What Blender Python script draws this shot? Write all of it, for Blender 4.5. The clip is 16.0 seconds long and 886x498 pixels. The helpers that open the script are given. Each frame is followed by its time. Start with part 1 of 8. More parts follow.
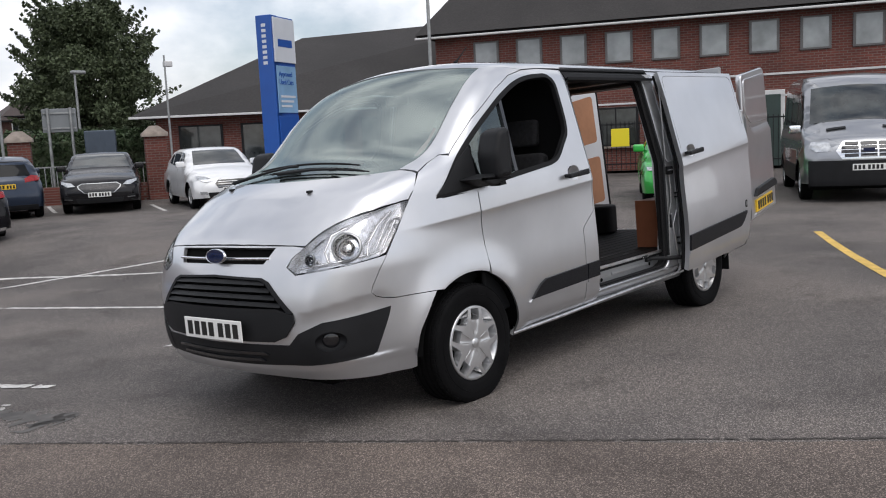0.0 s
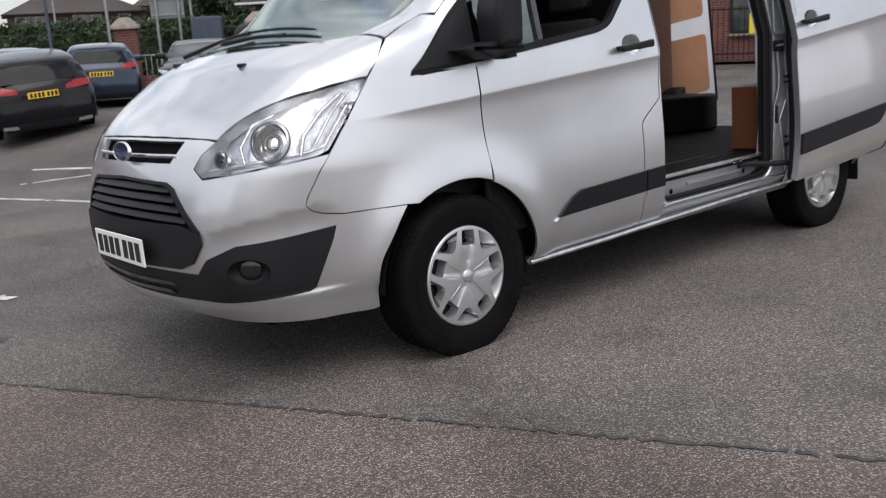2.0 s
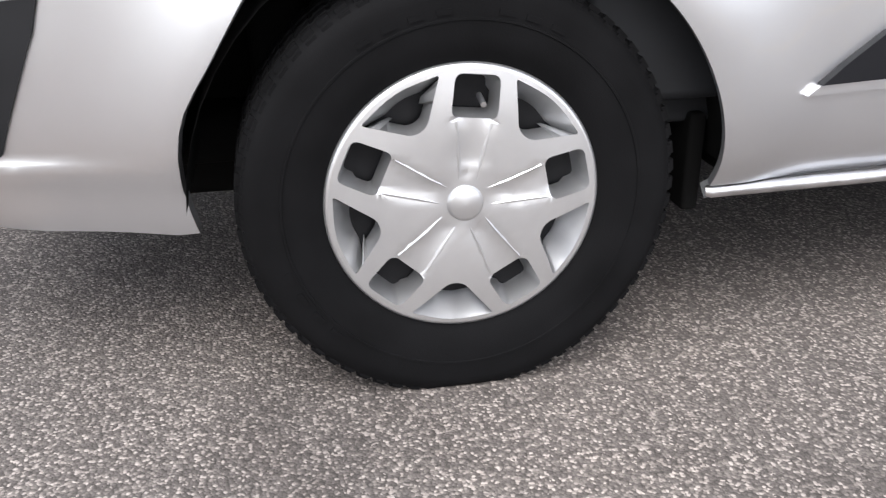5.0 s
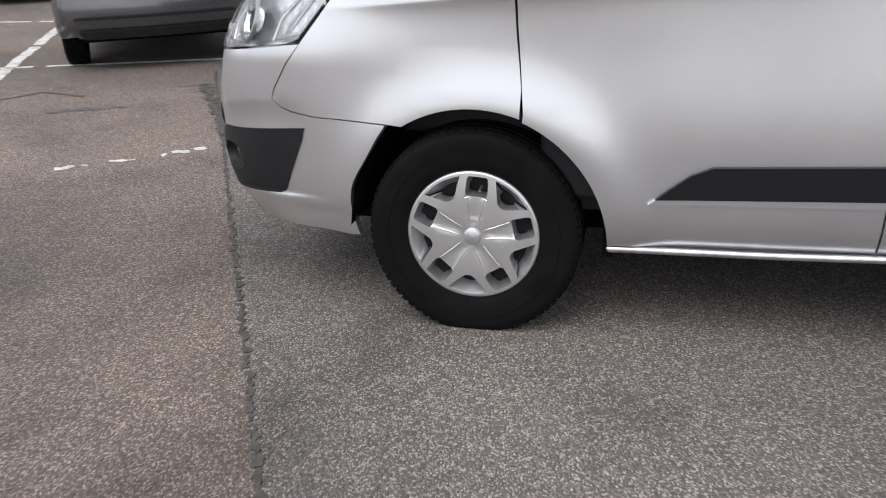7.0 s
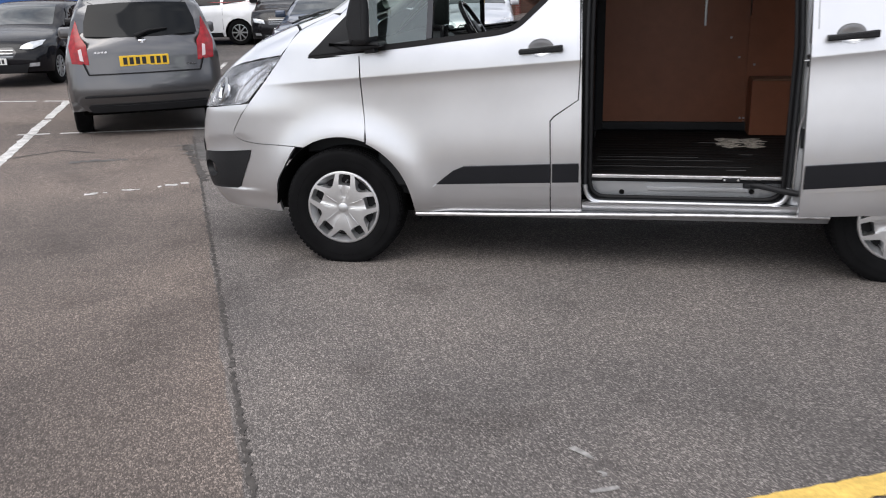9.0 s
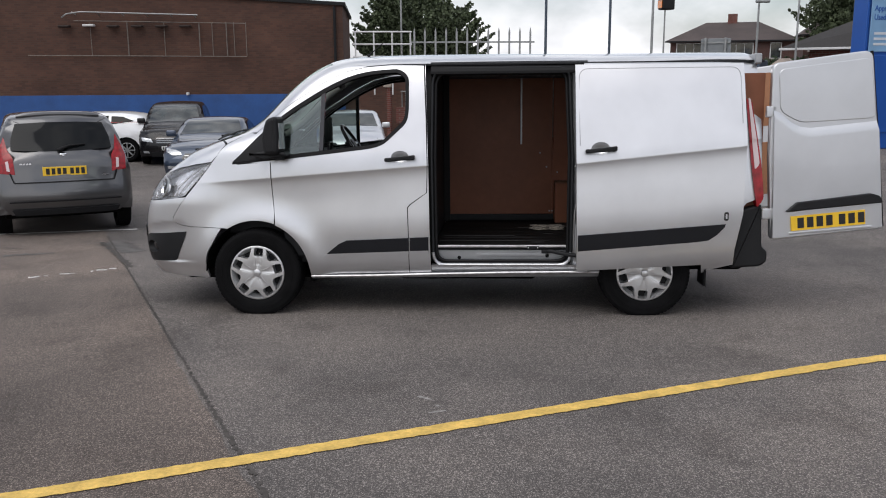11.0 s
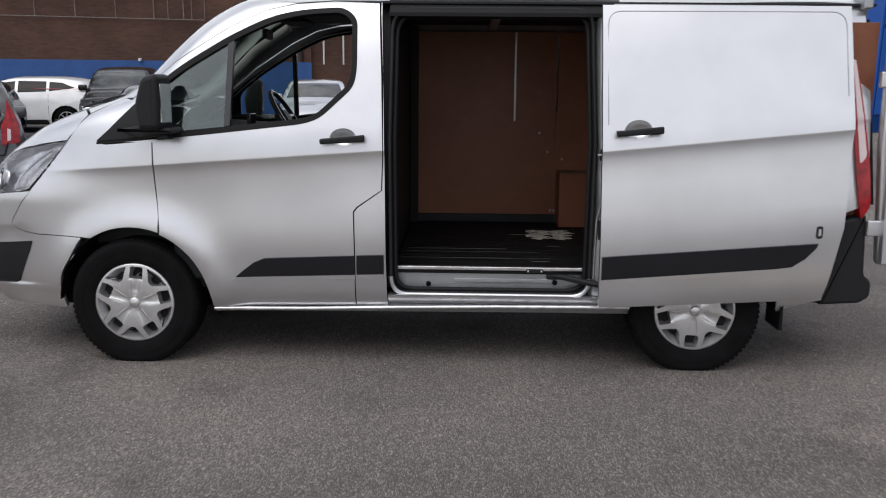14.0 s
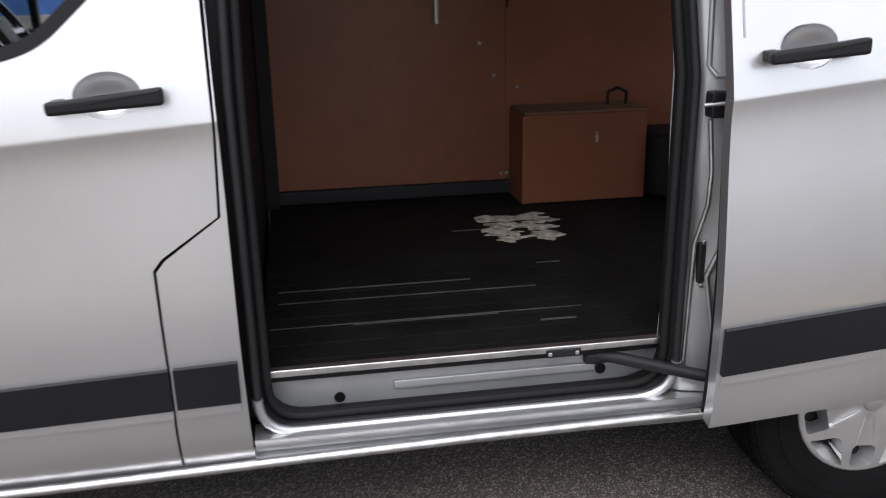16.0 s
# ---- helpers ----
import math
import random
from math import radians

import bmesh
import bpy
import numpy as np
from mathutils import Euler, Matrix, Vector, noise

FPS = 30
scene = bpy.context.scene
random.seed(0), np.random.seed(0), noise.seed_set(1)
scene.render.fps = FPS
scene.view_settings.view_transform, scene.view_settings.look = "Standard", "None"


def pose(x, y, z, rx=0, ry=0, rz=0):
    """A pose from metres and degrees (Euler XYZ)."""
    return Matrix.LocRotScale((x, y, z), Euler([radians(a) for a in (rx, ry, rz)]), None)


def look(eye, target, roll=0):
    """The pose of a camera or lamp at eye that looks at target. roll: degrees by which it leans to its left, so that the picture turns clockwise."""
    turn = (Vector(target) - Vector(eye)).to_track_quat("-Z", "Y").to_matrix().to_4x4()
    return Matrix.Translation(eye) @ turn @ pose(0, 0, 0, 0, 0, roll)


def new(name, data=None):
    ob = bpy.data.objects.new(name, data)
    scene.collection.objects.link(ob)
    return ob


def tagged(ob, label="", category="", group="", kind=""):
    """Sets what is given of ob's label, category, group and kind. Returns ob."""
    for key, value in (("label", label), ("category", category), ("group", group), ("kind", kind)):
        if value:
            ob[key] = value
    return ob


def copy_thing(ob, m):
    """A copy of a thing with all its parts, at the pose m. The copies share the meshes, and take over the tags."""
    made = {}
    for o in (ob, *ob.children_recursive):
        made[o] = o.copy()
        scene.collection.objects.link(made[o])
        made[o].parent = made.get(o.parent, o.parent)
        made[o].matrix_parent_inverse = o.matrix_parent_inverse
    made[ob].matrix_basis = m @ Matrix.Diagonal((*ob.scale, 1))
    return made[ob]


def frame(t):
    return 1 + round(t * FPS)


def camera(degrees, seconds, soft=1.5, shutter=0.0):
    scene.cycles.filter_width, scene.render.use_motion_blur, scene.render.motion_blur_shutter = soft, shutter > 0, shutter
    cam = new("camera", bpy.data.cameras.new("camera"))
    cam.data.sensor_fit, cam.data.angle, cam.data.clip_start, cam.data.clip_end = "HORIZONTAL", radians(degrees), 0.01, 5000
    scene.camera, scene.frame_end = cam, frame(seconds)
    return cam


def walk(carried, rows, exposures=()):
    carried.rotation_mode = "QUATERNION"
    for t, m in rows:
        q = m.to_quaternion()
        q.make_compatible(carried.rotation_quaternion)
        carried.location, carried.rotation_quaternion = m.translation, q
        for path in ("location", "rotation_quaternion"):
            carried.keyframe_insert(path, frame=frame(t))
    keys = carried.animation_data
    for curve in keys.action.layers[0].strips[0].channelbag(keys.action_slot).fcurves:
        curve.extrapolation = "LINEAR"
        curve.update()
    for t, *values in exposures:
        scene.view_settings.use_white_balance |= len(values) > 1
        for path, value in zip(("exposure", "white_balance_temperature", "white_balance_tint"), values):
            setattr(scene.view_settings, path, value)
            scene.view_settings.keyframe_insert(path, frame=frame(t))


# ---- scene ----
cam = camera(53.4, 16.0, soft=1.05, shutter=0.3)

# The van stands on a slight crossfall: TILT turns the van's own frame upright into the world.
TILT = pose(0, 0, 0, -2.68, -0.36, 0)

PATH = [  # seconds, eye, target, roll, in the van's frame (origin under the front axle)
    (0, (-3.698, -4.092, 1.382), (-2.219, -2.762, 1.175), -5.0),
    (0.5, (-3.654, -4.109, 1.382), (-2.199, -2.758, 1.144), -4.8),
    (1, (-3.305, -3.956, 1.348), (-1.888, -2.577, 1.046), -4.8),
    (1.5, (-2.814, -3.874, 1.292), (-1.498, -2.41, 0.942), -5.0),
    (2, (-2.285, -3.636, 1.208), (-1.058, -2.113, 0.792), -4.9),
    (2.5, (-1.747, -3.248, 1.086), (-0.669, -1.653, 0.543), -4.3),
    (3, (-1.309, -2.835, 0.976), (-0.348, -1.197, 0.35), -2.9),
    (3.5, (-0.898, -2.483, 0.872), (-0.075, -0.808, 0.153), -1.3),
    (4, (-0.588, -2.266, 0.828), (0.09, -0.565, 0.023), -0.3),
    (4.5, (-0.344, -2.148, 0.821), (0.132, -0.412, -0.051), 0.6),
    (5, (-0.263, -2.143, 0.825), (0.078, -0.36, -0.014), -0.7),
    (5.2, (-0.25, -2.167, 0.833), (0.027, -0.361, 0.018), -1.2),
    (7.3, (0.663, -3.766, 1.385), (0.174, -1.96, 0.68), -2.1),
    (7.5, (0.745, -3.977, 1.417), (0.261, -2.149, 0.767), -2.4),
    (8, (1.022, -4.549, 1.454), (0.583, -2.69, 0.861), -2.1),
    (8.5, (1.24, -5.057, 1.488), (0.854, -3.187, 0.895), -1.5),
    (9, (1.525, -5.601, 1.499), (1.14, -3.72, 0.938), -1.3),
    (9.5, (1.722, -6.1, 1.517), (1.431, -4.186, 1.014), -1.1),
    (10, (1.831, -6.579, 1.543), (1.622, -4.632, 1.14), -0.4),
    (10.2, (1.812, -6.74, 1.555), (1.643, -4.781, 1.187), -0.5),
    (11.2, (1.8, -7.55, 1.53), (1.69, -5.57, 1.23), -0.5),
    (12.3, (1.791, -7.49, 1.475), (1.705, -5.511, 1.2), -0.5),
    (12.5, (1.785, -7.361, 1.47), (1.696, -5.385, 1.178), -0.4),
    (13, (1.794, -6.827, 1.482), (1.699, -4.856, 1.155), 0.2),
    (13.5, (1.746, -6.116, 1.469), (1.699, -4.149, 1.115), 0.1),
    (14, (1.742, -5.415, 1.463), (1.69, -3.449, 1.103), 0.5),
    (14.5, (1.731, -4.703, 1.451), (1.679, -2.742, 1.063), 0.9),
    (15, (1.633, -4.067, 1.456), (1.603, -2.113, 1.031), 0.7),
    (15.5, (1.582, -3.414, 1.443), (1.653, -1.477, 0.952), -0.5),
    (16, (1.479, -2.823, 1.431), (1.793, -0.94, 0.835), -1.1),
]
EXPOSURES = [(0, -0.10), (1.5, -0.03), (2.5, 0.2), (3.0, 0.38), (3.5, 0.6), (4.0, 1.0), (4.5, 1.3), (5.2, 1.08), (7.3, 0.38), (8.5, 0.37), (9.0, 0.38), (9.5, 0.24), (10.2, 0.05), (12.5, -0.28), (13.0, -0.18), (14.0, -0.06), (15.2, 0.24), (16.0, 0.57)]
walk(cam, [(t, TILT @ look(e, g, r)) for t, e, g, r in PATH], EXPOSURES)

# ---- light: bright cloud with a little blue, soft high sun ----
world = bpy.data.worlds.new("sky")
scene.world = world
world.use_nodes = True
wn, wl = world.node_tree.nodes, world.node_tree.links
wn.clear()
w_out = wn.new("ShaderNodeOutputWorld")
w_bg = wn.new("ShaderNodeBackground")
w_sky = wn.new("ShaderNodeTexSky")
w_sky.sky_type = "NISHITA"
w_sky.sun_disc = False
w_sky.sun_elevation = radians(50)
w_sky.sun_rotation = radians(200)
w_sky.dust_density = 2.0
w_tc = wn.new("ShaderNodeTexCoord")
w_map = wn.new("ShaderNodeMapping")
w_map.inputs["Scale"].default_value = (1.7, 1.7, 2.8)
w_noise = wn.new("ShaderNodeTexNoise")
w_noise.inputs["Scale"].default_value = 1.7
w_noise.inputs["Detail"].default_value = 7
w_noise.inputs["Roughness"].default_value = 0.55
w_ramp = wn.new("ShaderNodeValToRGB")
w_ramp.color_ramp.elements[0].position, w_ramp.color_ramp.elements[1].position = 0.36, 0.60
w_ramp.color_ramp.elements[0].color = (0.22, 0.22, 0.22, 1)
w_noise2 = wn.new("ShaderNodeTexNoise")
w_noise2.inputs["Scale"].default_value = 3.4
w_noise2.inputs["Detail"].default_value = 6
w_cloud = wn.new("ShaderNodeValToRGB")
w_cloud.color_ramp.elements[0].position, w_cloud.color_ramp.elements[1].position = 0.32, 0.68
w_cloud.color_ramp.elements[0].color = (7.2, 7.25, 7.9, 1)
w_cloud.color_ramp.elements[1].color = (11.2, 11.2, 11.5, 1)
w_mix = wn.new("ShaderNodeMix")
w_mix.data_type = "RGBA"
wl.new(w_tc.outputs["Generated"], w_map.inputs["Vector"])
wl.new(w_map.outputs["Vector"], w_noise.inputs["Vector"])
wl.new(w_map.outputs["Vector"], w_noise2.inputs["Vector"])
wl.new(w_noise.outputs["Fac"], w_ramp.inputs["Fac"])
wl.new(w_noise2.outputs["Fac"], w_cloud.inputs["Fac"])
wl.new(w_ramp.outputs["Color"], w_mix.inputs["Factor"])
wl.new(w_sky.outputs["Color"], w_mix.inputs["A"])
wl.new(w_cloud.outputs["Color"], w_mix.inputs["B"])
wl.new(w_mix.outputs["Result"], w_bg.inputs["Color"])
w_bg.inputs["Strength"].default_value = 0.125
wl.new(w_bg.outputs["Background"], w_out.inputs["Surface"])

sun = new("sun", bpy.data.lights.new("sun", "SUN"))
sun.data.energy = 1.3
sun.data.angle = radians(50)
sun.data.color = (1.0, 0.975, 0.95)
sun.matrix_world = look((-6, -10, 20), (0, 0, 0))


# ---- materials ----
def material(name, color, rough=0.5, metal=0.0, coat=0.0, vary=0.0, scale=8.0, bump=0.0, bump_scale=60.0, spec=0.5, vary2=0.0, scale2=1.2, coat_rough=0.05, random_value=0.0):
    """A surface with base colour, two scales of variation and fine relief."""
    m = bpy.data.materials.new(name)
    m.use_nodes = True
    nt = m.node_tree
    n, l = nt.nodes, nt.links
    b = n["Principled BSDF"]
    b.inputs["Base Color"].default_value = (*color, 1)
    b.inputs["Roughness"].default_value = rough
    b.inputs["Metallic"].default_value = metal
    b.inputs["Specular IOR Level"].default_value = spec
    b.inputs["Coat Weight"].default_value = coat
    b.inputs["Coat Roughness"].default_value = coat_rough
    tc = n.new("ShaderNodeTexCoord")
    last = None
    for amount, s in ((vary, scale), (vary2, scale2)):
        if amount:
            no = n.new("ShaderNodeTexNoise")
            no.inputs["Scale"].default_value = s
            no.inputs["Detail"].default_value = 5
            l.new(tc.outputs["Object"], no.inputs["Vector"])
            mr = n.new("ShaderNodeMapRange")
            mr.inputs["From Min"].default_value, mr.inputs["From Max"].default_value = 0.3, 0.7
            mr.inputs["To Min"].default_value, mr.inputs["To Max"].default_value = 1 - amount, 1 + amount
            l.new(no.outputs["Fac"], mr.inputs["Value"])
            hsv = n.new("ShaderNodeHueSaturation")
            if last is None:
                hsv.inputs["Color"].default_value = (*color, 1)
            else:
                l.new(last, hsv.inputs["Color"])
            l.new(mr.outputs["Result"], hsv.inputs["Value"])
            last = hsv.outputs["Color"]
    if random_value:
        oi = n.new("ShaderNodeObjectInfo")
        mr = n.new("ShaderNodeMapRange")
        mr.inputs["To Min"].default_value, mr.inputs["To Max"].default_value = 1 - random_value, 1 + random_value
        l.new(oi.outputs["Random"], mr.inputs["Value"])
        hsv = n.new("ShaderNodeHueSaturation")
        if last is None:
            hsv.inputs["Color"].default_value = (*color, 1)
        else:
            l.new(last, hsv.inputs["Color"])
        l.new(mr.outputs["Result"], hsv.inputs["Value"])
        last = hsv.outputs["Color"]
    if last is not None:
        l.new(last, b.inputs["Base Color"])
    if bump:
        no = n.new("ShaderNodeTexNoise")
        no.inputs["Scale"].default_value = bump_scale
        no.inputs["Detail"].default_value = 3
        l.new(tc.outputs["Object"], no.inputs["Vector"])
        bp = n.new("ShaderNodeBump")
        bp.inputs["Strength"].default_value = bump
        bp.inputs["Distance"].default_value = 0.01
        l.new(no.outputs["Fac"], bp.inputs["Height"])
        l.new(bp.outputs["Normal"], b.inputs["Normal"])
    return m


def paint(name, color, metal=0.55, rough=0.32, coat=1.0, spec=0.5):
    """Metallic car paint with fine flake under a clear coat and a thin film of dust."""
    m = material(name, color, rough, metal, coat=coat, vary=0.05, scale=3.0, coat_rough=0.04, spec=spec)
    return m


def glass_material(name, tint, ior=1.5, rough=0.0, sheen=(0.9, 0.9, 0.9)):
    """A thin pane: tinted see-through, with a clear reflection that grows at a slant."""
    m = bpy.data.materials.new(name)
    m.use_nodes = True
    n, l = m.node_tree.nodes, m.node_tree.links
    n.remove(n["Principled BSDF"])
    tr, gl, mx, fr = n.new("ShaderNodeBsdfTransparent"), n.new("ShaderNodeBsdfGlossy"), n.new("ShaderNodeMixShader"), n.new("ShaderNodeFresnel")
    tr.inputs["Color"].default_value = (*tint, 1)
    gl.inputs["Color"].default_value = (*sheen, 1)
    gl.inputs["Roughness"].default_value = rough
    fr.inputs["IOR"].default_value = ior
    l.new(fr.outputs["Fac"], mx.inputs["Fac"])
    l.new(tr.outputs["BSDF"], mx.inputs[1])
    l.new(gl.outputs["BSDF"], mx.inputs[2])
    l.new(mx.outputs["Shader"], n["Material Output"].inputs["Surface"])
    return m


M = {}
M["silver"] = paint("silver_paint", (0.64, 0.65, 0.672), 0.86, 0.34)
# darker copy of the silver: shade of jambs and recesses put into the colour
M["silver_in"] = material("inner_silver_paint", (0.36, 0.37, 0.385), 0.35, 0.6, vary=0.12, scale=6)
M["plastic"] = material("black_plastic", (0.013, 0.0135, 0.015), 0.5, vary=0.15, scale=5, bump=0.12, bump_scale=900, spec=0.22)
M["strip"] = material("grey_black_strip", (0.011, 0.0115, 0.014), 0.4, vary=0.12, scale=4, bump=0.1, bump_scale=800, spec=0.2)
M["gloss_black"] = material("gloss_black", (0.012, 0.012, 0.014), 0.12, coat=0.6)
# near-black with hardly any sheen: deep shade of hollows put into the colour
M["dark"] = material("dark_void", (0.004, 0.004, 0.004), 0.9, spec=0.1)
M["seal"] = material("rubber_seal", (0.009, 0.009, 0.010), 0.6, spec=0.2)
M["chrome"] = material("chrome", (0.82, 0.83, 0.85), 0.12, 1.0)
M["dull_chrome"] = material("dull_chrome", (0.36, 0.37, 0.38), 0.28, 0.9)
M["steel"] = material("bare_aluminium", (0.62, 0.62, 0.63), 0.34, 1.0, vary=0.2, scale=20, bump=0.1, bump_scale=150)
M["tyre"] = material("tyre_rubber", (0.0055, 0.0055, 0.006), 0.75, vary=0.3, scale=9, bump=0.1, bump_scale=400, spec=0.08)
M["cover"] = material("silver_wheel_cover", (0.64, 0.645, 0.655), 0.33, 0.85, vary=0.06, scale=12, coat=0.15, bump=0.03, bump_scale=700)
M["rim"] = material("steel_rim", (0.006, 0.006, 0.007), 0.55, 0.0, spec=0.2)
M["glass"] = glass_material("clear_glass", (0.78, 0.86, 0.84), 1.45)
M["screen"] = glass_material("windscreen_glass", (0.24, 0.31, 0.29), 4.3, 0.13, (0.86, 0.97, 0.93))
M["quarter"] = glass_material("quarter_glass", (0.55, 0.64, 0.61), 2.2, 0.02, (0.86, 0.97, 0.94))
M["lamp_glass"] = glass_material("lamp_glass", (0.97, 0.97, 0.98), 1.5)
M["red_lens"] = material("red_lens", (0.27, 0.008, 0.013), 0.2, coat=0.35, spec=0.3, vary=0.35, scale=22)
M["white_lens"] = material("clear_lens", (0.62, 0.50, 0.51), 0.15, coat=1.0)
M["orange_lens"] = material("orange_lens", (0.7, 0.2, 0.02), 0.2, coat=1.0)
M["plate_white"] = material("white_plate", (0.82, 0.82, 0.80), 0.35)
M["plate_yellow"] = material("yellow_plate", (0.83, 0.52, 0.03), 0.35)
M["ink"] = material("black_ink", (0.012, 0.012, 0.012), 0.5)
M["navy"] = material("navy_enamel", (0.006, 0.014, 0.055), 0.2, coat=0.6)
M["trim_grey"] = material("grey_cabin_trim", (0.016, 0.017, 0.019), 0.6, vary=0.15, scale=7, spec=0.25)
M["cloth"] = material("black_seat_cloth", (0.022, 0.022, 0.025), 0.95, vary=0.3, scale=40, bump=0.3, bump_scale=400)
M["lamp_bowl"] = material("lamp_bowl", (0.77, 0.78, 0.80), 0.26, 0.9, vary=0.12, scale=30, bump=0.25, bump_scale=45)
M["headliner"] = material("dark_headliner", (0.05, 0.05, 0.05), 0.9)
M["pillar_trim"] = material("pale_pillar_trim", (0.32, 0.34, 0.33), 0.8, vary=0.1, scale=6)
# ---- the van's outer skin as one implicit form (van frame: x back, y to the driver's side, z up) ----
TOP_X = np.array([-1.10, -1.02, -0.93, -0.80, -0.636, -0.367, -0.12, 0.02, 0.174, 0.42, 0.56, 0.70, 0.9, 1.2, 1.8, 2.6, 3.4, 3.8, 4.2])
TOP_Z = np.array([0.88, 1.01, 1.095, 1.175, 1.262, 1.37, 1.46, 1.60, 1.755, 1.925, 1.975, 1.99, 1.998, 2.005, 2.003, 1.998, 1.995, 1.99, 1.975])
SIDE_Z = np.array([0.15, 0.28, 0.34, 0.42, 0.55, 0.75, 0.95, 1.10, 1.22, 1.32, 1.50, 1.70, 1.85, 2.1])
SIDE_W = np.array([0.80, 0.865, 0.915, 0.945, 0.957, 0.966, 0.968, 0.962, 0.948, 0.925, 0.885, 0.84, 0.80, 0.72])
NOSE_Z = np.array([0.20, 0.30, 0.36, 0.45, 0.58, 0.72, 0.86, 0.98, 1.06, 1.2])
NOSE_X = np.array([-0.86, -0.93, -0.98, -1.02, -1.035, -1.03, -1.01, -0.975, -0.93, -0.80])


def fine(xs, zs):
    """A smooth curve through the points (monotone cubic, then lightly averaged), tabulated."""
    h, d = np.diff(xs), np.diff(zs) / np.diff(xs)
    m = np.concatenate([[d[0]], np.where(d[:-1] * d[1:] > 0, (h[:-1] + h[1:]) / np.where(d[:-1] * d[1:] > 0, h[1:] / np.where(d[:-1] == 0, 1, d[:-1]) + h[:-1] / np.where(d[1:] == 0, 1, d[1:]), 1), 0), [d[-1]]])
    t = np.linspace(xs[0], xs[-1], 3000)
    i = np.clip(np.searchsorted(xs, t) - 1, 0, len(h) - 1)
    u = (t - xs[i]) / h[i]
    v = (zs[i] * (1 + 2 * u) * (1 - u) ** 2 + m[i] * h[i] * u * (1 - u) ** 2 + zs[i + 1] * u * u * (3 - 2 * u) + m[i + 1] * h[i] * u * u * (u - 1))
    for w in (121, 61, 31):
        k = w // 2
        p = np.concatenate([v[0] + np.arange(-k, 0) * (v[1] - v[0]), v, v[-1] + np.arange(1, k + 1) * (v[-1] - v[-2])])
        v = np.convolve(p, np.ones(w) / w, "valid")
    return t, v


TOP, SIDE, NOSE = fine(TOP_X, TOP_Z), fine(SIDE_Z, SIDE_W), fine(NOSE_Z, NOSE_X)
REAR_X = 3.80


def step01(a, b, v):
    u = np.clip((v - a) / (b - a), 0, 1)
    return u * u * (3 - 2 * u)


def smax(a, b, k):
    h = np.clip(0.5 + 0.5 * (a - b) / k, 0, 1)
    return b + (a - b) * h + k * h * (1 - h)


def crease_z(x):
    return 1.050 + 0.0735 * x


def half_width(x, z):
    w = np.interp(z, *SIDE)
    d = z - crease_z(x)
    depth = np.clip(-d, 0, None)
    below = -0.015 * (1 - np.exp(-depth / 0.042)) * (1 - step01(0.12, 0.5, depth))
    w = w + below * step01(-0.75, -0.1, x)
    taper = np.clip(0.35 - x, 0, None)
    w = w - 0.105 * taper ** 2 * (1 + 0.9 * step01(0.85, 1.2, z))
    for cx, amount in ((0.02, 0.022), (2.933, 0.018)):
        r = np.hypot(x - cx, z - 0.32)
        w = w + amount * np.exp(-((r - 0.42) / 0.10) ** 2)
    w = w + 0.009 * (1 - step01(0.396, 0.420, z)) * (1 - step01(-0.66, -0.44, x))
    w = w + 0.034 * (1 - step01(0.26, 0.37, z)) * (1 - step01(-0.40, -0.15, x))
    w = w - 0.05 * step01(3.3, 3.95, x) ** 2
    return w


def skin(x, y, z):
    """Below zero inside the van, above zero outside."""
    x, y, z = np.broadcast_arrays(np.asarray(x, float), np.asarray(y, float), np.asarray(z, float))
    ay = np.abs(y)
    side = ay - half_width(x, z)
    bow = 0.20 * ay ** 2 * (1 - step01(0.55, 1.3, x))
    top = (z - np.interp(x - bow, *TOP) + 0.055 * (ay / 0.75) ** 2.5 * step01(-0.3, 1.2, x) + 0.05 * ay ** 2)
    slope = np.clip((np.interp(x + 0.03, *TOP) - np.interp(x - 0.03, *TOP)) / 0.06, 0, 2)
    top = top / np.sqrt(1 + slope ** 2)
    front = np.interp(z, *NOSE) - 0.012 + 0.20 * ay ** 2 - x - 0.006 * (1 - step01(0.368, 0.395, z))
    f = smax(side, top, 0.10)
    f = smax(f, front, 0.20)
    turn = np.degrees(np.arctan2(ay, np.maximum(-0.15 - x, 1e-3)))
    under = np.clip(np.interp(turn, (36, 48, 59, 75), (0.655, 0.703, 0.730, 0.69)) - z, 0, None)
    fold = 0.007 * (1 - np.exp(-under / 0.028)) * (1 - step01(0.05, 0.17, under)) * step01(33, 41, turn) * (1 - step01(57, 70, turn))
    f = f + np.where(x < -0.2, fold, 0.0)
    f = smax(f, x - REAR_X, 0.05)
    return smax(f, 0.2 - z, 0.05)


def root(origin, way, far, form=None):
    """Where rays from inside leave the skin. origin, way: (n, 3) arrays."""
    lo, hi = np.zeros(len(origin)), np.full(len(origin), far)
    for _ in range(30):
        mid = (lo + hi) / 2
        p = origin + way * mid[:, None]
        out = (form or skin)(p[:, 0], p[:, 1], p[:, 2]) > 0
        hi = np.where(out, mid, hi)
        lo = np.where(out, lo, mid)
    return origin + way * ((lo + hi) / 2)[:, None]


def on_side(uv, lift=0.0, side=-1):
    """(x, z) to the near flank."""
    uv = np.asarray(uv, float)
    o = np.stack([uv[:, 0], np.zeros(len(uv)), uv[:, 1]], 1)
    p = root(o, np.tile([0.0, side, 0.0], (len(uv), 1)), 1.3)
    p[:, 1] += side * lift
    return p


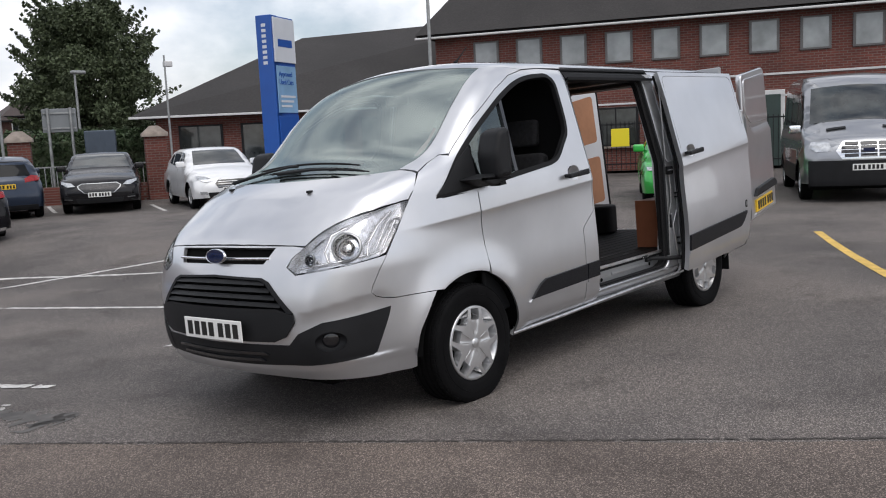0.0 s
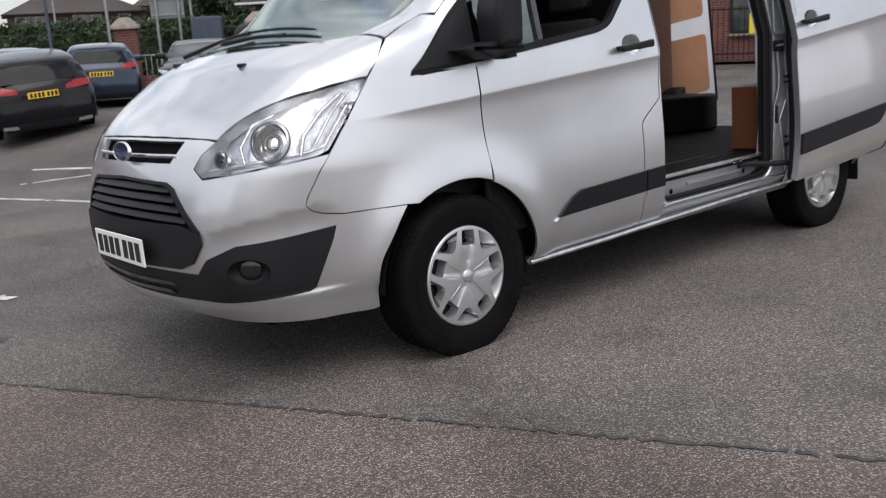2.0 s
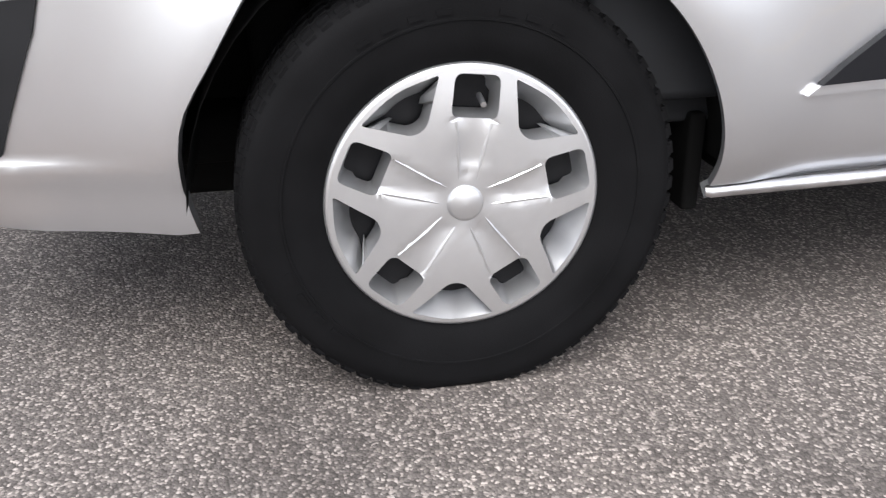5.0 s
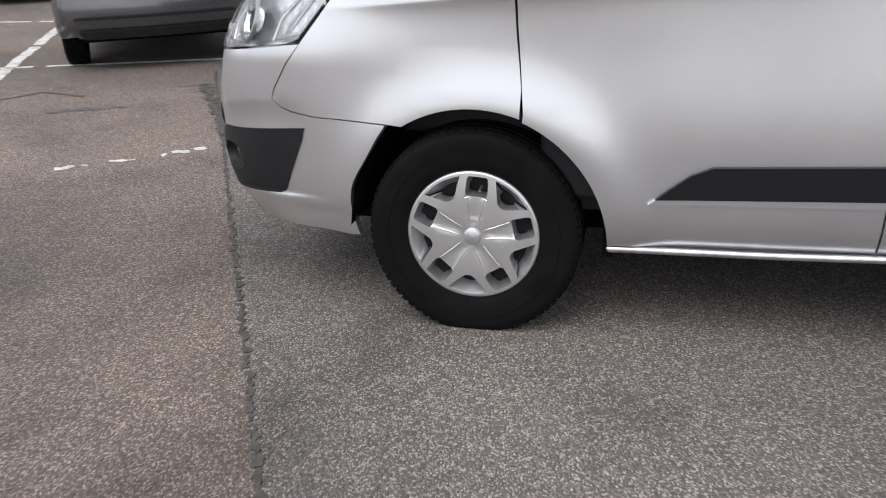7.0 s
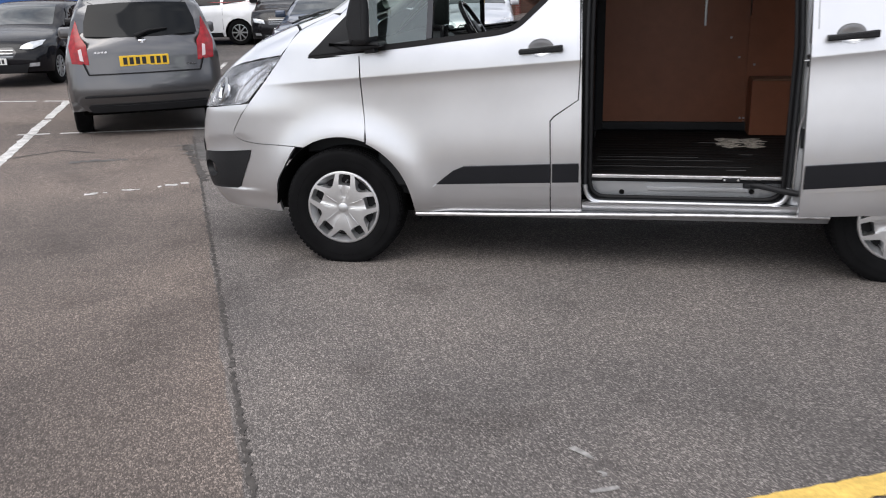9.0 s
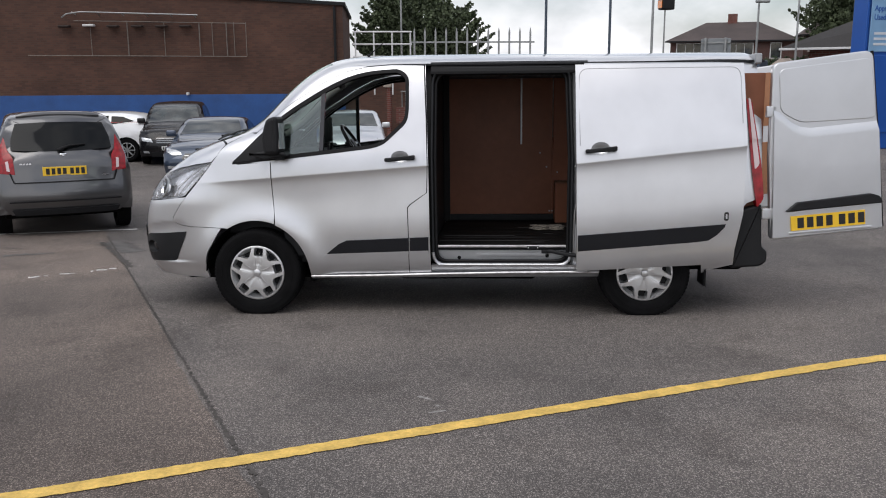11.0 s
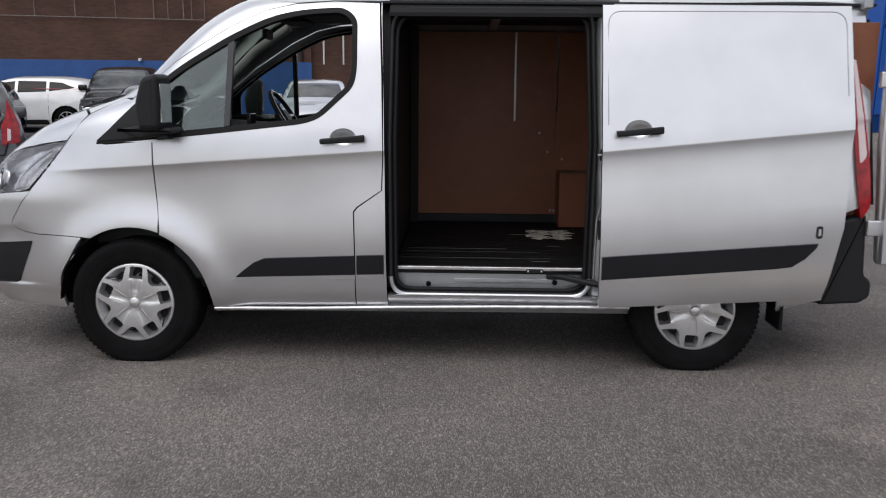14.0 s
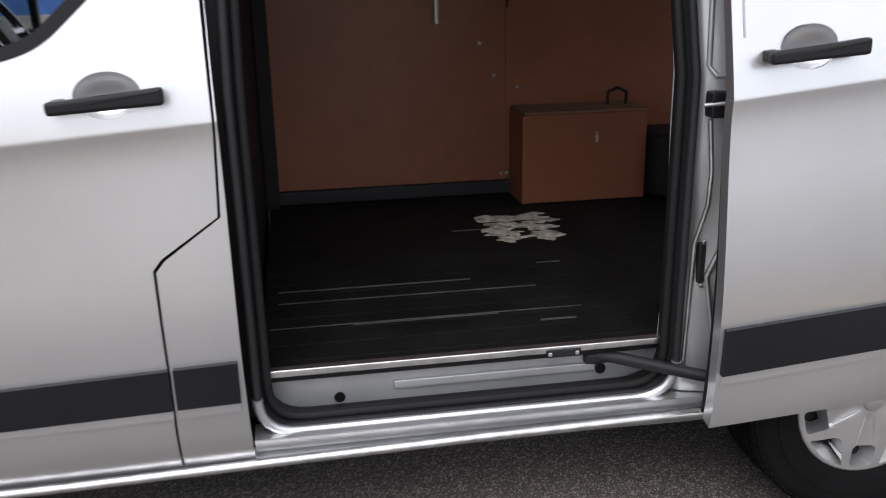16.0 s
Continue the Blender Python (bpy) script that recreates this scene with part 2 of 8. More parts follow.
def on_top(uv, lift=0.0):
    """(x, y) to the upper skin."""
    uv = np.asarray(uv, float)
    o = np.stack([uv[:, 0], uv[:, 1], np.full(len(uv), 0.7)], 1)
    p = root(o, np.tile([0.0, 0.0, 1.0], (len(uv), 1)), 1.6)
    p[:, 2] += lift
    return p


AXIS_X = -0.15


def on_nose(uv, lift=0.0):
    """(angle in degrees round an upright axis behind the nose, 0 ahead and 90 on the near side; z) to the front end."""
    uv = np.asarray(uv, float)
    a = np.radians(uv[:, 0])
    way = np.stack([-np.cos(a), -np.sin(a), np.zeros(len(a))], 1)
    o = np.stack([np.full(len(a), AXIS_X), np.zeros(len(a)), uv[:, 1]], 1)
    p = root(o, way, 1.6)
    return p + way * lift


def nose_uv(x, y, z):
    return (math.degrees(math.atan2(-y, AXIS_X - x)), z)


# ---- mesh helpers ----
def weighted_normals(me, angle):
    """Smooth shading in which large faces stay flat up to their rounded edges."""
    limit = math.cos(radians(max(angle, 50)))
    polys = me.polygons
    nrm = [tuple(p.normal) for p in polys]
    area = [p.area for p in polys]
    around = {}
    for p in polys:
        for i in p.vertices:
            around.setdefault(i, []).append(p.index)
    out = []
    for p in polys:
        a = nrm[p.index]
        for i in p.vertices:
            x = y = z = 0.0
            for k in around[i]:
                b = nrm[k]
                if a[0] * b[0] + a[1] * b[1] + a[2] * b[2] > limit:
                    w = area[k]
                    x, y, z = x + b[0] * w, y + b[1] * w, z + b[2] * w
            out.append((x, y, z) if x * x + y * y + z * z > 1e-20 else a)
    me.normals_split_custom_set([Vector(v).normalized() for v in out])


def part(name, bm, mat, parent=None, label="", smooth=True, angle=35):
    """Links a bmesh as one mesh object under its thing."""
    me = bpy.data.meshes.new(name)
    bmesh.ops.recalc_face_normals(bm, faces=bm.faces)
    bm.to_mesh(me)
    bm.free()
    me.materials.append(mat)
    if smooth:
        me.polygons.foreach_set("use_smooth", [True] * len(me.polygons))
        if len(me.polygons) < 2500:
            weighted_normals(me, angle)
        else:
            me.set_sharp_from_angle(angle=radians(angle))
    ob = new(name, me)
    if parent is not None:
        ob.parent = parent
    if label:
        tagged(ob, label)
    return ob


def thing(name, label, category, m=None, group="", kind=""):
    ob = new(name)
    ob.empty_display_size = 0.2
    if m is not None:
        ob.matrix_world = m
    return tagged(ob, label, category, group, kind)


def box(bm, x0, x1, y0, y1, z0, z1, bevel=0.0, m=None, seg=2):
    r = bmesh.ops.create_cube(bm, size=1)
    vs = r["verts"]
    for v in vs:
        v.co = Vector(((x0 + x1) / 2 + v.co.x * (x1 - x0), (y0 + y1) / 2 + v.co.y * (y1 - y0), (z0 + z1) / 2 + v.co.z * (z1 - z0)))
    if bevel:
        es = list({e for v in vs for e in v.link_edges})
        r = bmesh.ops.bevel(bm, geom=es, offset=bevel, segments=seg, profile=0.5, affect="EDGES")
        vs = list({v for f in r["faces"] for v in f.verts} | {v for v in vs if v.is_valid})
    if m is not None:
        for v in vs:
            v.co = m @ v.co
    return vs


def boxed(x0, x1, y0, y1, z0, z1, bevel=0.0, m=None, seg=2):
    bm = bmesh.new()
    box(bm, x0, x1, y0, y1, z0, z1, bevel, m, seg)
    return bm


def tube(bm, pts, r, n=10, cap=True):
    """A round bar along a line of points; r may be one radius or one for each point."""
    pts = [Vector(p) for p in pts]
    rs = r if isinstance(r, (list, tuple)) else [r] * len(pts)
    rings = []
    up = None
    for i, p in enumerate(pts):
        d = (pts[min(i + 1, len(pts) - 1)] - pts[max(i - 1, 0)]).normalized()
        if up is None:
            up = d.orthogonal().normalized()
        up = (up - d * up.dot(d)).normalized()
        side = d.cross(up)
        rings.append([bm.verts.new(p + (up * math.cos(a) + side * math.sin(a)) * rs[i]) for a in (2 * math.pi * k / n for k in range(n))])
    for a, b in zip(rings, rings[1:]):
        for k in range(n):
            bm.faces.new((a[k], a[(k + 1) % n], b[(k + 1) % n], b[k]))
    if cap:
        bm.faces.new(rings[0][::-1])
        bm.faces.new(rings[-1])
    return bm


def tubed(pts, r, n=10):
    return tube(bmesh.new(), pts, r, n)


def lathe(profile, n=64, bm=None, closed=False):
    """Turns (radius, height along -y) pairs round the y axis: a wheel facing the near side."""
    bm = bm or bmesh.new()
    rings = []
    for r, h in profile:
        rings.append([bm.verts.new((r * math.cos(2 * math.pi * k / n), -h, r * math.sin(2 * math.pi * k / n))) for k in range(n)])
    pairs = list(zip(rings, rings[1:])) + ([(rings[-1], rings[0])] if closed else [])
    for a, b in pairs:
        for k in range(n):
            bm.faces.new((a[k], a[(k + 1) % n], b[(k + 1) % n], b[k]))
    return bm


def prism(outline, d0, d1, plane="xz", bevel=0.0, bm=None):
    """A solid from an outline in the plane xz, xy or yz, between two depths on the third axis."""
    bm = bm or bmesh.new()

    def at(u, v, d):
        return (u, d, v) if plane == "xz" else (u, v, d) if plane == "xy" else (d, u, v)
    a = [bm.verts.new(at(u, v, d0)) for u, v in outline]
    b = [bm.verts.new(at(u, v, d1)) for u, v in outline]
    fs = [bm.faces.new(a), bm.faces.new(b[::-1])]
    n = len(outline)
    for i in range(n):
        fs.append(bm.faces.new((a[i], b[i], b[(i + 1) % n], a[(i + 1) % n])))
    bmesh.ops.recalc_face_normals(bm, faces=fs)
    if bevel:
        bmesh.ops.bevel(bm, geom=list({e for f in fs[:2] for e in f.edges}), offset=bevel, segments=2, profile=0.5, affect="EDGES")
    return bm


def rounded(pts, r, n=5):
    """An outline with its corners rounded; r: one radius or one for each corner."""
    out = []
    rs = r if isinstance(r, (list, tuple)) else [r] * len(pts)
    for i, p in enumerate(pts):
        a, p, b = Vector(pts[i - 1]), Vector(p), Vector(pts[(i + 1) % len(pts)])
        da, db = (a - p), (b - p)
        k = min(rs[i], da.length * 0.49, db.length * 0.49)
        if k < 1e-4:
            out.append(tuple(p))
            continue
        s, e = p + da.normalized() * k, p + db.normalized() * k
        for j in range(n + 1):
            t = j / n
            out.append(tuple(s * (1 - t) ** 2 + p * 2 * t * (1 - t) + e * t * t))
    return out


def arc(cx, cz, r, a0, a1, n=14):
    return [(cx + r * math.cos(radians(a0 + (a1 - a0) * i / n)), cz + r * math.sin(radians(a0 + (a1 - a0) * i / n))) for i in range(n + 1)]


def skin_normals(p, skin=skin):
    e = 0.004
    g = np.stack([skin(p[:, 0] + e, p[:, 1], p[:, 2]) - skin(p[:, 0] - e, p[:, 1], p[:, 2]),
                  skin(p[:, 0], p[:, 1] + e, p[:, 2]) - skin(p[:, 0], p[:, 1] - e, p[:, 2]),
                  skin(p[:, 0], p[:, 1], p[:, 2] + e) - skin(p[:, 0], p[:, 1], p[:, 2] - e)], 1)
    return g / np.maximum(np.linalg.norm(g, axis=1), 1e-9)[:, None]


def panel(name, outline, onto, mat, parent, holes=(), lift=0.0, depth=0.014, grid=0.05, grid_v=None, extra=(), label="", normals_of=None):
    """A sheet-metal panel: an outline on the van's skin, with a turned-in rim.
    onto: on_side, on_top or on_nose; extra: more cutting lines (point, normal) in the outline's plane."""
    bm = bmesh.new()
    loops = []
    for pts in (outline, *holes):
        vs = [bm.verts.new((u, v, 0)) for u, v in pts]
        loops.append([bm.edges.new((vs[i], vs[(i + 1) % len(vs)])) for i in range(len(vs))])
    if holes:
        bmesh.ops.triangle_fill(bm, edges=[e for lo in loops for e in lo], use_beauty=True)
    else:
        bm.faces.new([v for v in bm.verts])
    us, vs = [p[0] for p in outline], [p[1] for p in outline]
    gv = grid_v or grid
    cuts = [((min(us) + grid * i, 0, 0), (1, 0, 0)) for i in range(1, int((max(us) - min(us)) / grid) + 1)]
    cuts += [((0, min(vs) + gv * i, 0), (0, 1, 0)) for i in range(1, int((max(vs) - min(vs)) / gv) + 1)]
    cuts += [((*p, 0), (*q, 0)) for p, q in extra]
    for co, no in cuts:
        bmesh.ops.bisect_plane(bm, geom=bm.verts[:] + bm.edges[:] + bm.faces[:], plane_co=co, plane_no=no, dist=1e-5)
    bmesh.ops.remove_doubles(bm, verts=bm.verts, dist=1e-5)
    uv = np.array([v.co[:2] for v in bm.verts])
    p = onto(uv)
    nrm = (normals_of or skin_normals)(p)
    q = p + nrm * lift
    for v, c in zip(bm.verts, q):
        v.co = c
    bm.verts.ensure_lookup_table()
    bm.normal_update()
    bm.verts.index_update()
    for f in list(bm.faces):
        if f.normal.dot(Vector(nrm[f.verts[0].index])) < 0:
            f.normal_flip()
    layer = bm.verts.layers.float_vector.new("outer_normal")
    for v in bm.verts:
        v[layer] = Vector(nrm[v.index])
    if depth:
        border = [e for e in bm.edges if e.is_boundary]
        r = bmesh.ops.extrude_edge_only(bm, edges=border)
        for v in [g for g in r["geom"] if isinstance(g, bmesh.types.BMVert)]:
            n0 = Vector(v[layer])
            v.co -= n0 * depth
            v[layer] = Vector((0, 0, 0))
        bm.normal_update()
    me = bpy.data.meshes.new(name)
    bm.to_mesh(me)
    bm.free()
    me.materials.append(mat)
    me.polygons.foreach_set("use_smooth", [True] * len(me.polygons))
    on = np.zeros(len(me.vertices) * 3)
    me.attributes["outer_normal"].data.foreach_get("vector", on)
    on = on.reshape(-1, 3)
    loops_n = []
    for poly in me.polygons:
        vi = list(poly.vertices)
        outer = all(abs(on[i]).sum() > 0.1 for i in vi)
        for i in vi:
            loops_n.append(tuple(on[i]) if outer else tuple(poly.normal))
    me.normals_split_custom_set(loops_n)
    me.attributes.remove(me.attributes["outer_normal"])
    ob = new(name, me)
    ob.parent = parent
    if label:
        tagged(ob, label)
    return ob


def mirrored(ob, name=None):
    """The same part on the other side of the van."""
    me = ob.data.copy()
    me.transform(Matrix.Diagonal((1, -1, 1, 1)))
    me.flip_normals()
    o = new(name or ob.name.split(".")[0], me)
    o.parent = ob.parent
    return o


# ================= the silver panel van =================
van = thing("panel_van", "silver panel van with side and rear doors open on grey tarmac", "van", TILT)
ARCH = (0.008, 0.32, 0.42)
crease_cuts = [((0, 1.050 + d), (-0.0735, 1.0)) for d in (0.008, 0.002, -0.002, -0.010, -0.022, -0.036, -0.055, -0.08, -0.11)]

# front wing
wing = [(-0.335, 1.176), (-0.45, 1.03), (-0.545, 0.918), (-0.60, 0.85), (-0.655, 0.765), (-0.667, 0.735), (-0.64, 0.712), (-0.60, 0.698), (-0.52, 0.686), (-0.262, 0.681)]
wing += [p for p in arc(*ARCH, 124, 70.2, 26)][1:]
wing += [(0.1545, 0.80), (0.1395, 0.95), (0.1335, 1.06), (0.1315, 1.184), (0.02, 1.172), (-0.12, 1.16), (-0.168, 1.169), (-0.03, 1.30), (0.05, 1.38), (-0.03, 1.395), (-0.13, 1.355), (-0.22, 1.312), (-0.262, 1.27)]
panel("wing", wing, on_side, M["silver"], van, extra=crease_cuts, grid=0.04)
# mirror triangle and window surround, front door
win = rounded([(-0.168, 1.172), (0.374, 1.226), (0.90, 1.287), (0.985, 1.315), (1.15, 1.470), (1.165, 1.55), (1.163, 1.80), (1.10, 1.850), (0.90, 1.838), (0.74, 1.803), (0.55, 1.715), (0.262, 1.540), (0.05, 1.365)],
              [0.02, 0.1, 0.2, 0.08, 0.08, 0.1, 0.06, 0.06, 0.2, 0.2, 0.2, 0.2, 0.1])
door = [(0.138, 1.176), (0.144, 0.98), (0.157, 0.80), (0.162, 0.727)] + arc(-0.008, 0.32, 0.42, 66.6, 0, 30) + [(0.412, 0.315), (1.165, 0.33), (1.165, 0.60), (1.160, 0.835), (1.18, 0.86), (1.305, 0.945), (1.312, 1.15), (1.302, 1.5), (1.285, 1.885), (1.05, 1.893), (0.86, 1.878), (0.70, 1.842), (0.52, 1.755), (0.25, 1.585), (0.02, 1.395), (-0.172, 1.178)]
def cup_hole(x, z):
    """The outline of a handle's cup in its panel."""
    return [(x + 0.064 * math.cos(2 * math.pi * k / 24), z + 0.006 + 0.047 * math.sin(2 * math.pi * k / 24)) for k in range(24)]


door_panel = panel("front_door", door, on_side, M["silver"], van, holes=[win, cup_hole(1.112, 1.203)], extra=crease_cuts, grid=0.05)
rim_out = rounded([(-0.178, 1.160), (0.374, 1.214), (0.90, 1.275), (0.99, 1.303), (1.162, 1.462), (1.178, 1.55), (1.176, 1.81), (1.105, 1.862), (0.90, 1.850), (0.735, 1.815), (0.545, 1.727), (0.255, 1.552), (0.04, 1.375)],
                  [0.02, 0.1, 0.2, 0.08, 0.08, 0.1, 0.06, 0.06, 0.2, 0.2, 0.2, 0.2, 0.1])
rim_in = rounded([(0.118, 1.222), (0.374, 1.244), (0.90, 1.303), (0.975, 1.326), (1.138, 1.478), (1.152, 1.55), (1.150, 1.795), (1.093, 1.836), (0.90, 1.824), (0.752, 1.790), (0.560, 1.702), (0.280, 1.532), (0.128, 1.418)],
                 [0.03, 0.1, 0.2, 0.08, 0.08, 0.1, 0.05, 0.06, 0.2, 0.2, 0.2, 0.2, 0.05])
window_rim = panel("window_frame", rim_out, on_side, M["seal"], door_panel, holes=[rim_in], lift=0.003, depth=0.03, grid=0.06)
divider = panel("divider_bar", [(0.505, 1.262), (0.535, 1.265), (0.548, 1.70), (0.518, 1.675)], on_side, M["gloss_black"], door_panel, lift=0.001, depth=0.03, grid=0.06)
q_glass = panel("quarter_glass", [(0.13, 1.222), (0.516, 1.258), (0.53, 1.69), (0.285, 1.53), (0.13, 1.415)], on_side, M["quarter"], door_panel, lift=-0.012, depth=0, grid=0.06)
q_glass.visible_shadow = False
# B pillar, flap and sill
panel("pillar_panel", [(1.171, 0.33), (1.335, 0.33), (1.328, 0.60), (1.322, 1.15), (1.312, 1.5), (1.298, 1.893), (1.295, 1.885), (1.312, 1.5), (1.318, 1.15), (1.311, 0.944), (1.187, 0.856), (1.167, 0.832), (1.171, 0.60)], on_side, M["silver"], van, extra=crease_cuts)
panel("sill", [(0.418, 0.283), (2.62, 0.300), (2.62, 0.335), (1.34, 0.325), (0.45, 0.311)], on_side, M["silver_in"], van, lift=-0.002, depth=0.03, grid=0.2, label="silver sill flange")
part("rocker", prism([(-0.938, 0.397), (-0.930, 0.385), (-0.900, 0.346), (-0.86, 0.346), (-0.86, 0.397)], 1.338, 2.60, "yz"), M["silver"], van, "undercut silver rocker panel")
part("sill_bead", tubed([(0.412, -0.902, 0.302), (0.420, -0.905, 0.3025), (0.9, -0.910, 0.309), (1.335, -0.916, 0.322), (1.9, -0.918, 0.334), (2.60, -0.918, 0.341)], [0.008, 0.0115, 0.0115, 0.012, 0.012, 0.012], 12), M["steel"], van, "polished sill bead")
# side strips
strip = [(0.545, 0.486), (0.585, 0.519), (0.640, 0.562), (0.70, 0.588), (0.80, 0.592), (1.168, 0.607), (1.168, 0.507)]
panel("rubbing_strip", strip, on_side, M["strip"], door_panel, lift=0.014, depth=0.02, grid=0.08, label="dark grey plastic strip")
panel("rubbing_strip", [(1.178, 0.608), (1.318, 0.613), (1.318, 0.512), (1.178, 0.508)], on_side, M["strip"], van, lift=0.014, depth=0.02, grid=0.08, label="dark grey plastic strip")
panel("strip_ledge", [(0.525, 0.470), (0.548, 0.486), (1.168, 0.507), (1.168, 0.484)], on_side, M["silver"], door_panel, lift=0.010, depth=0.02, grid=0.08)
panel("strip_ledge", [(1.178, 0.485), (1.178, 0.508), (1.318, 0.512), (1.318, 0.489)], on_side, M["silver"], van, lift=0.010, depth=0.02, grid=0.08)
# rear quarter behind the slid door
quarter = [(2.50, 0.335), (2.505, 0.335)] + arc(2.933, 0.32, 0.42, 178, 2, 14) + [(3.40, 0.36), (3.58, 0.40), (3.60, 0.80), (3.66, 0.86), (3.77, 0.90), (3.765, 1.40), (3.74, 1.893), (2.48, 1.893), (2.49, 1.2)]
panel("quarter_panel", quarter, on_side, M["silver"], van, extra=crease_cuts)
far_side = panel("driver_side_panel", [(0.45, 0.30), (2.50, 0.33)] + arc(2.933, 0.32, 0.42, 178, 2, 14) + [(3.40, 0.36), (3.75, 0.40), (3.75, 1.893), (1.32, 1.893), (1.30, 0.9), (1.2, 0.60), (0.44, 0.50)], on_side, M["silver"], van)
mirrored(far_side)
far_side.data.materials[0] = M["silver"]
bpy.data.objects.remove(far_side)
driver_door = mirrored(door_panel, "driver_door")
for o in (window_rim, divider, q_glass):
    mirrored(o).parent = driver_door
for o in [c for c in van.children if c.name.startswith("wing")]:
    mirrored(o)
# roof, pillars, screen, bonnet
def seam(zs_x):
    return [tuple(p[:2]) for p in on_side(zs_x)]
roof_edge = seam([(0.60, 1.888), (0.86, 1.886), (1.05, 1.90), (1.30, 1.90), (1.334, 1.90), (1.336, 1.910), (1.9, 1.912), (2.508, 1.912), (2.51, 1.90), (3.0, 1.90), (3.745, 1.90)])
front_edge = [(0.52, -0.45), (0.50, -0.2), (0.497, 0.0), (0.50, 0.2), (0.52, 0.45)]
roof = roof_edge + [(x, -y) for x, y in roof_edge[::-1]] + front_edge[::-1]
panel("roof", roof, on_top, M["silver"], van, grid=0.08)
scr_side = [(0.585, -0.665), (0.30, -0.705), (0.06, -0.725), (-0.15, -0.735), (-0.285, -0.735)]
scr_low = [(-0.37, -0.60), (-0.44, -0.42), (-0.49, -0.2), (-0.505, 0), (-0.49, 0.2), (-0.44, 0.42), (-0.37, 0.60)]
scr = [(0.507, 0.0), (0.51, -0.2), (0.53, -0.45)] + scr_side + scr_low + [(x, -y) for x, y in scr_side[::-1]] + [(0.53, 0.45), (0.51, 0.2)]
windscreen = panel("windscreen", scr, on_top, M["screen"], van, depth=0, lift=-0.004, grid=0.06, label="large raked windscreen")
windscreen.visible_shadow = False
ring_in = [(0.47, 0.0), (0.475, -0.2), (0.49, -0.42), (0.535, -0.61), (0.30, -0.66), (0.06, -0.68), (-0.13, -0.69), (-0.21, -0.67), (-0.27, -0.55), (-0.33, -0.4), (-0.375, -0.2), (-0.385, 0)]
ring_in = ring_in + [(x, -y) for x, y in ring_in[::-1]][1:-1]
panel("screen_border", scr, on_top, M["gloss_black"], windscreen, holes=[ring_in], lift=-0.006, depth=0, grid=0.06, label="black ceramic border")
def stepped(pts, n=6):
    """The same line with more points on it."""
    return [(a[0] + (b[0] - a[0]) * k / n, a[1] + (b[1] - a[1]) * k / n) for a, b in zip(pts, pts[1:]) for k in range(n)] + [pts[-1]]
pil_out = seam(stepped([(0.86, 1.883), (0.70, 1.846), (0.52, 1.759), (0.25, 1.589), (0.02, 1.399)])) + seam([(-0.03, 1.398), (-0.13, 1.358), (-0.22, 1.316)])
pil = [(0.592, -0.667)] + [(0.30, -0.712), (0.06, -0.732), (-0.15, -0.742), (-0.27, -0.742)] + pil_out[::-1] + roof_edge[1::-1]
panel("pillar", pil[:5] + pil_out[::-1] + [roof_edge[0]], on_top, M["silver"], van, grid=0.04)
mirrored([c for c in van.children if c.name.startswith("pillar") and not c.name.startswith("pillar_panel")][0])
def flat_xy(points):
    return [tuple(p[:2]) for p in points]
hood_front = flat_xy(on_nose([(0, 1.012), (12, 1.011), (24, 1.007), (34, 1.002), (40.6, 0.996)]))
hood_side = flat_xy(on_nose([(47.3, 1.069), (55, 1.114), (63, 1.142), (71.9, 1.166), (77.4, 1.178)])) + flat_xy(on_side([(-0.29, 1.232), (-0.262, 1.276), (-0.235, 1.308)]))
hood_low = [(-0.278, -0.752), (-0.36, -0.625), (-0.445, -0.43), (-0.497, -0.2), (-0.513, 0), (-0.497, 0.2), (-0.445, 0.43), (-0.36, 0.625), (-0.278, 0.752)]
hood = hood_front + hood_side + hood_low + [(x, -y) for x, y in hood_side[::-1]] + [(x, -y) for x, y in hood_front[:0:-1]]
panel("bonnet", hood, on_top, M["silver"], van, grid=0.05)

# ---- nose ----
def both(pts):
    """A symmetrical outline from its near half, given from the middle of the top round to the middle of the foot."""
    return pts + [(-u, v) for u, v in pts[::-1] if abs(u) > 1e-6]
lamp_uv = rounded([(34.8, 0.895), (37.5, 0.862), (49.2, 0.886), (62.2, 0.909), (65.0, 0.925), (77.6, 1.172), (71.9, 1.160), (55.0, 1.108), (47.3, 1.063), (40.9, 0.992), (36.3, 0.935)], 0.0)
low_grille = both([(0, 0.858), (24.5, 0.845), (27.5, 0.825), (36, 0.665), (36.2, 0.62), (33, 0.548), (29, 0.522), (0, 0.513)])
up_grille = both([(0, 0.998), (29.5, 0.992), (25.0, 0.912), (0, 0.915)])
fog_uv = rounded([(64.9, 0.646), (64.0, 0.60), (59.0, 0.425), (57.6, 0.412), (40.0, 0.398), (33.5, 0.398), (33.5, 0.50), (37, 0.565), (44, 0.615)], [0.0] * 9)
skirt = [(0, 1.006), (20, 1.003), (36, 0.996), (40.2, 0.988), (36.0, 0.938), (34.2, 0.895), (37.3, 0.855), (49.2, 0.879), (65.2, 0.910), (62.3, 0.848), (59.3, 0.765), (58.8, 0.735), (60.1, 0.710), (62.4, 0.694), (67.0, 0.682), (82.8, 0.677),
         (81.0, 0.636), (79.4, 0.594), (77.8, 0.552), (76.4, 0.518), (75.3, 0.488), (74.6, 0.458), (74.1, 0.42), (73.8, 0.37), (73.9, 0.33), (74.2, 0.288), (72, 0.284), (60, 0.290), (45, 0.305), (25, 0.318), (0, 0.324)]
